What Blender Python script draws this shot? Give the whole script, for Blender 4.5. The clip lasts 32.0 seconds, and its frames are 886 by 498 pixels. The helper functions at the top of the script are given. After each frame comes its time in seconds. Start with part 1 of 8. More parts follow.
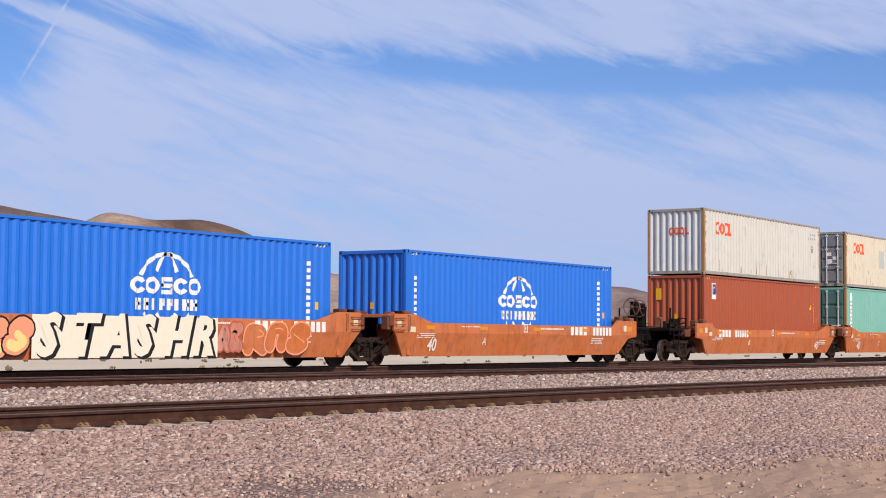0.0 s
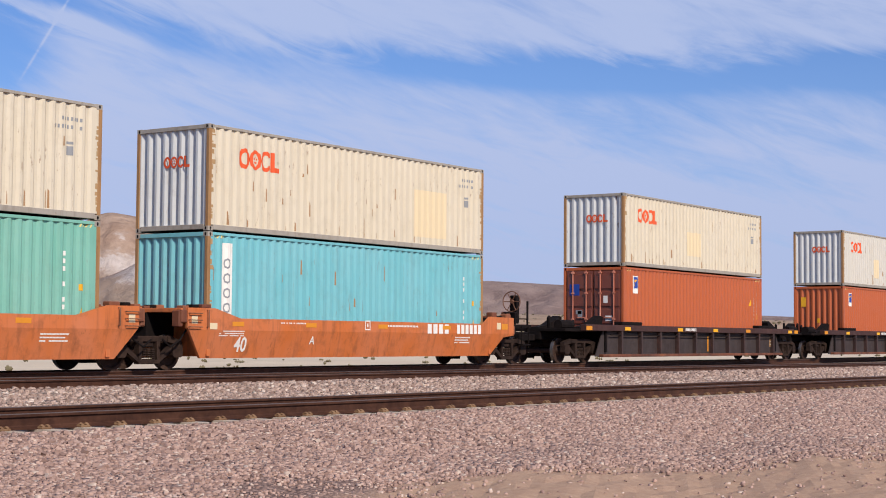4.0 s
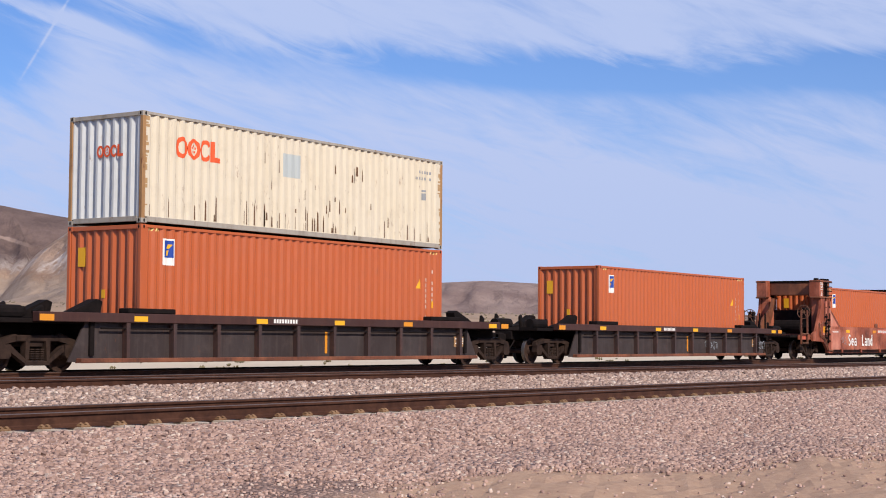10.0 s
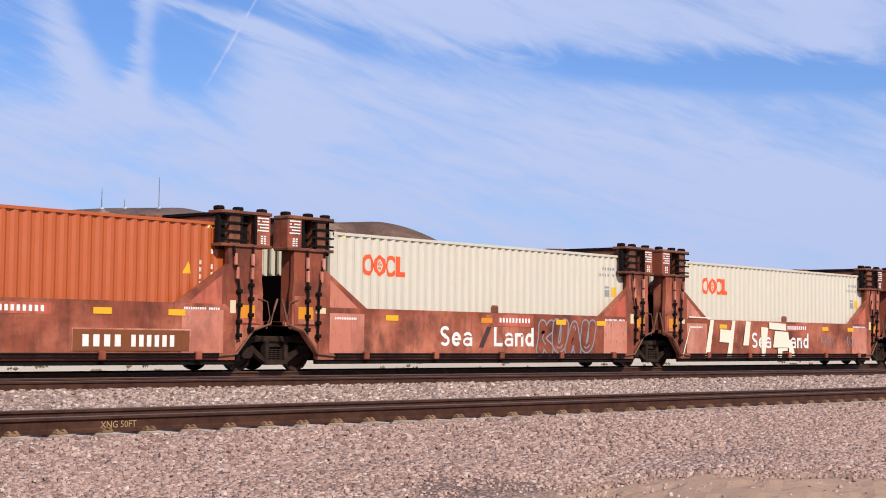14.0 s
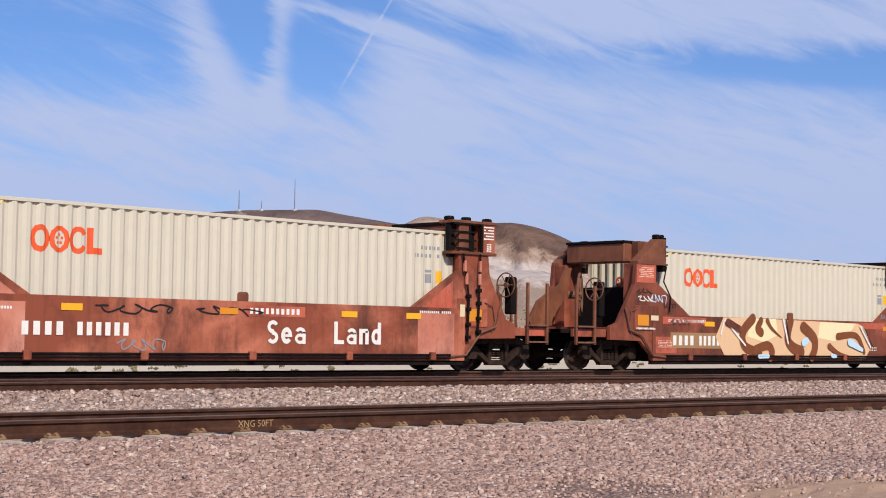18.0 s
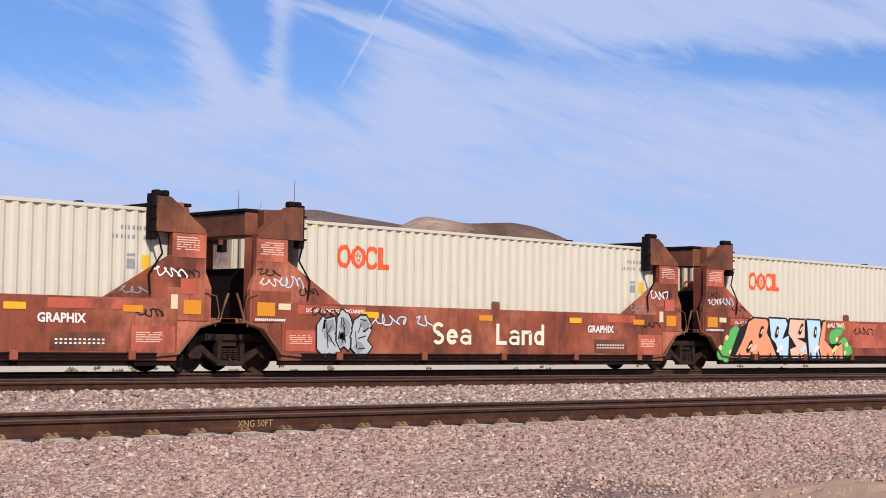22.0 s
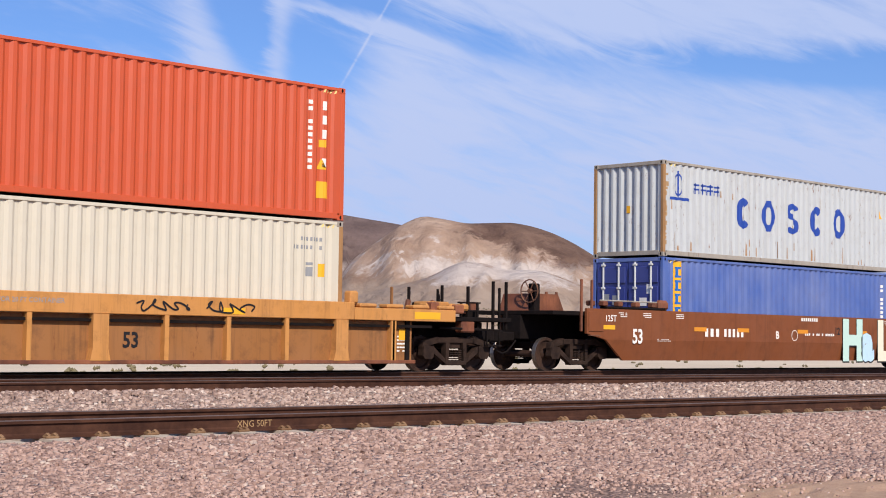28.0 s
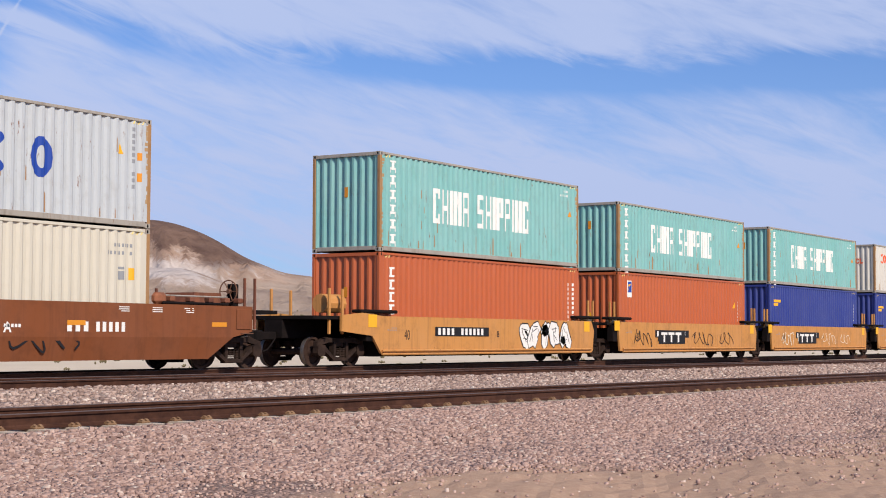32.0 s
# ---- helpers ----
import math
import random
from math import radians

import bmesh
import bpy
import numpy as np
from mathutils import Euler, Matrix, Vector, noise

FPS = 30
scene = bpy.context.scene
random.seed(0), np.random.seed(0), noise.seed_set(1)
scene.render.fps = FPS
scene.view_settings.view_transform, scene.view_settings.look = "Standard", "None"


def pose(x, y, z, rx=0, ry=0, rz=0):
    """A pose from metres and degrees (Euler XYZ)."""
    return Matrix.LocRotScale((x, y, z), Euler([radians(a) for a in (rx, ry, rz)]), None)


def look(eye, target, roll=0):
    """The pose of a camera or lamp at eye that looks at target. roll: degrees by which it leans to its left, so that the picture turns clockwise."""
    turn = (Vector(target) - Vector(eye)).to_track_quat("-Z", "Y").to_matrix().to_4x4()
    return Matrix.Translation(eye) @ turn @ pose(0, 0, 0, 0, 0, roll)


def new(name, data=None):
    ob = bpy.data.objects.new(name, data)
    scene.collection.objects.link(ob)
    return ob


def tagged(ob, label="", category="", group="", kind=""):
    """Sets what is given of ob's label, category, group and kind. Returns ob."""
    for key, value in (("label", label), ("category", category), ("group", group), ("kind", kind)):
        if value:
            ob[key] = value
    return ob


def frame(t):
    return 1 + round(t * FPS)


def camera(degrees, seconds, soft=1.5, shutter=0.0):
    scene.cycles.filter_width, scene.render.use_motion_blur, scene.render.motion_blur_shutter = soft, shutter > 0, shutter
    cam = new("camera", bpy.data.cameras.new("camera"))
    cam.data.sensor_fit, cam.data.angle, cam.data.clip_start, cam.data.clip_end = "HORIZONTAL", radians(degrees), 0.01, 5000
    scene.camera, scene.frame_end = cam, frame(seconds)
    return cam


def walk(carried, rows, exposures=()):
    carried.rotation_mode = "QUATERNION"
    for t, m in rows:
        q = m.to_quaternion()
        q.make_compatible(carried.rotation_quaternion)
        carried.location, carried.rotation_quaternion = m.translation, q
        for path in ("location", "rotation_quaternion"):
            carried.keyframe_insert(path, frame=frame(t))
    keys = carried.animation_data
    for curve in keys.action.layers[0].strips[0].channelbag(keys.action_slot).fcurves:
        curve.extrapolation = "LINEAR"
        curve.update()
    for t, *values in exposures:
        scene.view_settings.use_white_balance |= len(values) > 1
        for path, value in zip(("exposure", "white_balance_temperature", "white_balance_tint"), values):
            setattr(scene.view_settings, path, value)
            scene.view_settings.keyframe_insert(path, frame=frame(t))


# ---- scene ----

# ------------------------------------------------------------------ camera
EYE = Vector((0.0, 0.0, 0.78))     # z = 0 is the top of the rails
PAN = [  # seconds, yaw, pitch, roll
    (0.0, -55.66, 3.257, 0.414), (6.0, -55.66, 3.257, 0.414), (12.3, -55.66, 3.257, 0.414),
    (12.5, -55.60, 3.257, 0.414), (13.0, -53.45, 3.260, 0.475), (13.5, -51.34, 3.258, 0.52),
    (14.0, -49.19, 3.251, 0.665), (14.5, -46.28, 3.238, 0.80), (15.0, -44.69, 3.228, 0.88),
    (15.5, -44.48, 3.228, 0.85), (17.5, -44.35, 3.228, 0.81), (23.0, -44.37, 3.228, 0.806),
    (28.9, -44.39, 3.228, 0.80), (29.5, -44.59, 3.229, 0.798), (30.0, -46.57, 3.225, 0.76),
    (30.5, -49.79, 3.251, 0.602), (31.0, -52.61, 3.257, 0.431), (31.5, -54.97, 3.257, 0.277),
    (32.0, -57.26, 3.255, 0.184)]


def aim(yaw, pitch, roll):
    a, b = radians(yaw), radians(pitch)
    way = Vector((-math.sin(a) * math.cos(b), math.cos(a) * math.cos(b), math.sin(b)))
    return look(EYE, EYE + way, roll)


cam = camera(31.32, 32.0, soft=1.0)
walk(cam, [(t, aim(*r)) for t, *r in PAN],
     [(0.0, -0.04), (4.0, -0.08), (6.5, 0.0), (9.0, 0.02), (11.0, 0.09), (13.0, 0.16), (14.0, 0.06), (15.0, -0.03), (18.0, -0.07), (19.0, 0.03), (20.0, -0.04), (22.0, 0.03), (24.0, -0.03),
      (26.5, -0.03), (28.0, 0.08), (29.0, 0.10), (30.0, 0.02), (31.0, -0.04), (32.0, 0.0)])
scene.view_settings.exposure = 0.0

# ------------------------------------------------------------------ world and sun
TO_SUN = Vector((-0.31, -0.73, 0.605)).normalized()


def build_world():
    w = bpy.data.worlds.new("desert_sky")
    scene.world = w
    w.use_nodes = True
    n, l = w.node_tree.nodes, w.node_tree.links
    n.clear()
    out, bg = n.new("ShaderNodeOutputWorld"), n.new("ShaderNodeBackground")
    sky = n.new("ShaderNodeTexSky")
    sky.sky_type, sky.sun_disc = "NISHITA", False
    sky.sun_elevation = math.asin(TO_SUN.z)
    sky.sun_rotation = math.atan2(TO_SUN.x, TO_SUN.y)
    sky.altitude, sky.air_density, sky.dust_density, sky.ozone_density = 600, 1.0, 0.4, 2.5
    tc = n.new("ShaderNodeTexCoord")
    sep = n.new("ShaderNodeSeparateXYZ")
    l.new(tc.outputs["Generated"], sep.inputs[0])

    def m(op, a, b=None, c=None):
        q = n.new("ShaderNodeMath")
        q.operation = op
        for i, v in enumerate((a, b, c)):
            if v is None:
                continue
            if isinstance(v, (int, float)):
                q.inputs[i].default_value = v
            else:
                l.new(v, q.inputs[i])
        return q.outputs[0]

    def ramp(v, a, b, lo=0.0, hi=1.0):
        q = n.new("ShaderNodeMapRange")
        q.interpolation_type = "SMOOTHSTEP"
        l.new(v, q.inputs[0])
        for i, k in zip((1, 2, 3, 4), (a, b, lo, hi)):
            q.inputs[i].default_value = k
        return q.outputs[0]

    az = m("ARCTAN2", sep.outputs[0], sep.outputs[1])
    el = m("ARCSINE", sep.outputs[2])

    def noise_at(sx, sy, skew, scale, detail, rough, dist, off):
        cb = n.new("ShaderNodeCombineXYZ")
        l.new(m("MULTIPLY_ADD", az, sx, off), cb.inputs[0])
        l.new(m("ADD", m("MULTIPLY", el, sy), m("MULTIPLY", az, skew)), cb.inputs[1])
        cb.inputs[2].default_value = off * 1.7
        t = n.new("ShaderNodeTexNoise")
        t.inputs["Scale"].default_value, t.inputs["Detail"].default_value = scale, detail
        t.inputs["Roughness"].default_value, t.inputs["Distortion"].default_value = rough, dist
        l.new(cb.outputs[0], t.inputs["Vector"])
        return t.outputs[0]

    # long cirrus bands that fall gently to one side, wisps in them, and a veil that thickens to the horizon
    bands = noise_at(3.0, 13.0, 3.4, 1.0, 5.0, 0.52, 0.9, 5.4)
    wisps = noise_at(7.0, 30.0, 10.0, 1.6, 7.0, 0.62, 1.3, 7.7)
    fine = noise_at(18.0, 60.0, 24.0, 1.5, 6.0, 0.6, 0.6, 1.3)
    veil = ramp(el, 0.20, 0.05, 0.06, 0.36)
    high = ramp(el, 0.34, 0.85, 0.0, 0.42)
    azd, eld = m("MULTIPLY", az, 57.2958), m("MULTIPLY", el, 57.2958)
    wob = m("MULTIPLY", m("SUBTRACT", wisps, 0.5), 1.0)

    def bump(v, centre, width):
        q = m("DIVIDE", m("SUBTRACT", v, centre), width)
        return m("EXPONENT", m("MULTIPLY", m("MULTIPLY", q, q), -1.0))

    # a clear lane that bends down to the east, cloud above it, two plumes and an old contrail
    lane = m("MULTIPLY_ADD", m("EXPONENT", m("DIVIDE", m("SUBTRACT", azd, 42.6), -5.0)), 2.2, 9.6)
    off = m("ADD", m("SUBTRACT", eld, lane), wob)
    d = m("ADD", m("MULTIPLY", bands, 0.80), m("MULTIPLY", wisps, 0.48))
    d = m("SUBTRACT", m("ADD", m("ADD", d, 0.285), m("MULTIPLY", fine, 0.20)), high)
    d = m("SUBTRACT", d, m("MULTIPLY", bump(off, -0.1, 0.62), m("MULTIPLY", ramp(bands, 0.3, 0.6, 0.46, 0.20), 1.0)))
    d = m("ADD", d, m("MULTIPLY", bump(off, 1.5, 0.7), 0.05))
    west = m("MULTIPLY", ramp(azd, 43.0, 40.0), ramp(eld, 7.4, 9.6))
    d = m("SUBTRACT", d, m("MULTIPLY", west, 0.36))
    pl1 = m("MULTIPLY", bump(m("ADD", azd, wob), m("MULTIPLY_ADD", eld, -0.42, 40.0), 0.95), ramp(eld, 7.0, 9.0))
    pl2 = m("MULTIPLY", bump(m("ADD", azd, wob), m("MULTIPLY_ADD", eld, 0.07, 37.5), 0.55), ramp(eld, 7.0, 9.0))
    pl3 = m("MULTIPLY", bump(m("ADD", eld, wob), m("MULTIPLY_ADD", azd, -0.30, 23.7), 0.30), m("MULTIPLY", ramp(azd, 38.0, 39.5), ramp(azd, 46.0, 43.0)))
    d = m("ADD", d, m("MULTIPLY", m("ADD", m("ADD", pl1, pl2), pl3), 0.36))
    trail = m("MULTIPLY", bump(azd, m("MULTIPLY_ADD", eld, 0.56, 35.52), 0.055), m("MULTIPLY", ramp(eld, 8.6, 9.6), ramp(fine, 0.25, 0.5)))
    d = m("ADD", d, m("MULTIPLY", trail, 0.20))
    cloud = m("MINIMUM", m("ADD", ramp(d, 0.70, 1.16, 0.10, 0.78), veil), 0.94)
    tint = n.new("ShaderNodeMixRGB")
    tint.blend_type = "MIX"
    l.new(cloud, tint.inputs[0])
    gain = n.new("ShaderNodeMixRGB")
    gain.blend_type = "MULTIPLY"
    gain.inputs[0].default_value = 1.0
    gain.inputs[2].default_value = (0.42, 0.74, 1.22, 1)
    l.new(sky.outputs[0], gain.inputs[1])
    l.new(gain.outputs[0], tint.inputs[1])
    cc = n.new("ShaderNodeMixRGB")
    l.new(ramp(el, 0.0, 0.35), cc.inputs[0])
    cc.inputs[1].default_value = (4.9, 5.75, 8.6, 1)
    cc.inputs[2].default_value = (6.0, 6.8, 9.3, 1)
    l.new(cc.outputs[0], tint.inputs[2])
    l.new(tint.outputs[0], bg.inputs[0])
    bg.inputs[1].default_value = 0.095
    l.new(bg.outputs[0], out.inputs[0])


build_world()
sun = new("sun", bpy.data.lights.new("sun", "SUN"))
sun.data.energy, sun.data.angle, sun.data.color = 4.65, radians(0.55), (1.0, 0.915, 0.81)
sun.matrix_world = look((30, -40, 60), Vector((30, -40, 60)) - TO_SUN)


# ------------------------------------------------------------------ materials
def shader(name):
    mt = bpy.data.materials.new(name)
    mt.use_nodes = True
    t = mt.node_tree
    return mt, t.nodes, t.links, t.nodes["Principled BSDF"]


class Kit:
    """Small helper around one node tree."""

    def __init__(self, name, space="Object"):
        self.mt, self.n, self.l, self.b = shader(name)
        tc = self.n.new("ShaderNodeTexCoord")
        self.co = tc.outputs[space]
        if space == "Object":
            inf = self.n.new("ShaderNodeObjectInfo")
            self.rand = inf.outputs["Random"]
            mul = self.n.new("ShaderNodeVectorMath")
            mul.operation = "MULTIPLY_ADD"
            self.l.new(self.rand, mul.inputs[0])
            mul.inputs[1].default_value = (31.0, 17.0, 7.0)
            self.l.new(self.co, mul.inputs[2])
            self.co = mul.outputs[0]

    def noise(self, scale, stretch=(1, 1, 1), detail=4, rough=0.6, dist=0.0):
        mp = self.n.new("ShaderNodeMapping")
        mp.inputs["Scale"].default_value = stretch
        self.l.new(self.co, mp.inputs[0])
        t = self.n.new("ShaderNodeTexNoise")
        t.inputs["Scale"].default_value, t.inputs["Detail"].default_value = scale, detail
        t.inputs["Roughness"].default_value, t.inputs["Distortion"].default_value = rough, dist
        self.l.new(mp.outputs[0], t.inputs["Vector"])
        return t.outputs[0]

    def voronoi(self, scale, out="Color", stretch=(1, 1, 1)):
        mp = self.n.new("ShaderNodeMapping")
        mp.inputs["Scale"].default_value = stretch
        self.l.new(self.co, mp.inputs[0])
        t = self.n.new("ShaderNodeTexVoronoi")
        t.inputs["Scale"].default_value = scale
        self.l.new(mp.outputs[0], t.inputs["Vector"])
        return t.outputs[out]

    def range(self, v, a, b, lo=0.0, hi=1.0):
        q = self.n.new("ShaderNodeMapRange")
        self.l.new(v, q.inputs[0])
        for i, k in zip((1, 2, 3, 4), (a, b, lo, hi)):
            q.inputs[i].default_value = k
        return q.outputs[0]

    def math(self, op, a, b):
        q = self.n.new("ShaderNodeMath")
        q.operation = op
        for i, v in enumerate((a, b)):
            if isinstance(v, (int, float)):
                q.inputs[i].default_value = v
            else:
                self.l.new(v, q.inputs[i])
        return q.outputs[0]

    def mix(self, f, a, b, mode="MIX"):
        q = self.n.new("ShaderNodeMixRGB")
        q.blend_type = mode
        for i, v in enumerate((f, a, b)):
            if isinstance(v, (int, float)):
                q.inputs[i].default_value = v
            elif isinstance(v, tuple):
                q.inputs[i].default_value = (*v, 1)
            else:
                self.l.new(v, q.inputs[i])
        return q.outputs[0]

    def bump(self, h, strength=0.3, dist=0.01):
        q = self.n.new("ShaderNodeBump")
        q.inputs["Strength"].default_value, q.inputs["Distance"].default_value = strength, dist
        self.l.new(h, q.inputs["Height"])
        self.l.new(q.outputs[0], self.b.inputs["Normal"])

    def done(self, col, rough=0.7, metal=0.0, spec=0.3):
        if isinstance(col, tuple):
            self.b.inputs["Base Color"].default_value = (*col, 1)
        else:
            self.l.new(col, self.b.inputs["Base Color"])
        if isinstance(rough, float):
            self.b.inputs["Roughness"].default_value = rough
        else:
            self.l.new(rough, self.b.inputs["Roughness"])
        self.b.inputs["Metallic"].default_value = metal
        self.b.inputs["Specular IOR Level"].default_value = spec
        return self.mt


RUST = (0.17, 0.062, 0.022)


def worn_paint(name, col, dirt=0.25, rust=0.12, fade=0.25, rough=0.42, dirtcol=(0.10, 0.065, 0.04), spec=0.6):
    """Sun-faded paint on steel: broad fading, rain streaks, grime and rust spots."""
    k = Kit(name)
    c = k.mix(k.range(k.noise(0.9, (1, 1, 0.6), 3), 0.35, 0.7, 0.0, fade), col,
              tuple(min(1.0, v * 0.75 + 0.16) for v in col))
    c = k.mix(k.range(k.noise(1.0, (7.0, 7.0, 0.35), 5, 0.65), 0.52, 0.78, 0.0, dirt), c, dirtcol)
    c = k.mix(k.range(k.noise(2.3, (1, 1, 1), 6, 0.7), 0.5, 0.85, 0.0, dirt * 1.2), c, dirtcol)
    spots = k.math("MULTIPLY", k.range(k.noise(5.0, (2.2, 2.2, 0.5), 6, 0.72), 0.60, 0.68),
                   k.range(k.noise(0.8, (1, 1, 1), 2), 0.42, 0.62))
    c = k.mix(k.math("MULTIPLY", spots, rust * 5.0), c, RUST)
    k.bump(k.noise(60.0, (1, 1, 1), 3), 0.12, 0.004)
    return k.done(c, k.range(k.noise(3.0), 0.3, 0.7, rough - 0.06, rough + 0.10), 0.0, spec)


def plain_paint(name, col, wear=0.3, rough=0.6):
    """Stencil paint and stickers, thin and slightly scuffed."""
    k = Kit(name)
    c = k.mix(k.range(k.noise(9.0, (1, 1, 0.5), 6, 0.7), 0.5, 0.75, 0.0, wear), col,
              tuple(v * 0.45 + 0.04 for v in col))
    return k.done(c, rough)


def metal_grime(name, col, col2, rough=0.75, metal=0.0):
    k = Kit(name)
    c = k.mix(k.range(k.noise(4.0, (1, 1, 1), 6, 0.7), 0.35, 0.68), col, col2)
    c = k.mix(k.range(k.noise(22.0, (1, 1, 1), 5, 0.7), 0.55, 0.75, 0.0, 0.5), c, tuple(v * 0.4 for v in col))
    k.bump(k.noise(35.0, (1, 1, 1), 4), 0.25, 0.006)
    return k.done(c, rough, metal, 0.12)


def patchy_paint(name, col, bright, dark, soot=0.85):
    """Old brown paint with faded salmon areas, soot and streaks."""
    k = Kit(name)
    c = k.mix(k.range(k.noise(0.45, (1, 1, 1.3), 6, 0.62, 0.2), 0.46, 0.66, 0.0, 0.95), col, bright)
    c = k.mix(k.range(k.noise(0.8, (1.3, 1, 0.8), 6, 0.68, 0.2), 0.48, 0.64, 0.0, soot), c, dark)
    c = k.mix(k.range(k.noise(1.0, (8.0, 8.0, 0.4), 5, 0.65), 0.52, 0.75, 0.0, soot * 0.65), c, dark)
    c = k.mix(k.range(k.noise(7.0, (1.5, 1.5, 0.6), 6, 0.72), 0.58, 0.68, 0.0, 0.6), c, RUST)
    k.bump(k.noise(50.0, (1, 1, 1), 3), 0.15, 0.004)
    return k.done(c, k.range(k.noise(3.0), 0.3, 0.7, 0.5, 0.8))


MAT = {}


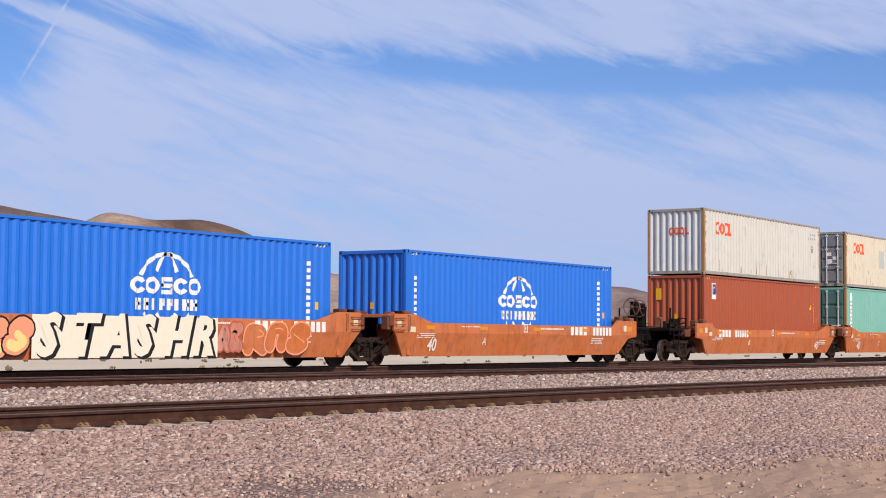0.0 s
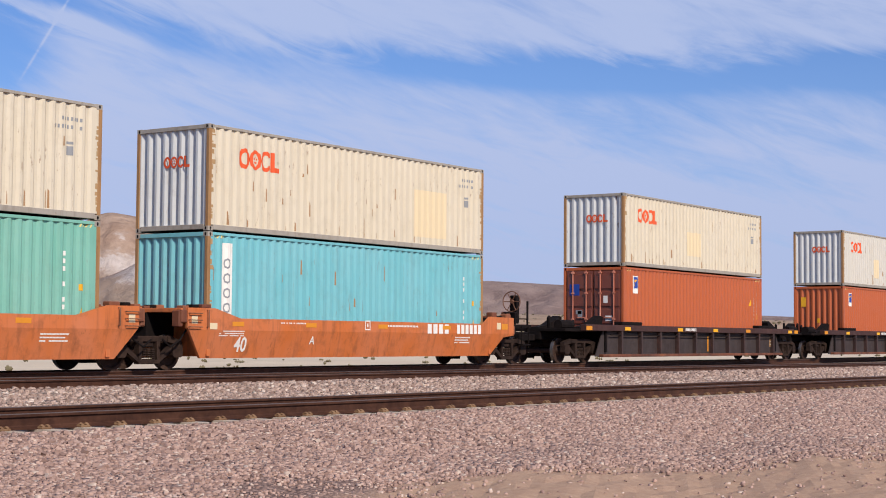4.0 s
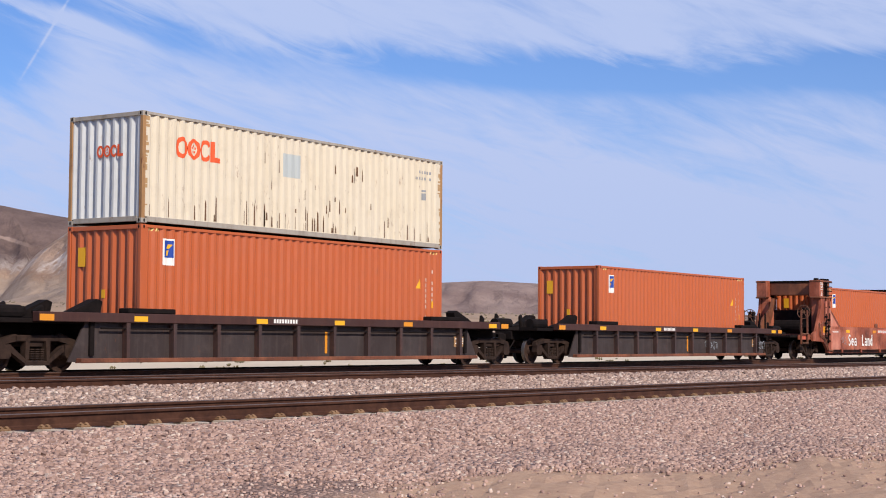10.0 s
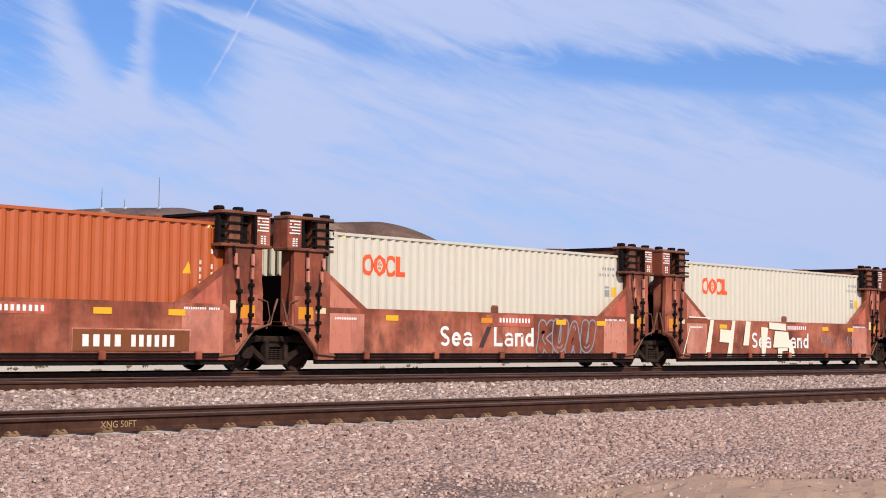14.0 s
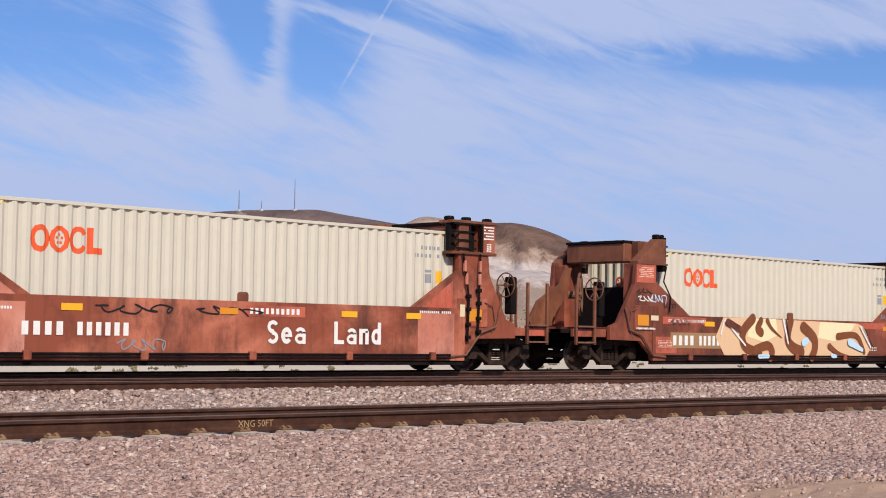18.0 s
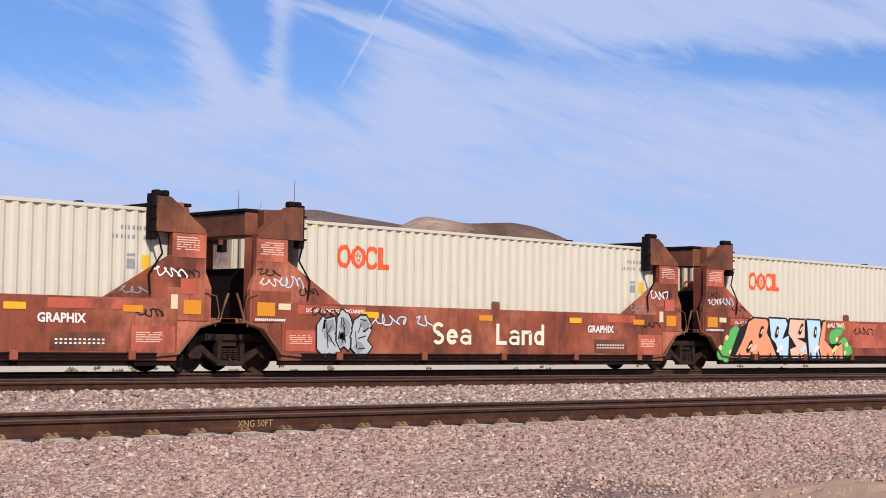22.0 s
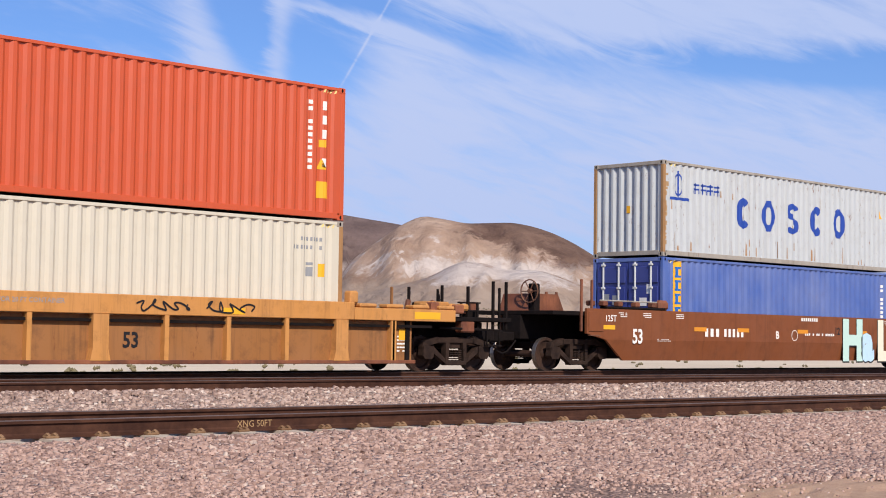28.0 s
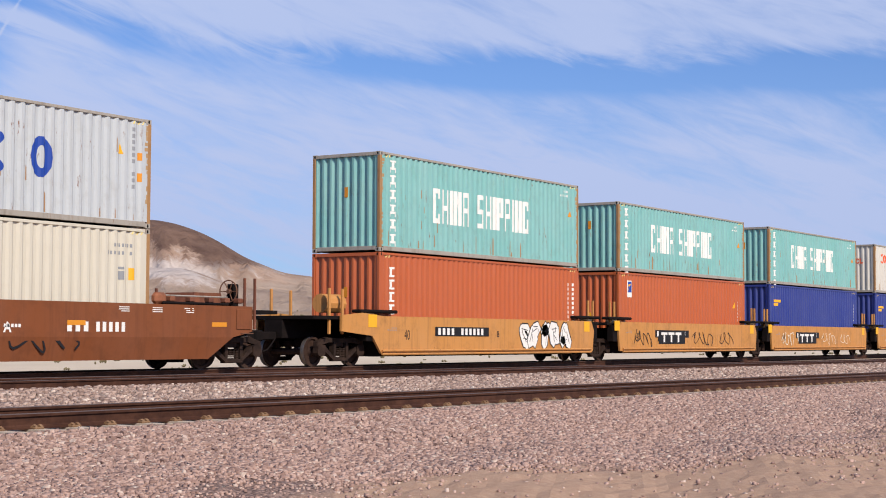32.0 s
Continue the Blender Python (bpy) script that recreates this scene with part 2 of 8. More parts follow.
def build_materials():
    P = worn_paint
    MAT.update(
        w_salmon=patchy_paint("orange_salmon_well_car_paint", (0.50, 0.145, 0.05), (0.60, 0.22, 0.10), (0.15, 0.04, 0.02), 0.5),
        c_blue=P("bright_blue_container_paint", (0.006, 0.145, 0.60), 0.08, 0.0, 0.02),
        c_cream=P("cream_container_paint", (0.625, 0.54, 0.40), 0.24, 0.16, 0.35, 0.6, (0.30, 0.22, 0.13)),
        c_cream_clean=P("clean_cream_container_paint", (0.575, 0.52, 0.41), 0.14, 0.02, 0.2, 0.6, (0.36, 0.28, 0.18)),
        c_white=P("chalky_white_container_paint", (0.575, 0.535, 0.46), 0.24, 0.16, 0.4, 0.55, (0.33, 0.25, 0.16)),
        c_grey=P("pale_grey_container_paint", (0.45, 0.47, 0.475), 0.24, 0.26, 0.3, 0.6, (0.22, 0.17, 0.11)),
        c_silver=P("pale_galvanised_end_paint", (0.56, 0.565, 0.55), 0.2, 0.2, 0.2, 0.5, (0.16, 0.12, 0.09)),
        c_brown=P("red_brown_container_paint", (0.45, 0.092, 0.017), 0.12, 0.05, 0.04),
        c_darkbrown=P("dark_red_brown_container_paint", (0.36, 0.066, 0.014), 0.12, 0.05, 0.03),
        c_orange=P("orange_red_container_paint", (0.52, 0.075, 0.017), 0.10, 0.06, 0.03),
        c_teal=P("faded_green_teal_container_paint", (0.17, 0.43, 0.33), 0.16, 0.12, 0.35),
        c_aqua=P("light_aqua_container_paint", (0.15, 0.45, 0.49), 0.2, 0.14, 0.3),
        c_seagreen=P("faded_sea_green_container_paint", (0.18, 0.42, 0.385), 0.2, 0.2, 0.4),
        c_navy=P("navy_blue_container_paint", (0.012, 0.028, 0.20), 0.08, 0.03, 0.12),
        c_midblue=P("dull_blue_container_paint", (0.055, 0.11, 0.35), 0.2, 0.1, 0.5),
        c_sky=P("sky_blue_container_paint", (0.012, 0.19, 0.46), 0.34, 0.22, 0.15),
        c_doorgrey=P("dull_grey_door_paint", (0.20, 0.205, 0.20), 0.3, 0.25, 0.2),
        # red-brown door paint with the shade of the end wall in its colour
        c_doorshade=P("shade_darkened_red_brown_door_paint", (0.17, 0.036, 0.016), 0.2, 0.1, 0.05),
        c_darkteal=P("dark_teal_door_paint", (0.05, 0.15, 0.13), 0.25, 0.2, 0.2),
        w_orange=P("orange_well_car_paint", (0.55, 0.142, 0.03), 0.62, 0.14, 0.25, 0.6, (0.115, 0.045, 0.02), 0.4),
        w_dark=P("black_brown_car_paint", (0.036, 0.0155, 0.012), 0.5, 0.12, 0.05, 0.65, (0.13, 0.05, 0.032)),
        w_dustpanel=P("dusty_dark_web_panel_paint", (0.036, 0.024, 0.022), 0.6, 0.1, 0.08, 0.7, (0.085, 0.062, 0.056), 0.3),
        w_chord=P("dull_red_black_chord_paint", (0.050, 0.019, 0.015), 0.5, 0.14, 0.05, 0.65, (0.10, 0.042, 0.03), 0.3),
        w_brown=patchy_paint("weathered_brown_well_car_paint", (0.255, 0.064, 0.032), (0.53, 0.172, 0.098), (0.055, 0.020, 0.014), 0.7),
        w_grimy=patchy_paint("grimy_dark_brown_well_car_paint", (0.20, 0.053, 0.028), (0.43, 0.115, 0.06), (0.045, 0.018, 0.013), 0.75),
        w_oxide=patchy_paint("dark_oxide_bulkhead_paint", (0.165, 0.055, 0.029), (0.29, 0.105, 0.05), (0.045, 0.02, 0.014), 0.7),
        w_yellow=P("dirty_yellow_well_car_paint", (0.53, 0.235, 0.06), 0.55, 0.14, 0.12, 0.6, (0.17, 0.08, 0.028), 0.3),
        w_ochre=P("grimy_ochre_panel_paint", (0.30, 0.125, 0.038), 0.6, 0.2, 0.1, 0.7, (0.06, 0.032, 0.02), 0.25),
        w_rust=P("red_oxide_well_car_paint", (0.20, 0.060, 0.019), 0.5, 0.12, 0.06, 0.6, (0.075, 0.026, 0.012), 0.25),
        post=P("rusty_corner_post_steel", (0.33, 0.17, 0.06), 0.5, 0.3, 0.1, 0.75, (0.12, 0.05, 0.02)),
        rail=P("grimy_frame_rail_paint", (0.33, 0.29, 0.24), 0.5, 0.3, 0.2, 0.7),
        # sunk to near black: the deep shade under the cars is in the colour
        dark=metal_grime("near_black_underframe_steel", (0.006, 0.0045, 0.0045), (0.014, 0.009, 0.008), 0.9),
        truck=metal_grime("dusty_brown_cast_steel", (0.018, 0.011, 0.009), (0.048, 0.028, 0.020), 0.8),
        wheel=metal_grime("brown_wheel_steel", (0.03, 0.017, 0.013), (0.065, 0.036, 0.026), 0.7),
        tread=metal_grime("worn_bright_wheel_tread", (0.30, 0.26, 0.23), (0.20, 0.16, 0.14), 0.35, 0.8),
        iron=metal_grime("rusty_grab_iron", (0.14, 0.065, 0.04), (0.22, 0.11, 0.07), 0.7),
        ink_white=plain_paint("white_stencil_paint", (0.78, 0.74, 0.68), 0.35),
        ink_cream=plain_paint("cream_spray_paint", (0.78, 0.70, 0.54), 0.15),
        ink_black=plain_paint("black_spray_paint", (0.012, 0.011, 0.012), 0.1),
        ink_orange=plain_paint("orange_red_logo_paint", (0.72, 0.095, 0.025), 0.18),
        ink_blue=plain_paint("deep_blue_logo_paint", (0.015, 0.055, 0.30), 0.18),
        ink_yellow=plain_paint("yellow_reflective_sticker", (0.80, 0.40, 0.02), 0.12),
        ink_amber=plain_paint("amber_reflective_sticker", (0.66, 0.25, 0.02), 0.2),
        ink_salmon=patchy_paint("salmon_repaint_patch", (0.47, 0.10, 0.055), (0.56, 0.16, 0.10), (0.17, 0.05, 0.035)),
        ink_pink=patchy_paint("faded_pink_repaint_patch", (0.52, 0.18, 0.115), (0.63, 0.30, 0.215), (0.22, 0.075, 0.05), 0.6),
        ink_grey=plain_paint("grey_spray_paint", (0.24, 0.255, 0.27), 0.15),
        ink_mint=plain_paint("pale_mint_spray_paint", (0.50, 0.68, 0.60), 0.15),
        ink_lemon=plain_paint("pale_yellow_spray_paint", (0.78, 0.60, 0.22), 0.2),
        ink_paleyellow=plain_paint("cream_yellow_spray_paint", (0.80, 0.70, 0.42), 0.2),
        ink_sand=plain_paint("peach_sand_spray_paint", (0.72, 0.47, 0.27), 0.2),
        ink_green=plain_paint("green_spray_paint", (0.10, 0.42, 0.10), 0.2),
        ink_peach=plain_paint("peach_spray_paint", (0.80, 0.30, 0.16), 0.2),
        ink_ice=plain_paint("ice_blue_spray_paint", (0.48, 0.66, 0.78), 0.2),
        ink_text=plain_paint("grey_blue_small_lettering", (0.26, 0.265, 0.275), 0.3),
        ink_patch=plain_paint("buff_repaint_patch", (0.70, 0.565, 0.36), 0.1),
        ink_blush=plain_paint("pale_pink_spray_paint", (0.80, 0.47, 0.35), 0.15),
        ink_greypatch=plain_paint("grey_repaint_patch", (0.42, 0.45, 0.44), 0.15),
        ink_navy=plain_paint("dark_blue_repaint_patch", (0.012, 0.12, 0.42), 0.12),
        ink_darkrust=plain_paint("dark_rust_run_stain", (0.12, 0.062, 0.032), 0.4, 0.8),
        ink_ochre=plain_paint("orange_brown_rust_stain", (0.40, 0.25, 0.12), 0.6, 0.8),
        ink_deepblue=plain_paint("deep_blue_repaint_patch", (0.006, 0.042, 0.17), 0.15),
        ink_rust=plain_paint("rust_run_stain", (0.34, 0.19, 0.09), 0.4, 0.8),
    )


build_materials()


# ------------------------------------------------------------------ mesh helpers
def part(name, bm, material, parent, label=""):
    """Links a bmesh as one mesh object under a thing or a part."""
    me = bpy.data.meshes.new(name)
    bm.to_mesh(me)
    bm.free()
    return meshpart(name, me, material, parent, label=label)


def meshpart(name, me, material, parent, at=None, label=""):
    """Links a mesh, which others may share, with a material of its own."""
    ob = new(name, me)
    if not me.materials:
        me.materials.append(None)
    ob.material_slots[0].link = "OBJECT"
    ob.material_slots[0].material = material
    ob.parent = parent
    if at is not None:
        ob.matrix_basis = at if isinstance(at, Matrix) else Matrix.Translation(at)
    if label:
        tagged(ob, label)
    return ob


ISLANDS = {}


def pieces(name, me, material, parent, at=None, label="", most=12):
    """Links the loose pieces of a mesh as parts of their own; very many small ones stay together."""
    if me.name not in ISLANDS:
        bm = bmesh.new()
        bm.from_mesh(me)
        left, found = set(bm.verts), []
        while left:
            todo, isle = [left.pop()], []
            while todo:
                v = todo.pop()
                isle.append(v)
                for e in v.link_edges:
                    w = e.other_vert(v)
                    if w in left:
                        left.remove(w)
                        todo.append(w)
            found.append(isle)
        out = [me]
        if 1 < len(found) <= most:
            out = []
            for isle in found:
                at_i = {v: i for i, v in enumerate(isle)}
                fs = {f for v in isle for f in v.link_faces}
                q = bpy.data.meshes.new(name)
                q.from_pydata([tuple(v.co) for v in isle], [], [[at_i[v] for v in f.verts] for f in fs])
                out.append(q)
        ISLANDS[me.name] = (out, len(found) > most)
        bm.free()
    out, many = ISLANDS[me.name]
    obs = [meshpart(name, q, material, parent, at, label) for q in out]
    return tagged(obs[0], kind="stuff") if many else obs[0]


def box(bm, x0, x1, y0, y1, z0, z1, bevel=0.0):
    b = bmesh.new() if bevel else bm
    v = [b.verts.new(p) for p in ((x0, y0, z0), (x1, y0, z0), (x1, y1, z0), (x0, y1, z0),
                                  (x0, y0, z1), (x1, y0, z1), (x1, y1, z1), (x0, y1, z1))]
    for f in ((3, 2, 1, 0), (4, 5, 6, 7), (0, 1, 5, 4), (1, 2, 6, 5), (2, 3, 7, 6), (3, 0, 4, 7)):
        b.faces.new([v[i] for i in f])
    if bevel:
        bmesh.ops.bevel(b, geom=b.edges[:], offset=bevel, segments=1, affect="EDGES")
        merge(bm, b)
    return bm


def merge(bm, other):
    me = bpy.data.meshes.new("tmp")
    other.to_mesh(me)
    other.free()
    bm.from_mesh(me)
    bpy.data.meshes.remove(me)


def prism(bm, pts, y0, y1):
    """A plate with the outline pts in x and z, from y0 to y1."""
    area = sum(a[0] * b[1] - b[0] * a[1] for a, b in zip(pts, pts[1:] + pts[:1]))
    if area < 0:
        pts = pts[::-1]
    a = [bm.verts.new((x, y0, z)) for x, z in pts]
    b = [bm.verts.new((x, y1, z)) for x, z in pts]
    bm.faces.new(a)
    bm.faces.new(b[::-1])
    for i in range(len(pts)):
        j = (i + 1) % len(pts)
        bm.faces.new((a[j], a[i], b[i], b[j]))
    return bm


def tube(bm, p, q, r, n=8):
    p, q = Vector(p), Vector(q)
    m = (q - p).to_track_quat("Z", "Y").to_matrix()
    ring = [[bm.verts.new(c + m @ Vector((r * math.cos(k * math.tau / n), r * math.sin(k * math.tau / n), 0)))
             for k in range(n)] for c in (p, q)]
    for k in range(n):
        j = (k + 1) % n
        bm.faces.new((ring[0][k], ring[0][j], ring[1][j], ring[1][k]))
    bm.faces.new(ring[0][::-1])
    bm.faces.new(ring[1])
    return bm


def pipe(bm, pts, r, n=6):
    """One bent round bar through the points, with closed ends."""
    pts = [Vector(p) for p in pts]
    rings = []
    for i, p in enumerate(pts):
        d = (pts[min(i + 1, len(pts) - 1)] - pts[max(i - 1, 0)]).normalized()
        a = d.cross(Vector((0, 0, 1)) if abs(d.z) < 0.9 else Vector((1, 0, 0))).normalized()
        b = d.cross(a)
        rings.append([bm.verts.new(p + r * (math.cos(k * math.tau / n) * a + math.sin(k * math.tau / n) * b)) for k in range(n)])
    for p, q in zip(rings, rings[1:]):
        for k in range(n):
            j = (k + 1) % n
            bm.faces.new((p[k], p[j], q[j], q[k]))
    bm.faces.new(rings[0][::-1])
    bm.faces.new(rings[-1])
    bmesh.ops.recalc_face_normals(bm, faces=bm.faces[:])


def lathe(bm, prof, n=24):
    """Turns the profile (radius, y) round the y axis."""
    rings = [[bm.verts.new((r * math.cos(k * math.tau / n), y, r * math.sin(k * math.tau / n))) for k in range(n)]
             for r, y in prof]
    for a, b in zip(rings, rings[1:]):
        for k in range(n):
            j = (k + 1) % n
            bm.faces.new((a[k], a[j], b[j], b[k]))
    bm.faces.new(rings[0][::-1])
    bm.faces.new(rings[-1])
    bmesh.ops.recalc_face_normals(bm, faces=bm.faces[:])
    return bm


CACHE = {}


def cached(key, build):
    if key not in CACHE:
        bm = bmesh.new()
        build(bm)
        me = bpy.data.meshes.new(key if isinstance(key, str) else key[0])
        bm.to_mesh(me)
        bm.free()
        CACHE[key] = me
    return CACHE[key]


def strips(name, verts, faces, material, label, category, kind="structure"):
    me = bpy.data.meshes.new(name)
    me.from_pydata(verts, [], faces)
    me.update()
    me.materials.append(material)
    return tagged(new(name, me), label, category, kind=kind)


# ------------------------------------------------------------------ ground, hills and ballast
NEAR_Y, MID_Y, TRAIN_Y = 15.25, 23.05, 27.25      # centre lines of the three tracks


def profile(az, pairs):
    return np.interp(az, [p[0] for p in pairs], [p[1] for p in pairs])


# distance of the crest, length of the slope before it, azimuth and height in degrees
MESA = (1700, 420, [(28.6, 0), (29.8, 2.6), (30.7, 3.45), (33.5, 3.84), (35.1, 4.2), (35.7, 4.38), (37.2, 4.5), (39.8, 4.58), (40.8, 4.4), (42.9, 4.08), (47, 3), (50, 0)])
CONE = (1400, 300, [(39, 0), (41.2, 2.9), (42.8, 4.05), (43.6, 4.43), (44.5, 4.3), (45.2, 4.16), (46.9, 4.22), (47.7, 4.07), (48.5, 3.8), (49.2, 3.45), (50.1, 2.9), (51.5, 2.35), (52.8, 2.2), (55, 0)])
APRON = (1080, 240, [(37, 0.5), (41, 1.4), (43.9, 2.2), (44.9, 2.75), (45.9, 2.75), (46.6, 2.5), (48, 2.5), (49.1, 2.1), (49.9, 1.85), (54, 1.3), (58, 0.3)])
FAR_RANGE = (2600, 600, [(46, 0.5), (51.4, 2.1), (52.6, 2.22), (54.5, 1.98), (57.2, 2.12), (60, 1.98), (62.3, 1.92), (64, 1.5), (66, 0.95), (70, 0.8), (80, 0.7), (100, 0.5)])
PLAIN = (760, 640, [(-180, 0.5), (0, 1.2), (20, 2.3), (29, 2.45), (31, 2.4), (33.5, 2), (36, 1.6), (40, 1.2), (50, 1), (60, 0.9), (70, 0.7), (80, 0.6), (180, 0.5)])
HILLS = [MESA, CONE, APRON, FAR_RANGE, PLAIN]


def smooth(x):
    x = np.clip(x, 0, 1)
    return x * x * (3 - 2 * x)


_RG = np.random.RandomState(21).uniform(-1, 1, (64, 64))


def _lattice(u, v):
    i, j = np.floor(u).astype(int), np.floor(v).astype(int)
    a, b = smooth(u - i), smooth(v - j)
    g = lambda p, q: _RG[p % 64, q % 64]
    return (g(i, j) * (1 - a) + g(i + 1, j) * a) * (1 - b) + (g(i, j + 1) * (1 - a) + g(i + 1, j + 1) * a) * b


def RIDGE(az, r):
    """Spurs and gullies that run down the slopes."""
    w = az + 0.5 * _lattice(az * 0.9 + 7, r / 120)
    return 0.6 * (1 - 2 * np.abs(_lattice(w * 1.1, r / 420))) + 0.3 * (1 - 2 * np.abs(_lattice(w * 2.7 + 5, r / 200))) + 0.30 * _lattice(w * 5, r / 90) + 0.22 * _lattice(w * 12 + 3, r / 50) - 0.35


def land(az, r):
    """Height of the open land by azimuth in degrees and distance in metres."""
    z = np.full_like(r, -0.85) - 0.0 * r
    for i, (far, slope, pairs) in enumerate(HILLS):
        el = np.mean([profile(az + d, pairs) for d in (-0.22, 0, 0.22)], axis=0)
        up = smooth((r - far + slope) / slope) ** (1.5 if i < 4 else 1.2)
        down = 1 - 0.75 * smooth((r - far) / 900)
        gully = RIDGE(az, r)
        face = np.where(r < far, up * down, down)
        e = el * face * (1 + (0.20 if i < 4 else 0.01) * gully * np.clip(4 * face * (1 - face), 0, 1))
        z = np.maximum(z, 0.78 + r * np.tan(np.radians(e)) - 1.63 * np.clip(1 - r / 700, 0, 1))
    return z


def ground_material():
    k = Kit("desert_dirt_and_rock", "Object")
    tc = k.n.new("ShaderNodeTexCoord")
    ln = k.n.new("ShaderNodeVectorMath")
    ln.operation = "LENGTH"
    k.l.new(tc.outputs["Object"], ln.inputs[0])
    k.co = tc.outputs["Object"]
    r = ln.outputs["Value"]
    dirt = k.mix(k.range(k.noise(0.35, detail=5), 0.35, 0.65), (0.36, 0.225, 0.15), (0.46, 0.33, 0.22))
    dirt = k.mix(k.range(k.noise(14.0, detail=6, rough=0.7), 0.5, 0.72, 0, 0.6), dirt, (0.25, 0.17, 0.13))
    dirt = k.mix(k.range(k.noise(70.0, detail=4, rough=0.7), 0.55, 0.7, 0, 0.5), dirt, (0.55, 0.44, 0.36))
    sand = k.mix(k.range(k.noise(0.03, detail=8, rough=0.75), 0.35, 0.7), (0.68, 0.57, 0.43), (0.56, 0.45, 0.33))
    sand = k.mix(k.range(r, 260, 480), sand, k.mix(k.range(k.noise(0.02, detail=8, rough=0.7), 0.35, 0.65), (0.47, 0.33, 0.23), (0.36, 0.25, 0.17)))
    sand = k.mix(k.range(k.noise(0.5, detail=6, rough=0.75), 0.58, 0.72, 0, 0.5), sand, (0.26, 0.21, 0.14))
    # rock by bearing and height over the plain: tan cone, brown shoulder, pale washes, mauve mesa
    sp = k.n.new("ShaderNodeSeparateXYZ")
    k.l.new(tc.outputs["Object"], sp.inputs[0])
    warp = k.noise(0.011, detail=8, rough=0.68)
    ragged = k.noise(0.045, (1, 1, 0.5), 7, 0.7)
    az = k.math("ADD", k.math("MULTIPLY", k.math("ARCTAN2", sp.outputs[0], sp.outputs[1]), 57.2958), k.range(warp, 0.3, 0.7, -0.9, 0.9))
    el = k.math("ADD", k.math("MULTIPLY", k.math("DIVIDE", sp.outputs[2], r), 57.2958), k.range(ragged, 0.3, 0.7, -0.35, 0.35))
    tan = k.mix(k.range(k.noise(0.016, (1, 1, 0.6), 9, 0.68, 0.3), 0.36, 0.66), (0.30, 0.185, 0.125), (0.47, 0.335, 0.25))
    tan = k.mix(k.range(k.noise(0.09, (1, 1, 1), 6, 0.75), 0.5, 0.72, 0.0, 0.5), tan, (0.22, 0.15, 0.12))
    low = k.mix(k.range(k.noise(0.012, detail=8, rough=0.7), 0.38, 0.62), (0.33, 0.235, 0.175), (0.42, 0.32, 0.25))
    chalk = k.mix(k.range(k.noise(0.05, detail=7, rough=0.75), 0.4, 0.7), (0.62, 0.53, 0.47), (0.46, 0.37, 0.32))
    brown = k.mix(k.range(k.noise(0.03, (1, 1, 0.8), 8, 0.72), 0.36, 0.66), (0.115, 0.068, 0.052), (0.235, 0.145, 0.105))
    mesa = k.mix(k.range(k.noise(0.02, (1, 1, 1.6), 8, 0.72), 0.36, 0.66), (0.115, 0.08, 0.074), (0.225, 0.155, 0.135))
    rock = k.mix(k.range(el, 1.9, 2.3), low, tan)
    edge = k.math("ADD", k.math("MULTIPLY", k.math("SUBTRACT", az, 45.3), -0.42), 4.05)
    shoulder = k.math("MULTIPLY", k.range(az, 45.0, 45.7), k.range(k.math("SUBTRACT", el, k.math("MAXIMUM", edge, 2.55)), -0.08, 0.10))
    wash = k.math("MULTIPLY", k.math("MULTIPLY", k.range(az, 43.3, 44.3), k.range(az, 51.5, 50.0)), k.math("MULTIPLY", k.range(el, 1.95, 2.2), k.range(k.math("SUBTRACT", k.math("MINIMUM", edge, 3.05), el), 0.0, 0.3)))
    scar = k.math("MULTIPLY", k.range(k.noise(0.03, (1.6, 1.6, 0.35), 7, 0.66, 0.4), 0.54, 0.60), k.math("MULTIPLY", k.range(el, 2.0, 2.5), k.range(el, 3.9, 3.5)))
    scar = k.math("MULTIPLY", scar, k.math("MULTIPLY", k.range(az, 40.5, 41.5), k.range(az, 46.0, 45.0)))
    rock = k.mix(shoulder, rock, brown)
    rock = k.mix(k.math("MULTIPLY", k.range(warp, 0.30, 0.46), wash), rock, chalk)
    rock = k.mix(scar, rock, chalk)
    fringe = k.math("MULTIPLY", k.math("MULTIPLY", k.range(el, 2.3, 2.5), k.range(el, 2.95, 2.65)), k.range(ragged, 0.46, 0.58, 0.0, 0.6))
    # a pale graded road that slants down the mesa
    bearing = k.math("MULTIPLY", k.math("ARCTAN2", sp.outputs[0], sp.outputs[1]), 57.2958)
    down = k.math("SUBTRACT", k.math("ADD", k.math("MULTIPLY", k.math("DIVIDE", sp.outputs[2], r), 57.2958), k.range(ragged, 0.3, 0.7, -0.05, 0.05)),
                  k.math("ADD", k.math("MULTIPLY", k.math("SUBTRACT", bearing, 36.95), -0.30), 4.40))
    road = k.math("MULTIPLY", k.range(k.math("ABSOLUTE", down, 0.0), 0.085, 0.045), k.math("MULTIPLY", k.range(bearing, 36.85, 37.0), k.range(bearing, 41.2, 40.2)))
    c = k.mix(k.range(r, 29.5, 33.0), dirt, sand)
    c = k.mix(k.range(r, 640, 900), c, rock)
    c = k.mix(k.math("MULTIPLY", k.range(r, 1380, 1480), k.range(el, 2.2, 2.6)), c, mesa)
    distant = k.mix(k.range(k.noise(0.01, (1, 1, 2.0), 8, 0.7), 0.36, 0.66), (0.21, 0.145, 0.13), (0.34, 0.25, 0.215))
    c = k.mix(k.range(r, 1780, 1980), c, distant)
    c = k.mix(k.math("MULTIPLY", fringe, k.range(r, 1150, 1300)), c, chalk)
    c = k.mix(k.math("MULTIPLY", road, k.range(r, 1200, 1320, 0.0, 0.85)), c, (0.37, 0.27, 0.225))
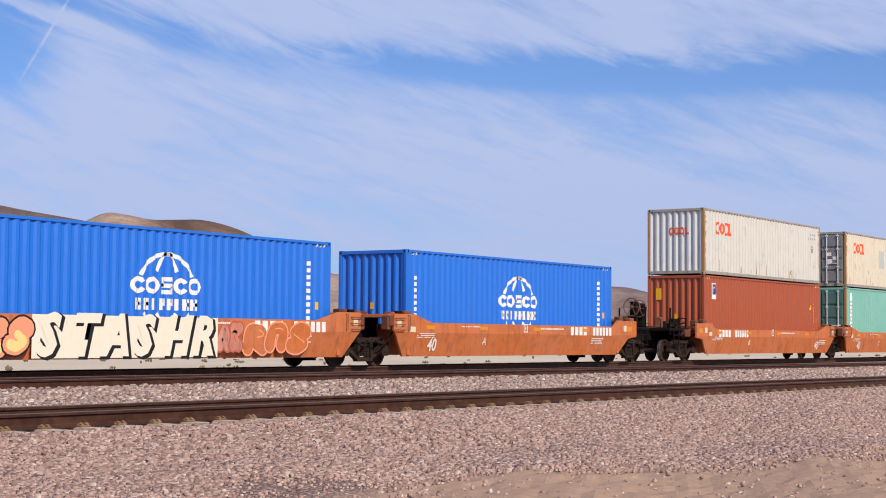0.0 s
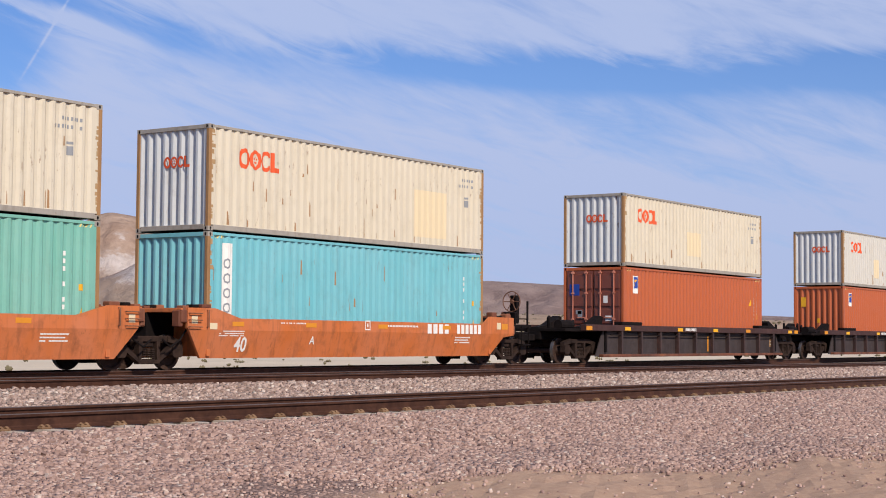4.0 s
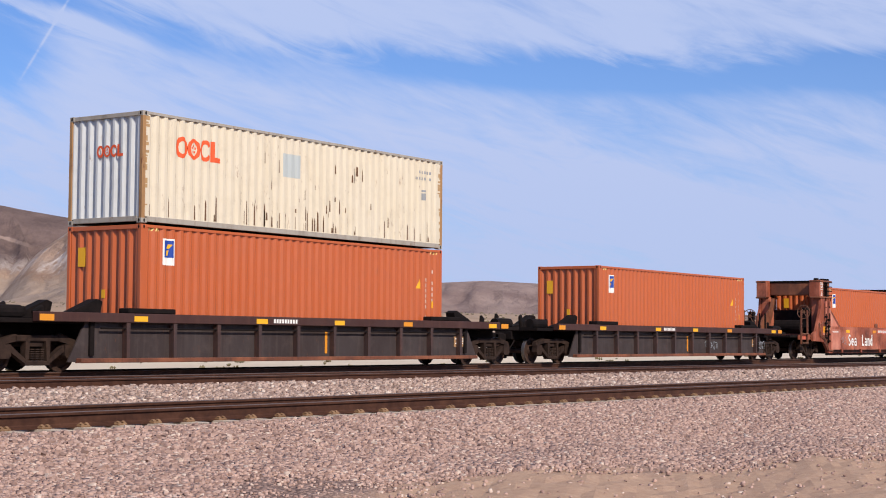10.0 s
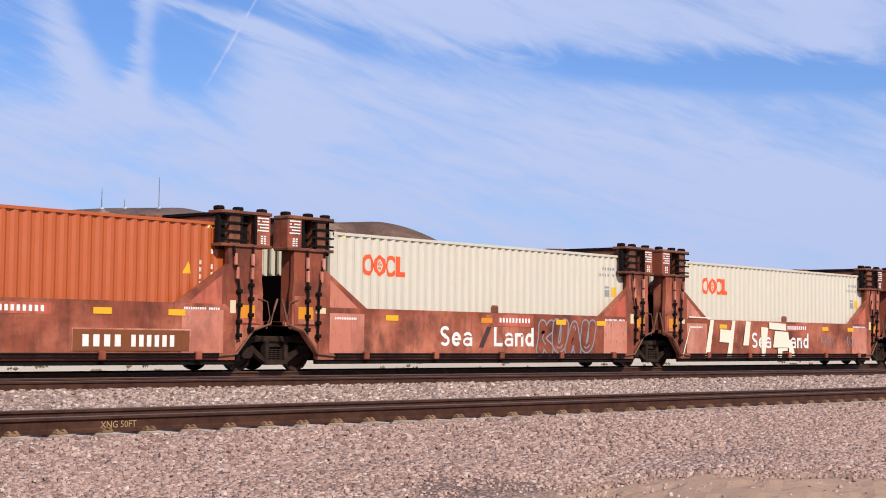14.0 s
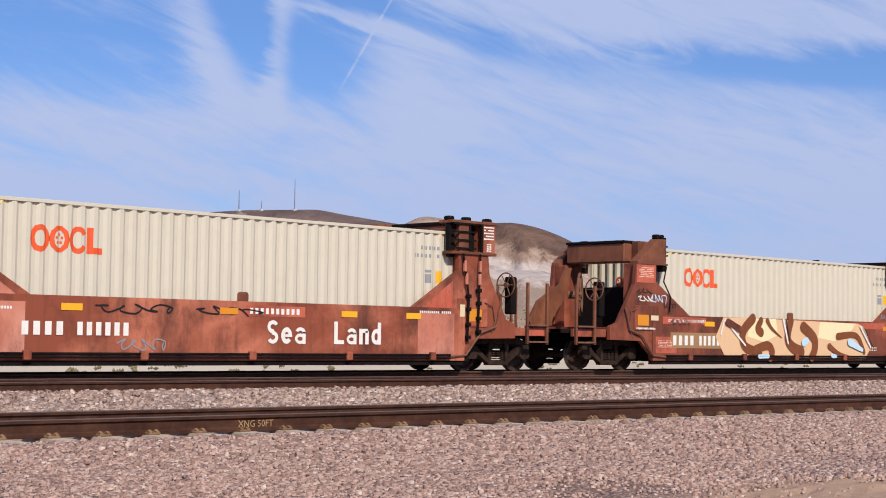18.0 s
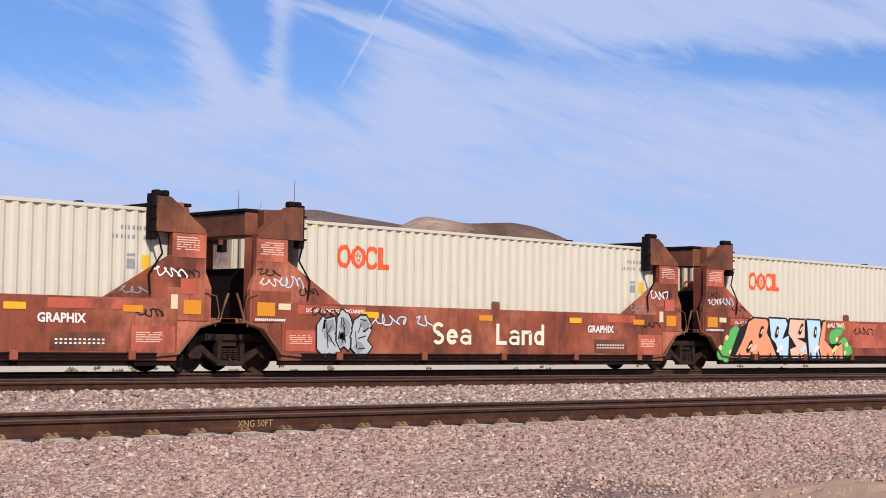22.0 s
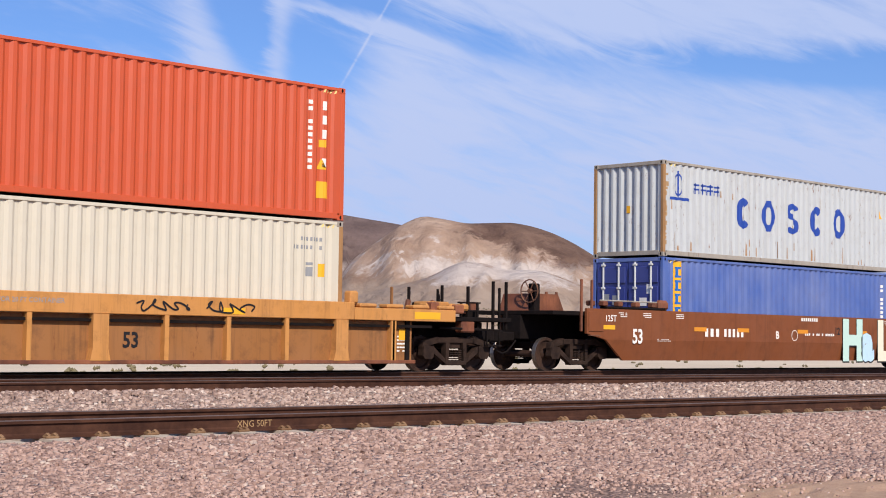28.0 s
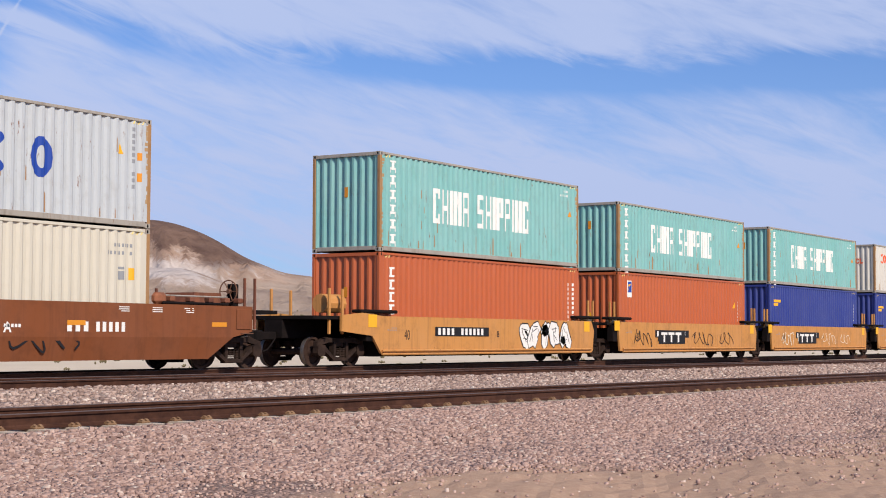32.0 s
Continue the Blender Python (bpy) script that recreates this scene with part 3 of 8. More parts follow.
    k.bump(k.math("ADD", k.noise(6.0, detail=8, rough=0.75), k.math("MULTIPLY", k.math("MULTIPLY", k.noise(0.022, (1, 1, 0.5), 10, 0.68, 0.5), 420.0), k.range(r, 450, 750))), 0.8, 0.04)
    return k.done(c, 0.95, 0, 0.1)


def build_ground():
    azs = np.concatenate([np.arange(-180, 20, 5.0), np.arange(20, 84, 0.2), np.arange(84, 180, 4.0)])
    rs = np.concatenate([[0.0], np.geomspace(1.2, 60, 60), np.geomspace(62, 640, 40), np.linspace(655, 1750, 120),
                         np.linspace(1780, 2700, 36), [3000, 3600, 4600]])
    A, R = np.meshgrid(azs, rs)
    Z = land(A, R)
    X, Y = R * np.sin(np.radians(A)), R * np.cos(np.radians(A))
    flat = np.clip((R - 40) / 60, 0, 1)
    Z = np.where(R < 100, Z * flat + (1 - flat) * -0.82, Z)
    Z += np.where((R < 60) & (Y < 9), 0.07 - 0.19 * smooth((Y - 1.8) / 2.6), 0.0)
    nr, na = A.shape
    verts = np.stack([X, Y, Z], -1).reshape(-1, 3).tolist()
    faces = []
    for i in range(nr - 1):
        for j in range(na):
            q = (j + 1) % na
            faces.append((i * na + j, i * na + q, (i + 1) * na + q, (i + 1) * na + j))
    g = strips("ground", verts, faces, ground_material(), "pale desert dirt rising to bare brown rocky hills", "ground")
    for p in g.data.polygons:
        p.use_smooth = True


BED = [(2.2, -0.95), (4.0, -0.745), (8.3, -0.70), (10.0, -0.62), (11.4, -0.52), (13.1, -0.36), (13.6, -0.300), (14.02, -0.291), (14.22, -0.345), (16.4, -0.355), (16.9, -0.315),
       (18.6, -0.32), (20.2, -0.27), (21.2, -0.150), (22.0, -0.135), (24.2, -0.135), (25.4, -0.21), (28.7, -0.21), (29.2, -0.26), (31.2, -0.86)]


def fall(x, y):
    """The two empty tracks fall away gently along their length against the train's track."""
    return -np.clip(x, 0, 75) * np.interp(y, [4, 9, 17, 20.5, 24.2, 25.6], [0.0, 0.0033, 0.0033, 0.0021, 0.0021, 0.0])


def bed_height(x, y):
    """Top of the ballast: its cross section, the fall and shallow humps on the open shoulder."""
    hump = (0.05 * np.sin(x * 0.31 + y) + 0.04 * np.sin(x * 0.83 - 2 * y)) * np.clip((12.5 - y) / 2, 0, 1)
    return np.interp(y, [p[0] for p in BED], [p[1] for p in BED]) + fall(x, y) + hump


def stone_material(name, a, b, c, island=True):
    k = Kit(name, "Object")
    if island:
        g = k.n.new("ShaderNodeNewGeometry")
        rnd = g.outputs["Random Per Island"]
    else:
        rnd = k.rand
    col = k.mix(k.range(rnd, 0.0, 0.75), a, b)
    col = k.mix(k.range(rnd, 0.9, 0.97), col, c)
    col = k.mix(k.range(k.noise(30.0, detail=5), 0.4, 0.7, 0, 0.35), col, tuple(v * 0.55 for v in a))
    k.bump(k.noise(60.0, detail=5), 0.4, 0.006)
    return k.done(col, 0.9, 0, 0.2)


def ballast_material():
    k = Kit("crushed_pink_grey_ballast", "Object")
    tc = k.n.new("ShaderNodeTexCoord")
    k.co = tc.outputs["Object"]
    sp = k.n.new("ShaderNodeSeparateXYZ")
    k.l.new(k.co, sp.inputs[0])
    cells = k.voronoi(24.0)
    bw = k.n.new("ShaderNodeRGBToBW")
    k.l.new(cells, bw.inputs[0])
    # near bed darker, so gaps under the loose stones read as shaded
    near = k.mix(k.range(bw.outputs[0], 0.2, 0.8), (0.22, 0.14, 0.112), (0.40, 0.268, 0.218))
    far = k.mix(k.range(bw.outputs[0], 0.2, 0.8), (0.33, 0.235, 0.19), (0.50, 0.385, 0.32))
    col = k.mix(k.range(sp.outputs[1], 16.6, 17.6), near, far)
    earth = k.mix(k.range(k.noise(9.0, detail=6, rough=0.7), 0.4, 0.7), (0.37, 0.23, 0.155), (0.455, 0.305, 0.205))
    earth = k.mix(k.range(k.noise(70.0, detail=4, rough=0.7), 0.5, 0.7, 0, 0.6), earth, (0.50, 0.36, 0.27))
    edge = k.math("ADD", sp.outputs[1], k.range(k.noise(0.28, (0.6, 1, 1), detail=5), 0.3, 0.7, -1.5, 1.5))
    col = k.mix(k.range(edge, 8.3, 9.3), earth, col)
    sand = k.mix(k.range(k.noise(2.2, (0.5, 1, 1), detail=6, rough=0.75), 0.52, 0.66), (0.62, 0.505, 0.395), (0.40, 0.31, 0.23))
    col = k.mix(k.range(sp.outputs[1], 28.75, 28.95), col, sand)
    # shade between the stones, painted as near-black cell edges
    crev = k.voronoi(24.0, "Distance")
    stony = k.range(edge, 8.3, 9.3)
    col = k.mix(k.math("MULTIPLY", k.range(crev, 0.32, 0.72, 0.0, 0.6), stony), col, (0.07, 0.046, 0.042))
    grit = k.math("MULTIPLY", k.noise(40.0, detail=5, rough=0.7), 0.35)
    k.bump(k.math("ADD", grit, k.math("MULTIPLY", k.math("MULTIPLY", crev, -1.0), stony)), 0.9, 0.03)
    return k.done(col, 0.95, 0, 0.15)


def build_ballast():
    xs = np.concatenate([np.arange(-60, 0, 2.0), np.arange(0, 60, 0.3), np.arange(60, 420, 4.0)])
    ys = np.concatenate([np.arange(2.2, 17.0, 0.15), np.arange(17.0, 31.3, 0.4)])
    rng = np.random.RandomState(4)
    jig = rng.uniform(-0.02, 0.02, (len(xs), len(ys)))
    verts, nx, ny = [], len(xs), len(ys)
    for i, x in enumerate(xs):
        for j, y in enumerate(ys):
            verts.append((x, y, float(bed_height(x, y)) + (jig[i, j] if 0 < x < 60 else 0)))
    faces = [(i * ny + j, (i + 1) * ny + j, (i + 1) * ny + j + 1, i * ny + j + 1) for i in range(nx - 1) for j in range(ny - 1)]
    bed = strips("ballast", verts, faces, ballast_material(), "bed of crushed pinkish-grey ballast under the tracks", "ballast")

    # loose stones: jittered blocks, closer together near the camera
    mats = (stone_material("pink_grey_stone", (0.26, 0.160, 0.128), (0.50, 0.335, 0.272), (0.60, 0.47, 0.385)),
            stone_material("light_grey_stone", (0.235, 0.155, 0.124), (0.49, 0.35, 0.285), (0.66, 0.54, 0.45)))
    cube = np.array([(-1, -1, -1), (1, -1, -1), (1, 1, -1), (-1, 1, -1), (-1, -1, 1), (1, -1, 1), (1, 1, 1), (-1, 1, 1)], float)
    quads = np.array([(4, 5, 6, 7), (0, 1, 5, 4), (1, 2, 6, 5), (2, 3, 7, 6), (3, 0, 4, 7)])

    def scatter(count, ya, yb, material, name, label, size, power):
        u = rng.uniform(0, 1, count)
        x0, x1 = 3.0, 75.0
        x = (x0 ** power + u * (x1 ** power - x0 ** power)) ** (1 / power)
        y = rng.uniform(ya, yb, count)
        az = np.degrees(np.arctan2(x, y))
        keep = (az > 25) & (az < 77) & ~((np.abs(y - NEAR_Y) < 0.85) & (np.abs(y - NEAR_Y) > 0.65))
        toe = y + 0.9 * np.sin(x * 0.33 + 0.6) + 0.5 * np.sin(x * 0.91 + 2 * y) + 0.3 * np.sin(2.3 * x - y)
        keep &= (y > 10.9) | (rng.uniform(0, 1, count) < np.clip((toe - 7.4) / 1.9, 0.06, 1) ** 1.3)
        keep0 = keep
        x, y = x[keep], y[keep]
        c = len(x)
        s = size * rng.uniform(0.55, 1.25, (c, 1, 1)) * rng.uniform(0.65, 1.25, (c, 1, 3)) * np.array((1.15, 1.0, 0.75))
        s = s * (np.where(toe[keep0] < 8.7, 0.72, 1.0) * (1 + x / 70))[:, None, None]
        p = cube[None] * s * rng.uniform(0.55, 1.15, (c, 8, 3))
        a, b = rng.uniform(0, math.tau, c), rng.uniform(-0.6, 0.6, c)
        ca, sa, cb, sb = np.cos(a)[:, None], np.sin(a)[:, None], np.cos(b)[:, None], np.sin(b)[:, None]
        X, Y, Z = p[..., 0], p[..., 1], p[..., 2]
        Y, Z = Y * cb - Z * sb, Y * sb + Z * cb
        X, Y = X * ca - Y * sa, X * sa + Y * ca
        zb = bed_height(x, y) + rng.uniform(-0.3, 0.6, c) * size
        pts = np.stack([X + x[:, None], Y + y[:, None], Z + zb[:, None]], -1).reshape(-1, 3)
        fs = (quads[None] + 8 * np.arange(c)[:, None, None]).reshape(-1, 4)
        me = bpy.data.meshes.new(name)
        me.vertices.add(len(pts))
        me.vertices.foreach_set("co", pts.ravel())
        me.loops.add(fs.size)
        me.loops.foreach_set("vertex_index", fs.ravel())
        me.polygons.add(len(fs))
        me.polygons.foreach_set("loop_start", np.arange(0, fs.size, 4))
        me.polygons.foreach_set("loop_total", np.full(len(fs), 4))
        me.update(calc_edges=True)
        me.validate()
        me.materials.append(material)
        ob = new(name, me)
        ob.parent = bed
        tagged(ob, label, kind="stuff")

    # the stones that lie nearest, one by one
    lump = []
    for k in range(7):
        p = cube * rng.uniform(0.6, 1.15, (8, 3)) * np.array((0.034, 0.029, 0.023))
        me = bpy.data.meshes.new("stone")
        me.from_pydata(p.tolist(), [], [(3, 2, 1, 0)] + quads.tolist())
        lump.append(me)
    single = stone_material("loose_pink_stone", (0.235, 0.148, 0.118), (0.465, 0.312, 0.252), (0.58, 0.455, 0.37), False)
    for k in range(300):
        x, y = rng.uniform(8.5, 19.0), rng.uniform(11.2, 13.9)
        z = float(bed_height(x, y)) + 0.028
        meshpart("stone", lump[k % 7], single, bed, pose(x, y, z, rng.uniform(-30, 30), rng.uniform(-25, 25), rng.uniform(0, 360)))
    scatter(285000, 5.6, 13.98, mats[0], "loose_stones", "crushed pinkish-grey ballast stones", 0.0208, 0.5)
    scatter(46000, 16.3, 22.15, mats[1], "loose_stones", "crushed light grey ballast stones", 0.029, 0.8)
    return bed


BED_OB = []


def build_tracks():
    rusty = metal_grime("brown_rail_steel", (0.042, 0.018, 0.012), (0.092, 0.040, 0.024), 0.6)
    k = Kit("polished_rail_head")
    shine = k.done(k.mix(k.range(k.noise(3.0, (0.2, 3, 3)), 0.3, 0.7), (0.07, 0.05, 0.046), (0.12, 0.09, 0.082)), 0.6, 0.0, 0.4)
    concrete = metal_grime("pale_concrete_tie", (0.46, 0.365, 0.275), (0.58, 0.475, 0.37), 0.9)
    clipm = metal_grime("rusty_spring_clip", (0.15, 0.08, 0.042), (0.29, 0.175, 0.095), 0.6)
    half = [(0.0, 0.0), (0.076, 0.0), (0.076, -0.012), (0.02, -0.034), (0.009, -0.05), (0.009, -0.138), (0.036, -0.148), (0.037, -0.178), (0.03, -0.186)]
    sect = [(x, 0.0 - 0.186 - z) for x, z in half]           # foot upwards
    sect = [(x, z) for x, z in sect]
    ring = [(a, b) for a, b in sect] + [(-a, b) for a, b in sect[::-1] if a > 0]
    ends = (-60.0, 0.0, 75.0, 420.0)

    def rail(y, parent, name, top):
        bm = bmesh.new()
        e = [[bm.verts.new((x, y + a, b + top(x))) for a, b in ring] for x in ends]
        m = len(ring)
        for p, q in zip(e, e[1:]):
            for i in range(m):
                j = (i + 1) % m
                f = bm.faces.new((p[i], p[j], q[j], q[i]))
                f.material_index = 1 if min(ring[i][1], ring[j][1]) > -0.02 else 0
        bm.faces.new(e[0][::-1])
        bm.faces.new(e[-1])
        bmesh.ops.recalc_face_normals(bm, faces=bm.faces[:])
        me = bpy.data.meshes.new(name)
        bm.to_mesh(me)
        bm.free()
        me.materials.append(None)
        me.materials.append(shine)
        return meshpart(name, me, rusty, parent)

    def tie(bm):
        prism(bm, [(-0.14, -0.42), (0.14, -0.42), (0.11, -0.19), (-0.11, -0.19)], -1.3, 1.3)

    def clip(bm):
        for dx in (-0.04, 0.045):
            tube(bm, (dx - 0.012, 0.03, 0.012), (dx, -0.02, 0.045), 0.016, 6)
            tube(bm, (dx, -0.02, 0.045), (dx + 0.016, -0.05, 0.02), 0.018, 6)
        box(bm, -0.075, 0.075, -0.07, 0.02, 0.0, 0.026, 0.006)

    tie_me, clip_me = cached("tie", tie), cached("rail_clip", clip)
    for i, (yc, label) in enumerate(((NEAR_Y, "empty near railway track on concrete ties"), (MID_Y, "empty middle railway track"),
                                     (TRAIN_Y, "railway track that carries the container train"))):
        root = tagged(new("railway_track_%d" % (i + 1)), label, "railway track", kind="structure")
        base = (-0.085, 0.031, 0.0)[i]

        def top(x):
            return base + float(fall(x, yc))

        rail(yc - 0.753, root, "rail", top)
        rail(yc + 0.753, root, "rail", top)
        xs = np.arange(1.2, 150, 0.61) if i == 0 else np.arange(2, 180, 0.61)
        if i == 0:
            for x in xs:
                meshpart("tie", tie_me, concrete, root, (x, yc, 0.004 + top(x)))
                meshpart("rail_clip", clip_me, clipm, root, (x, yc - 0.753 - 0.075, -0.186 + top(x)))
            mark = text_mesh("XNG 50FT", 0.11)
            meshpart("marking", mark, MAT["ink_ochre"], root, pose(10.95, yc - 0.753 - 0.0125, top(11.2) - 0.14, 90, 0, 0), "pale chalked words on the rail web")
        else:
            bm = bmesh.new()
            for x in xs:
                prism(bm, [(x - 0.14, top(x) - 0.40), (x + 0.14, top(x) - 0.40), (x + 0.11, top(x) - 0.187), (x - 0.11, top(x) - 0.187)], yc - 1.3, yc + 1.3)
            tagged(part("ties", bm, concrete, root), "row of concrete ties", kind="stuff")


def text_mesh(s, size, bold=0.0, slope=0.0):
    key = ("lettering", s, size, bold, slope)
    if key not in CACHE:
        cu = bpy.data.curves.new("lettering", "FONT")
        cu.body, cu.size, cu.offset, cu.resolution_u = s, size, bold, 2
        cu.shear = slope
        ob = bpy.data.objects.new("lettering", cu)
        scene.collection.objects.link(ob)
        bpy.context.view_layer.update()
        CACHE[key] = bpy.data.meshes.new_from_object(ob.evaluated_get(bpy.context.evaluated_depsgraph_get()))
        CACHE[key].materials.clear()
        bpy.data.objects.remove(ob)
    return CACHE[key]


def build_scrub_and_masts():
    """Dry bushes on the plain, and the thin masts on the mesa."""
    rng = np.random.RandomState(9)
    k = Kit("dry_scrub_twigs")
    leafm = k.done(k.mix(k.range(k.noise(5.0), 0.3, 0.7), (0.12, 0.10, 0.055), (0.24, 0.20, 0.12)), 0.95, 0, 0.1)
    verts, faces = [], []
    for _ in range(2600):
        az = rng.uniform(24, 80)
        r = 45 * (760 / 45) ** rng.uniform(0, 1) if rng.uniform() < 0.6 else rng.uniform(250, 760)
        x, y = r * math.sin(radians(az)), r * math.cos(radians(az))
        if y < 33 or r < 60 or (r < 170 and rng.uniform() < 0.5):
            continue
        z = float(land(np.array([az]), np.array([r]))[0])
        w, h = rng.uniform(0.3, 0.9) * (0.35 if r < 170 else 1.0), rng.uniform(0.25, 0.7) * (0.3 if r < 170 else 1.0)
        for _ in range(5):
            i = len(verts)
            d = rng.uniform(-1, 1, 3) * (w * 0.6, w * 0.6, h * 0.2)
            c = np.array((x, y, z + h * 0.45)) + d
            s = rng.uniform(0.25, 0.6) * w
            verts += [tuple(c + q) for q in (np.array((-s, 0, 0)), np.array((0, -s, 0)), np.array((s, 0, 0)), np.array((0, s, 0)), np.array((0, 0, h * 0.6)), np.array((0, 0, -h * 0.6)))]
            faces += [(i + a, i + b, i + t) for a, b in ((0, 1), (1, 2), (2, 3), (3, 0)) for t in (4, 5)]
    strips("desert_scrub", verts, faces, leafm, "scattered dry grey-brown desert bushes", "scrub", "stuff")
    steel = metal_grime("grey_mast_steel", (0.10, 0.10, 0.11), (0.2, 0.2, 0.21))
    for az, h, w in ((36.95, 22, 1.0), (38.95, 33, 0.8), (37.75, 10, 0.6)):
        r = 1690.0
        z = float(land(np.array([az]), np.array([r]))[0]) - 2
        root = tagged(new("radio_mast"), "thin grey radio mast on the mesa top", "mast", "masts on the mesa")
        root.location = (r * math.sin(radians(az)), r * math.cos(radians(az)), z)
        bm = bmesh.new()
        for i in range(3):
            a = i * math.tau / 3
            tube(bm, (w * 0.5 * math.cos(a), w * 0.5 * math.sin(a), 0), (0.1 * math.cos(a), 0.1 * math.sin(a), h + 2), 0.16, 5)
        me = bpy.data.meshes.new("mast_leg")
        bm.to_mesh(me)
        bm.free()
        pieces("mast_leg", me, steel, root)
        brace = bpy.data.meshes.new("mast_brace")
        bm = box(bmesh.new(), -w * 0.45, w * 0.45, -w * 0.45, w * 0.45, 0, 0.12)
        bm.to_mesh(brace)
        bm.free()
        for i in range(int(h / 2)):
            meshpart("mast_brace", brace, steel, root, (0, 0, 2 * i + 1))
        bm = bmesh.new()
        box(bm, -1.6, 1.6, -1.6, 1.6, 0.5, 3.4, 0.1)
        part("equipment_hut", bm, MAT["c_silver"], root)


# ------------------------------------------------------------------ the train's run
RUN = (14.586604, 0.188128, 0.040572, -0.66851, -0.05511, 0.381903)


def run(t):
    """How far along the track the train stands at t seconds."""
    q = (t - 16) / 16
    return -16 * sum(c * q ** (i + 1) for i, c in enumerate(RUN)) - 232.0


MOVING = []      # things that ride along: object, place at run 0
SPINNING = []    # wheel sets: object, place on its truck, place along the train


def rider(name, u, z, label, category, group):
    root = tagged(new(name), label, category, group)
    MOVING.append((root, u, z))
    root.location = (u, TRAIN_Y, z)
    return root


# ------------------------------------------------------------------ containers
LEN, HALF = 12.192, 1.219
STD, HIGH = 2.591, 2.896
PITCH = 0.286
STEPS = ((0.0, 0.0), (0.078, 0.0), (0.143, 0.044), (0.221, 0.044), (0.286, 0.0))
C0 = 0.16
NC = int((LEN - 2 * C0) / PITCH)
C1 = C0 + NC * PITCH


def wave(x):
    if x <= C0 or x >= C1:
        return 0.0
    q = (x - C0) % PITCH
    return float(np.interp(q, [s[0] for s in STEPS], [s[1] for s in STEPS]))


BREAKS = [C0 + i * PITCH + s[0] for i in range(NC) for s in STEPS[:-1]] + [C1]


def side_mesh(h):
    def build(bm):
        rows = []
        for z in (0.15, h - 0.07):
            rows.append([bm.verts.new((x, -HALF + 0.012 + wave(x), z)) for x in [0.1] + BREAKS + [LEN - 0.1]])
        for a, b, c, d in zip(rows[0], rows[0][1:], rows[1][1:], rows[1]):
            bm.faces.new((a, b, c, d))
    return cached(("side_panel", h), build)


def end_mesh(h):
    def build(bm):
        xs, n, p = [], 8, 0.272
        y = -1.09
        pts = [(-HALF + 0.1, 0.0)]
        for i in range(n):
            for s, d in ((0.0, 0.0), (0.066, 0.0), (0.130, 0.055), (0.205, 0.055)):
                pts.append((y + i * p + s, d))
        pts += [(y + n * p, 0.0), (HALF - 0.1, 0.0)]
        rows = [[bm.verts.new((0.03 + d, q, z)) for q, d in pts] for z in (0.14, h - 0.1)]
        for a, b, c, d in zip(rows[0], rows[0][1:], rows[1][1:], rows[1]):
            bm.faces.new((d, c, b, a))
    return cached(("end_panel", h), build)


def roof_mesh(h):
    def build(bm):
        pts = [0.1]
        for i in range(40):
            a = 0.3 + i * 0.29
            pts += [a, a + 0.08, a + 0.14, a + 0.22]
        zs = [0.0] + [0.0, 0.0, 0.02, 0.02] * 40 + [0.0]
        pts.append(LEN - 0.1)
        rows = [[bm.verts.new((x, y, h - 0.035 + z)) for x, z in zip(pts, zs)] for y in (-HALF + 0.05, HALF - 0.05)]
        for a, b, c, d in zip(rows[0], rows[0][1:], rows[1][1:], rows[1]):
            bm.faces.new((a, b, c, d))
    return cached(("roof", h), build)


def casting(bm):
    box(bm, -0.089, 0.089, -0.081, 0.081, -0.059, 0.059, 0.008)
    for f in bm.faces:
        f.material_index = 0
    # holes drawn as flat ovals, their inner shade given by a near-black colour
    for s in (-1, 1):
        ring = [bm.verts.new((0.028 * math.cos(a), s * 0.083, 0.045 * math.sin(a))) for a in [i * math.tau / 10 for i in range(10)]]
        bm.faces.new(ring if s < 0 else ring[::-1]).material_index = 1
        ring = [bm.verts.new((s * 0.091, 0.028 * math.cos(a), 0.045 * math.sin(a))) for a in [i * math.tau / 10 for i in range(10)]]
        bm.faces.new(ring if s > 0 else ring[::-1]).material_index = 1


def casting_mesh():
    me = cached("corner_casting", casting)
    if not me.materials:
        me.materials.append(None)
        me.materials.append(MAT["dark"])
    return me


def box_mesh(name, *dims, bevel=0.0):
    return cached((name, *dims, bevel), lambda bm: box(bm, *dims, bevel=bevel))


def drape(bm, x, z, lift=0.004):
    """Lays a flat drawing (in x and y) on the corrugated side, its origin at x, z."""
    for v in bm.verts:
        v.co = Vector((v.co.x + x, 0.0, v.co.y + z))
    lo, hi = min(v.co.x for v in bm.verts), max(v.co.x for v in bm.verts)
    for c in BREAKS:
        if lo < c < hi:
            bmesh.ops.bisect_plane(bm, geom=bm.verts[:] + bm.edges[:] + bm.faces[:], plane_co=(c, 0, 0), plane_no=(1, 0, 0))
    for v in bm.verts:
        v.co.y = -HALF + 0.012 + wave(v.co.x) - lift
    bm.normal_update()
    for f in bm.faces:
        if f.normal.y > 0:
            f.normal_flip()
    return bm


def onto(bm, x, z, y, lean=0.0):
    """Stands a flat drawing (in x and y) upright on the plane y, facing the camera's side, or leaning out with a sheet."""
    for v in bm.verts:
        v.co = Vector((v.co.x + x, y - lean * v.co.y - v.co.z, v.co.y + z))
    bm.normal_update()
    for f in bm.faces:
        if f.normal.y > 0:
            f.normal_flip()
    return bm


def rect(bm, x0, y0, x1, y1):
    bm.faces.new([bm.verts.new(p) for p in ((x0, y0, 0), (x1, y0, 0), (x1, y1, 0), (x0, y1, 0))])


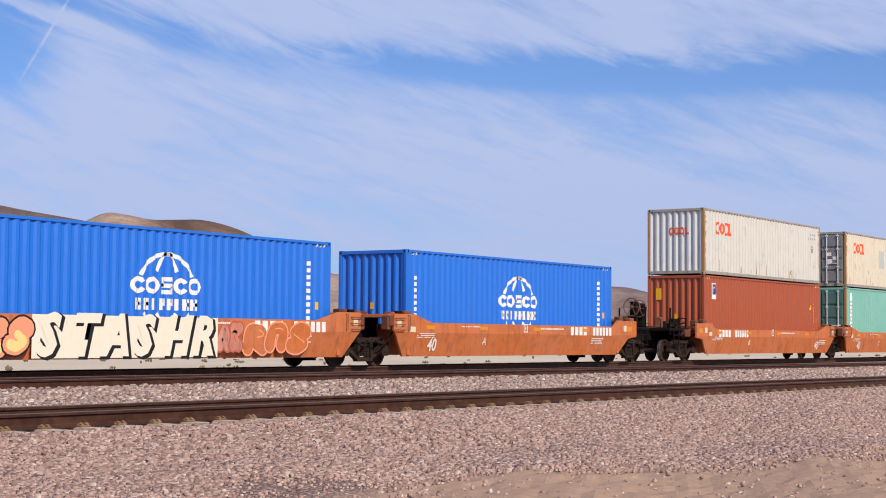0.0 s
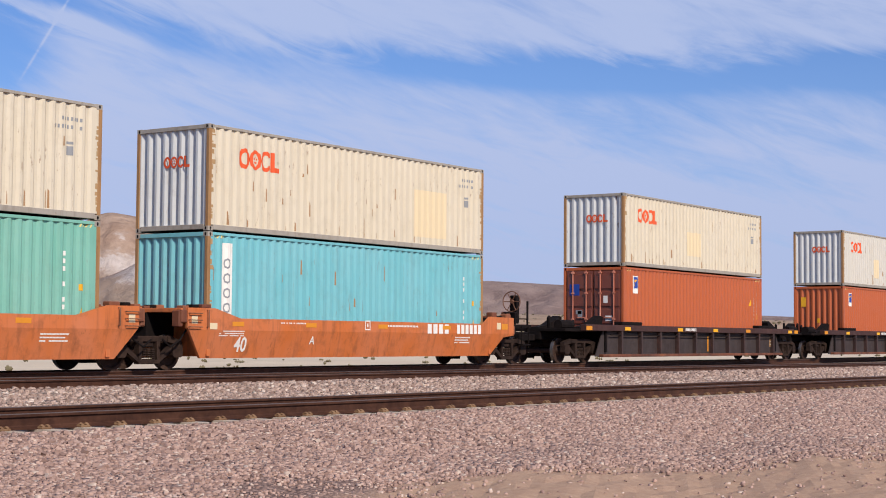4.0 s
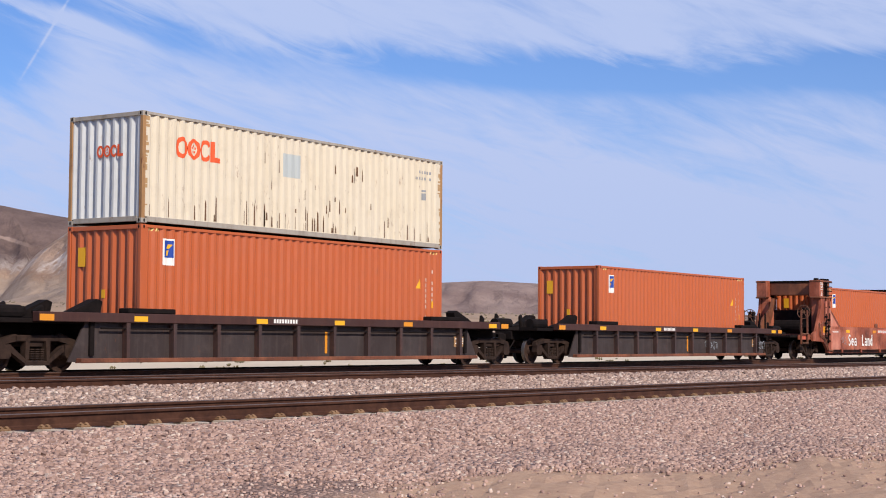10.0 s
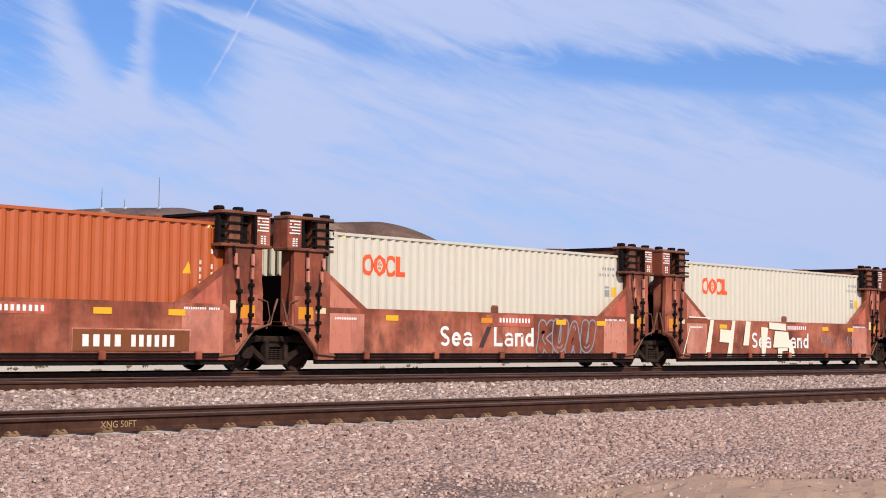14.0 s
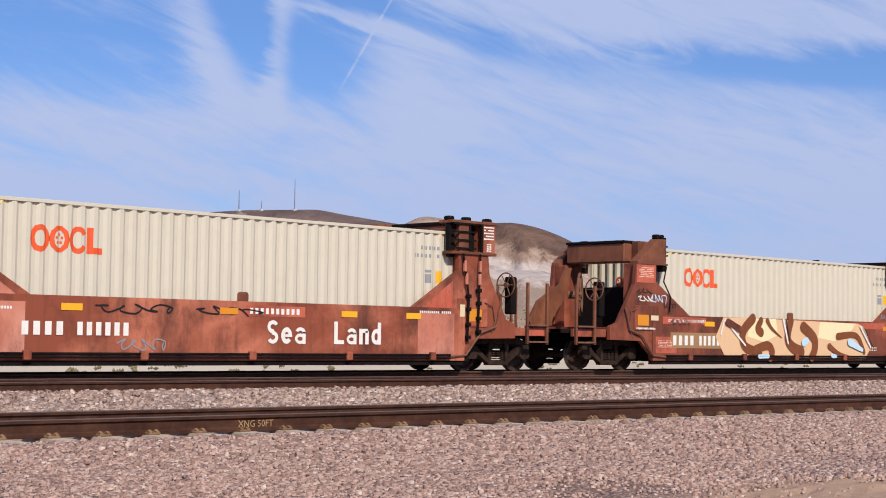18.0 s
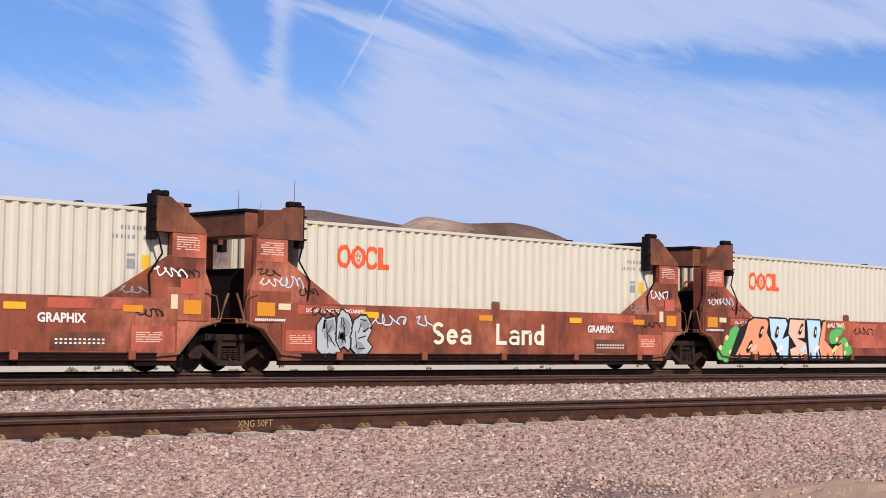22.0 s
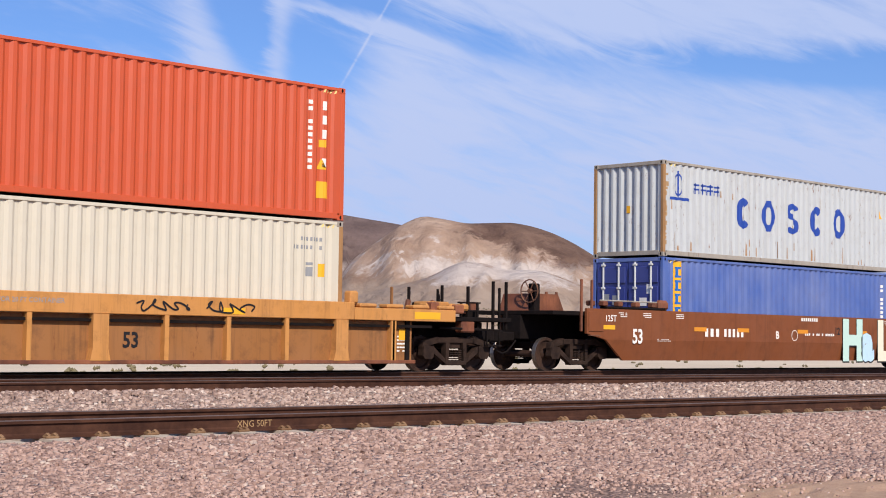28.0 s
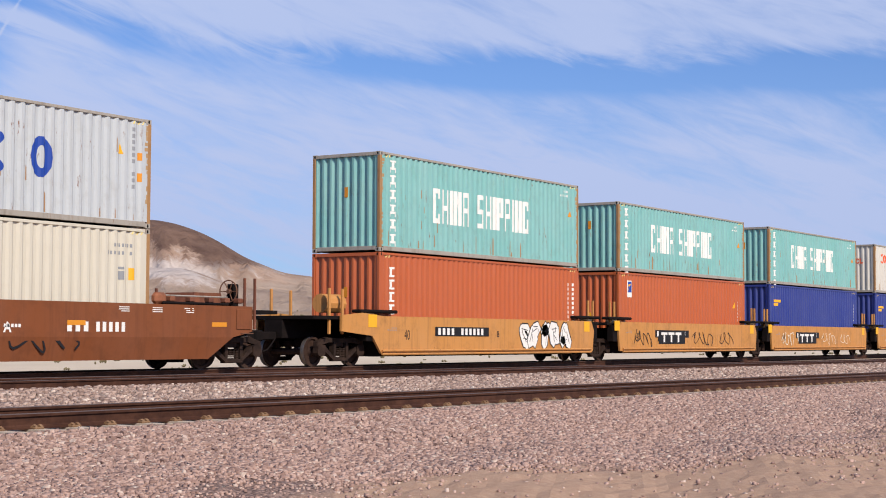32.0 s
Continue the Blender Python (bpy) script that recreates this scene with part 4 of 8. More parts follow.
def ring_shape(bm, cx, cy, rx, ry, w, n=14, a0=0.0, a1=math.tau):
    full = abs(a1 - a0 - math.tau) < 1e-6
    k = n if full else n + 1
    A = [a0 + (a1 - a0) * i / n for i in range(k)]
    o = [bm.verts.new((cx + rx * math.cos(a), cy + ry * math.sin(a), 0)) for a in A]
    q = [bm.verts.new((cx + (rx - w) * math.cos(a), cy + (ry - w) * math.sin(a), 0)) for a in A]
    for i in range(k if full else k - 1):
        j = (i + 1) % k
        bm.faces.new((o[i], o[j], q[j], q[i]))


def codes(bm, x, y, w, h, rows, cols, rng, fill=0.62):
    """Lettering of which only the size and colour is kept: rows of plain bars."""
    for r in range(rows):
        cy, q = y - r * h / rows, x
        ch = h / rows * (1.0 if rows == 1 else 0.45 if cols > 2 else 0.62)
        cw = w / cols
        for c in range(cols):
            if cw > 0.12:
                rect(bm, q, cy - ch, q + cw * fill * 0.82, cy)
            elif rng.uniform(0, 1) < 0.9:
                rect(bm, q, cy - ch, q + cw * (fill if rows == 1 or cols < 3 else 0.55 if rows == 2 else 0.95), cy)
            q += cw


# drawings, each in its own x and y
def four_shapes(bm):
    ring_shape(bm, 0.20, 0.25, 0.21, 0.26, 0.105, 12)
    ring_shape(bm, 0.60, 0.25, 0.21, 0.26, 0.09, 10)
    ring_shape(bm, 1.00, 0.25, 0.20, 0.26, 0.10, 12, 0.55, math.tau - 0.55)
    rect(bm, 1.20, 0.0, 1.32, 0.50)
    rect(bm, 1.32, 0.0, 1.54, 0.12)
    for k in range(5):
        a = math.pi / 2 + k * math.tau / 5
        rect(bm, 0.60 + 0.07 * math.cos(a) - 0.025, 0.25 + 0.08 * math.sin(a) - 0.025, 0.60 + 0.07 * math.cos(a) + 0.025, 0.25 + 0.08 * math.sin(a) + 0.025)


def five_shapes(bm):
    for i in range(5):
        x = i * 1.26
        if i in (0, 3):
            ring_shape(bm, x + 0.30, 0.45, 0.30, 0.45, 0.21, 14, 0.75, math.tau - 0.75)
        elif i == 2:
            ring_shape(bm, x + 0.29, 0.235, 0.29, 0.245, 0.17, 12, -math.pi * 0.9, math.pi * 0.5)
            ring_shape(bm, x + 0.29, 0.655, 0.29, 0.245, 0.17, 12, math.pi * 0.1, math.pi * 1.5)
        else:
            ring_shape(bm, x + 0.30, 0.45, 0.32, 0.46, 0.20)


def globe_shapes(bm):
    for s in (-1, 1):
        for r, w in ((0.98, 0.10), (0.42, 0.09)):
            ring_shape(bm, 1.15, 0.80, r, 0.92, w, 12, *((0.42, math.pi - 0.42) if s > 0 and r > 0.5 else (0.55, math.pi - 0.55) if s > 0 else (math.pi + 0.62, math.tau - 0.62)))
    for i in range(5):
        if i in (0, 3):
            ring_shape(bm, 0.22 + i * 0.465, 0.93, 0.23, 0.20, 0.11, 12, 0.5, math.tau - 0.5)
        elif i == 2:
            for a, b, c, e in ((0.95, 1.03, 1.36, 1.13), (0.95, 0.90, 1.06, 1.03), (0.95, 0.88, 1.36, 0.98), (1.25, 0.83, 1.36, 0.9), (0.95, 0.73, 1.36, 0.83)):
                rect(bm, a, b, c, e)
        else:
            ring_shape(bm, 0.22 + i * 0.465, 0.93, 0.23, 0.20, 0.11, 12)
    for i in range(8):
        a = 0.12 + i * 0.262
        rect(bm, a, 0.36, a + 0.09, 0.63)
        if i not in (2, 5):
            rect(bm, a + 0.09, 0.46, a + 0.20, 0.54)
            rect(bm, a + 0.12, 0.54 if i in (3, 4) else 0.36, a + 0.20, 0.63)


def bar_words(bm):
    """Thirteen tall blocks in two groups, each of stems and cross bars."""
    x, t, h = 0.0, 0.14, 1.06
    for i, k in enumerate((3, 0, 9, 2, 4, 5, 0, 9, 1, 1, 9, 2, 6)):
        x += 0.40 if i == 5 else 0.0
        w = t if k == 9 else 0.40
        if k != 5:
            rect(bm, x, 0.0, x + t, h)
        if k in (0, 2, 4):
            rect(bm, x + w - t, 0.0, x + w, h)
        if k == 1:
            rect(bm, x + w - t, 0.42, x + w, h)
        if k in (0, 1, 4):
            rect(bm, x + t, 0.42, x + w - t, 0.57)
        if k in (1, 4):
            rect(bm, x + t, h - 0.15, x + w - t, h)
        if k in (3, 6):
            rect(bm, x + t, h - 0.15, x + w, h)
            rect(bm, x + t, 0.0, x + w, 0.15)
            rect(bm, x + w - t, 0.152, x + w, 0.48 if k == 6 else 0.30)
            rect(bm, x + w - t, h - 0.30, x + w, h - 0.152)
        if k == 2:
            bm.faces.new([bm.verts.new(p) for p in ((x + t, h, 0), (x + t, h - 0.34, 0), (x + w - t, 0.0, 0), (x + w - t, 0.34, 0))])
        if k == 5:
            for a, b, c, d in ((0, h - 0.15, w, h), (0, 0.45, w, 0.60), (0, 0.0, w, 0.15), (0, 0.602, t, h - 0.152), (w - t, 0.152, w, 0.448)):
                rect(bm, x + a, b, x + c, d)
        x += w + 0.085


def glyph_column(bm, count=6, size=0.36, gap=0.43, seed=3):
    rng = random.Random(seed)
    for i in range(count):
        y = -i * gap
        rect(bm, 0.0, y - size * 0.15, size, y)
        rect(bm, size * 0.4, y - size * 0.55, size * 0.6, y - size * 0.16)
        rect(bm, 0.0 + size * 0.1 * rng.random(), y - size * 0.75, size, y - size * 0.56)
        rect(bm, 0.0, y - size, size * 0.25, y - size * 0.76)
        rect(bm, size * 0.7, y - size, size, y - size * 0.76)


def letter_column(bm, count=6, size=0.27, gap=0.36):
    for i in range(count):
        y = -i * gap
        rect(bm, 0.0, y - 0.06, size, y)
        rect(bm, size * 0.32, y - size + 0.04, size * 0.68, y - 0.061)
        rect(bm, 0.0, y - size - 0.02, size, y - size + 0.039)


def drawn(key, build, x, z, lift=0.004):
    """A cached drawing laid on the corrugated side."""
    def go(bm):
        build(bm)
        drape(bm, x, z, lift)
    return cached((key, round(x, 2), round(z, 2), lift), go)


def door_end(root, h, mat, rods, seed):
    """Closed double doors with lock rods, in place of the corrugated end."""
    rng = random.Random(seed)

    def leaf(bm):
        box(bm, 0.02, 0.06, 0.02, 1.10, 0.16, h - 0.12, 0.006)

    step = (h - 0.42) / 4
    panel = cached(("door_panel", h), lambda bm: box(bm, -0.016, 0.019, 0.07, 1.05, 0.05, step - 0.05, 0.012))
    me = cached(("door_leaf", h), leaf)
    rod = cached(("lock_rod", h), lambda bm: tube(bm, (-0.035, 0, 0.14), (-0.035, 0, h - 0.12), 0.027, 8))
    handle = box_mesh("door_handle", -0.06, -0.03, -0.02, 0.34, -0.02, 0.02, bevel=0.006)
    for s in (0, 1):
        door = meshpart("door", me, mat, root, (0, -1.11 * s - 0.005, 0))
        for i in range(4):
            meshpart("door_panel", panel, mat, door, (0, 0, 0.22 + i * step))
        for y in (0.28, 0.82):
            meshpart("lock_rod", rod, rods, door, (0, y, 0))
            for z in (0.2, h - 0.2, h * 0.36, h * 0.68):
                meshpart("rod_bracket", box_mesh("rod_bracket", -0.07, 0.0, -0.06, 0.06, -0.03, 0.03, bevel=0.008), rods, door, (0, y, z))
        meshpart("handle", handle, rods, door, (0, 0.3, 1.1))
        bm = bmesh.new()
        for _ in range(3):
            y, z = rng.uniform(0.15, 0.7), rng.uniform(0.5, h - 0.7)
            box(bm, -0.0215, -0.0165, y, y + rng.uniform(0.15, 0.3), z, z + rng.uniform(0.1, 0.3))
        part("placard", bm, MAT["ink_white"] if s else MAT["ink_text"], door)
    meshpart("door_sticker", box_mesh("door_sticker", -0.0235, -0.018, -0.62, -0.3, 0.32, 0.66), MAT["ink_yellow"], root, (0, 0.9, 0.0))


LABELS = {
    "c_blue": "bright blue corrugated container", "c_cream": "rust-streaked cream corrugated container",
    "c_cream_clean": "clean cream corrugated container", "c_white": "chalky white rust-streaked corrugated container",
    "c_grey": "pale grey rusty-edged corrugated container", "c_brown": "red-brown corrugated container",
    "c_darkbrown": "dark red-brown corrugated container", "c_orange": "orange-red corrugated container",
    "c_teal": "faded green-teal corrugated container", "c_aqua": "light aqua corrugated container",
    "c_seagreen": "faded sea-green corrugated container", "c_navy": "navy blue corrugated container",
    "c_midblue": "dull blue corrugated container", "c_sky": "patched sky-blue corrugated container"}


def container(u, z, h, paint, end="panel", endmat=None, style="", seat="in a well car", seed=0, postmat="post", extra=None):
    """A forty-foot container; x runs along it from its rear end, y away from the camera's side."""
    mat = MAT[paint]
    rng = random.Random(seed * 7 + 1)
    root = rider("shipping_container", u, z, LABELS[paint] + " " + seat, "container", "containers on the train")
    em = MAT[endmat] if endmat else mat
    rust = MAT[postmat] if postmat != "same" else mat
    meshpart("side_panel", side_mesh(h), mat, root)
    meshpart("side_panel", side_mesh(h), mat, root, pose(LEN, 0, 0, 0, 0, 180))
    if end == "doors":
        door_end(root, h, em, MAT["ink_pink"] if endmat == "c_doorshade" else MAT["c_silver"], seed)
    else:
        meshpart("end_panel", end_mesh(h), em, root, label="shaded corrugated end wall")
    meshpart("end_panel", end_mesh(h), mat, root, pose(LEN, 0, 0, 0, 0, 180))
    meshpart("roof", roof_mesh(h), mat, root)
    meshpart("floor", box_mesh("floor", 0.05, LEN - 0.05, -HALF + 0.06, HALF - 0.06, 0.05, 0.15), MAT["dark"], root)
    post = box_mesh("corner_post", -0.055, 0.055, -0.05, 0.05, 0.11, h - 0.11, bevel=0.008)
    for sx in (0.057, LEN - 0.057):
        for sy in (-HALF + 0.052, HALF - 0.052):
            meshpart("corner_post", post, rust, root, (sx, sy, 0))
            for cz in (0.06, h - 0.06):
                meshpart("corner_casting", casting_mesh(), MAT["rail"] if postmat != "same" else mat, root,
                         (0.09 if sx < 1 else LEN - 0.09, sy + (0.031 if sy < 0 else -0.031), cz))
    low = box_mesh("bottom_rail", 0.18, LEN - 0.18, -0.05, 0.05, 0.03, 0.155, bevel=0.006)
    top = box_mesh("top_rail", 0.18, LEN - 0.18, -0.035, 0.035, -0.035, 0.035, bevel=0.006)
    railm = MAT["rail"] if paint in ("c_cream", "c_white", "c_grey", "c_seagreen") else mat
    for sy in (-1, 1):
        meshpart("bottom_rail", low, railm, root, (0, sy * (HALF - 0.045), 0))
        meshpart("top_rail", top, railm, root, (0, sy * (HALF - 0.035), h - 0.045))
    for sx in (0.05, LEN - 0.05):
        meshpart("end_sill", box_mesh("end_sill", -0.045, 0.045, -1.05, 1.05, 0.04, 0.16, bevel=0.006), railm, root, (sx, 0, 0))
        meshpart("end_header", box_mesh("end_header", -0.045, 0.045, -1.05, 1.05, -0.11, -0.01, bevel=0.006), railm, root, (sx, 0, h))

    def deco(name, build, x, zz, ink, label="", key=None, lift=0.004):
        if key:
            if name in ("code", "hazard_mark"):
                return tagged(meshpart(name, drawn(key, build, x, zz, lift), MAT[ink], root, label=label), kind="stuff")
            return pieces(name, drawn(key, build, x, zz, lift), MAT[ink], root, None, label)
        bm = bmesh.new()
        build(bm)
        return part(name, drape(bm, x, zz, lift), MAT[ink], root, label)

    if style == "rings":
        deco("logo", four_shapes, 1.12, h - 0.98, "ink_orange", "orange-red logo shapes", "rings")
        if end == "panel":
            def small(bm):
                four_shapes(bm)
                for v in bm.verts:
                    v.co = Vector((0.024, 0.30 - v.co.x * 0.56, v.co.y * 0.56))
                bmesh.ops.recalc_face_normals(bm, faces=bm.faces[:])
                for f in bm.faces:
                    if f.normal.x > 0:
                        f.normal_flip()
            pieces("logo", cached("end_logo", small), MAT["ink_orange"], root, pose(0, 0, h - 1.02), "orange-red logo shape")
        deco("code", lambda bm: codes(bm, 0, 0.34, 0.8, 0.36, 2, 9, random.Random(2)), LEN - 1.35, h - 0.72, "ink_text", "", "code_a")
        deco("code", lambda bm: (rect(bm, 0, 0, 0.16, 0.2), rect(bm, 0, 0.24, 0.16, 0.3)), LEN - 1.0, h - 1.22, "ink_text", "", "code_b")
        if paint == "c_cream_clean":
            deco("sticker", lambda bm: rect(bm, 0, 0, 0.16, 0.28), LEN - 0.66, h - 1.22, "ink_yellow", "yellow sticker", "stk")
    if style == "globe":
        deco("logo", globe_shapes, 4.95, 0.62, "ink_white", "white globe-shaped logo", "globe")
        deco("code", lambda bm: codes(bm, 0, 1.6, 0.12, 1.6, 9, 1, random.Random(3), 0.9), LEN - 0.95, 0.75, "ink_white", "", "code_c")
        deco("code", lambda bm: codes(bm, 0, 1.6, 0.12, 1.6, 9, 1, random.Random(6), 0.9), 0.42, 0.55, "ink_white", "", "code_d")
        deco("sticker", lambda bm: (rect(bm, 0, 0.5, 0.15, 0.7), rect(bm, 0, 0, 0.16, 0.18)), LEN - 0.62, 0.6, "ink_yellow", "yellow sticker", "stk_g")
        meshpart("sticker", box_mesh("end_mark", 0.02, 0.026, -0.06, 0.06, 1.2, 1.4), MAT["ink_yellow"], root)
    if style == "flag":
        deco("logo_plate", lambda bm: rect(bm, 0, 0, 0.40, 0.62), 0.72, h - 0.92, "ink_white", "white logo plate", "fl_a")
        deco("logo", lambda bm: rect(bm, 0, 0, 0.30, 0.40), 0.77, h - 0.74, "ink_blue", "blue logo field", "fl_b", 0.008)
        deco("logo", lambda bm: [bm.faces.new([bm.verts.new(p) for p in q]) for q in (((0, 0, 0), (0.09, 0, 0), (0.13, 0.13, 0), (0.04, 0.13, 0)), ((0.05, 0.17, 0), (0.14, 0.17, 0), (0.22, 0.27, 0), (0.10, 0.27, 0)))],
             0.81, h - 0.70, "ink_yellow", "yellow logo stripes", "fl_c", 0.012)
        deco("code", lambda bm: codes(bm, 0, 1.7, 0.10, 1.7, 11, 1, random.Random(4), 0.9), LEN - 0.82, 0.35, "ink_white", "", "code_e")
        deco("code", lambda bm: codes(bm, 0, 1.0, 0.10, 1.0, 6, 1, random.Random(8), 0.9), LEN - 0.5, 1.3, "ink_white", "", "code_f")
        deco("sticker", lambda bm: bm.faces.new([bm.verts.new(p) for p in ((0, 0, 0), (0.24, 0, 0), (0.12, 0.27, 0))]), LEN - 1.25, h - 1.15, "ink_yellow", "yellow warning triangle", "tri")
        deco("sticker", lambda bm: (rect(bm, 0, 0, 0.28, 0.30), rect(bm, 0.1, 0.85, 0.24, 1.05)), LEN - 0.62, 0.35, "ink_yellow", "yellow sticker", "stk_f")
        if end == "panel":
            meshpart("sticker", box_mesh("end_sticker", 0.018, 0.024, 0.62, 0.86, h - 0.95, h - 0.5), MAT["ink_yellow"], root, label="yellow sticker")
            meshpart("sticker", box_mesh("end_mark", 0.02, 0.026, -0.06, 0.06, 1.2, 1.4), MAT["ink_yellow"], root)
        else:
            meshpart("logo_plate", box_mesh("door_logo", -0.0225, -0.0175, 0.55, 0.95, h - 1.0, h - 0.6), MAT["ink_blue"], root)
    if style == "five":
        deco("logo", five_shapes, 3.42, h - 1.66, "ink_blue", "deep blue logo shapes", "five")
        deco("logo", lambda bm: (ring_shape(bm, 0.34, 0.42, 0.18, 0.30, 0.05), rect(bm, 0.32, 0.1, 0.36, 0.8), rect(bm, 0, 0, 0.85, 0.08)), 0.35, h - 1.05, "ink_blue", "blue emblem", "emb")
        deco("lettering", lambda bm: [rect(bm, i * 0.33 + a, b, i * 0.33 + c, d) for i in range(4) for a, b, c, d in ((0, 0.22, 0.26, 0.27), (0, 0.1, 0.26, 0.15), (0.11, 0, 0.15, 0.3), (0.0, 0.0, 0.03, 0.1), (0.23, 0.0, 0.26, 0.1))], 1.35, h - 0.82, "ink_blue", "", "cjk")
        deco("code", lambda bm: codes(bm, 0, 1.5, 0.09, 1.5, 10, 1, random.Random(4), 0.9), LEN - 0.62, 0.85, "ink_text", "", "code_g")
        deco("sticker", lambda bm: bm.faces.new([bm.verts.new(p) for p in ((0, 0, 0), (0.20, 0, 0), (0.10, 0.24, 0))]), LEN - 1.1, h - 0.9, "ink_yellow", "yellow warning triangle", "tri2")
        deco("sticker", lambda bm: (rect(bm, 0, 0, 0.12, 0.2), rect(bm, 0, 0.5, 0.12, 0.68)), LEN - 0.42, h - 1.5, "ink_amber", "", "stk_h")
        meshpart("sticker", box_mesh("end_mark", 0.02, 0.026, -0.06, 0.06, 1.2, 1.4), MAT["ink_yellow"], root)
    if style == "words":
        deco("logo", bar_words, 2.85, h * 0.5 - 0.46, "ink_white", "white logo bars", ("words", h)[0] + str(h))
        deco("lettering", glyph_column, 0.52, h - 0.22, "ink_white", "", "glyph" + str(h))
        deco("code", lambda bm: codes(bm, 0, 0.3, 0.6, 0.3, 2, 7, random.Random(2)), LEN - 1.25, h - 0.55, "ink_white", "", "code_w")
        deco("sticker", lambda bm: bm.faces.new([bm.verts.new(p) for p in ((0, 0, 0), (0.18, 0, 0), (0.09, 0.2, 0))]), LEN - 0.7, h - 1.15, "ink_amber", "", "tri3")
        meshpart("sticker", box_mesh("end_mark", 0.02, 0.026, -0.06, 0.06, 1.6, 1.9), MAT["ink_amber"], root)
    if style == "column":
        deco("logo", letter_column, 0.50, h - 0.42, "ink_white", "white upright logo letters", "col" + str(h))
        for i, n in ((0.75, 10), (0.42, 10)):
            deco("code", lambda bm, i=i, n=n: codes(bm, 0, 1.6, 0.10, 1.6, n, 1, random.Random(n), 0.9), LEN - i, 0.75, "ink_white", "", "code_col%s" % i)
        meshpart("sticker", box_mesh("end_mark", 0.02, 0.026, -0.06, 0.06, 1.6, 1.9), MAT["ink_amber"], root)
    if style == "banner":
        deco("logo_plate", lambda bm: rect(bm, 0, 0, 0.42, 2.0), 0.52, h - 2.25, "ink_white", "white upright logo plate", "ban_a" + str(h))
        deco("logo", lambda bm: [ring_shape(bm, 0, -i * 0.36, 0.11, 0.13, 0.045, 8) for i in range(5)], 0.73, h - 0.75, "ink_text", "", "ban_b" + str(h), 0.008)
        deco("code", lambda bm: codes(bm, 0, 1.5, 0.10, 1.5, 9, 1, random.Random(5), 0.9), LEN - 1.05, 0.7, "ink_white", "", "code_ban")
        deco("sticker", lambda bm: (rect(bm, 0, 0, 0.16, 0.14), bm.faces.new([bm.verts.new(p) for p in ((0, -0.6, 0), (0.2, -0.6, 0), (0.1, -0.36, 0))])), LEN - 0.6, 1.35, "ink_yellow", "yellow sticker", "stk_ban")
    if style == "capital":
        deco("logo", lambda bm: (ring_shape(bm, 0.18, 0.34, 0.18, 0.34, 0.11, 12, 0.6, math.tau - 0.6), ring_shape(bm, 0.55, 0.34, 0.16, 0.34, 0.10, 12, 0.0, math.pi), rect(bm, 0.39, 0.0, 0.49, 0.34), rect(bm, 0.61, 0.0, 0.71, 0.34), rect(bm, 0.492, 0.20, 0.608, 0.30), rect(bm, 0.80, 0, 0.92, 0.68)),
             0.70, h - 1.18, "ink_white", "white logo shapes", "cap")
        for i, n in ((1.0, 11), (0.62, 5)):
            deco("code", lambda bm, i=i, n=n: codes(bm, 0, 1.55, 0.11, 1.55, n, 1, random.Random(n), 0.9), LEN - i, 1.0, "ink_white", "", "code_cap%s" % i)
        deco("sticker", lambda bm: (rect(bm, 0, 0, 0.34, 0.36), rect(bm, 0.08, 1.1, 0.26, 1.26), bm.faces.new([bm.verts.new(p) for p in ((0.02, 0.62, 0), (0.28, 0.62, 0), (0.15, 0.85, 0))])), LEN - 0.78, 0.45, "ink_yellow", "yellow sticker", "stk_cap")
        meshpart("sticker", box_mesh("end_sticker_low", 0.018, 0.024, -0.65, -0.35, 0.35, 0.75), MAT["ink_yellow"], root)
    if style == "stripe":
        deco("logo_plate", lambda bm: rect(bm, 0, 0, 0.42, 1.65), 0.45, h - 1.75, "ink_yellow", "yellow upright logo plate", "str_a")
        deco("logo", letter_column, 0.52, h - 0.25, "ink_navy", "", "str_b", 0.008)
        for i, n in ((0.95, 11), (0.6, 8)):
            deco("code", lambda bm, i=i, n=n: codes(bm, 0, 1.5, 0.10, 1.5, n, 1, random.Random(n), 0.9), LEN - i, 0.7, "ink_white", "", "code_s%s" % i)
    if style == "small":
        deco("logo", lambda bm: (rect(bm, 0, 0, 0.5, 0.12), rect(bm, 0, 0.16, 0.3, 0.28), rect(bm, 0.36, 0.16, 0.95, 0.28)), 0.55, h - 0.95, "ink_yellow", "yellow logo bars", "sml")
        deco("code", lambda bm: codes(bm, 0, 1.5, 0.10, 1.5, 10, 1, random.Random(4), 0.9), LEN - 0.55, 0.7, "ink_white", "", "code_g2")
    # repainted patches, rust runs and hazard marks by the castings
    for i, (ink, x, zz, w, hh) in enumerate(extra or ()):
        deco("paint_patch", lambda bm: rect(bm, 0, 0, w, hh), x, zz, ink, "", None, 0.0035 + 0.0025 * i)
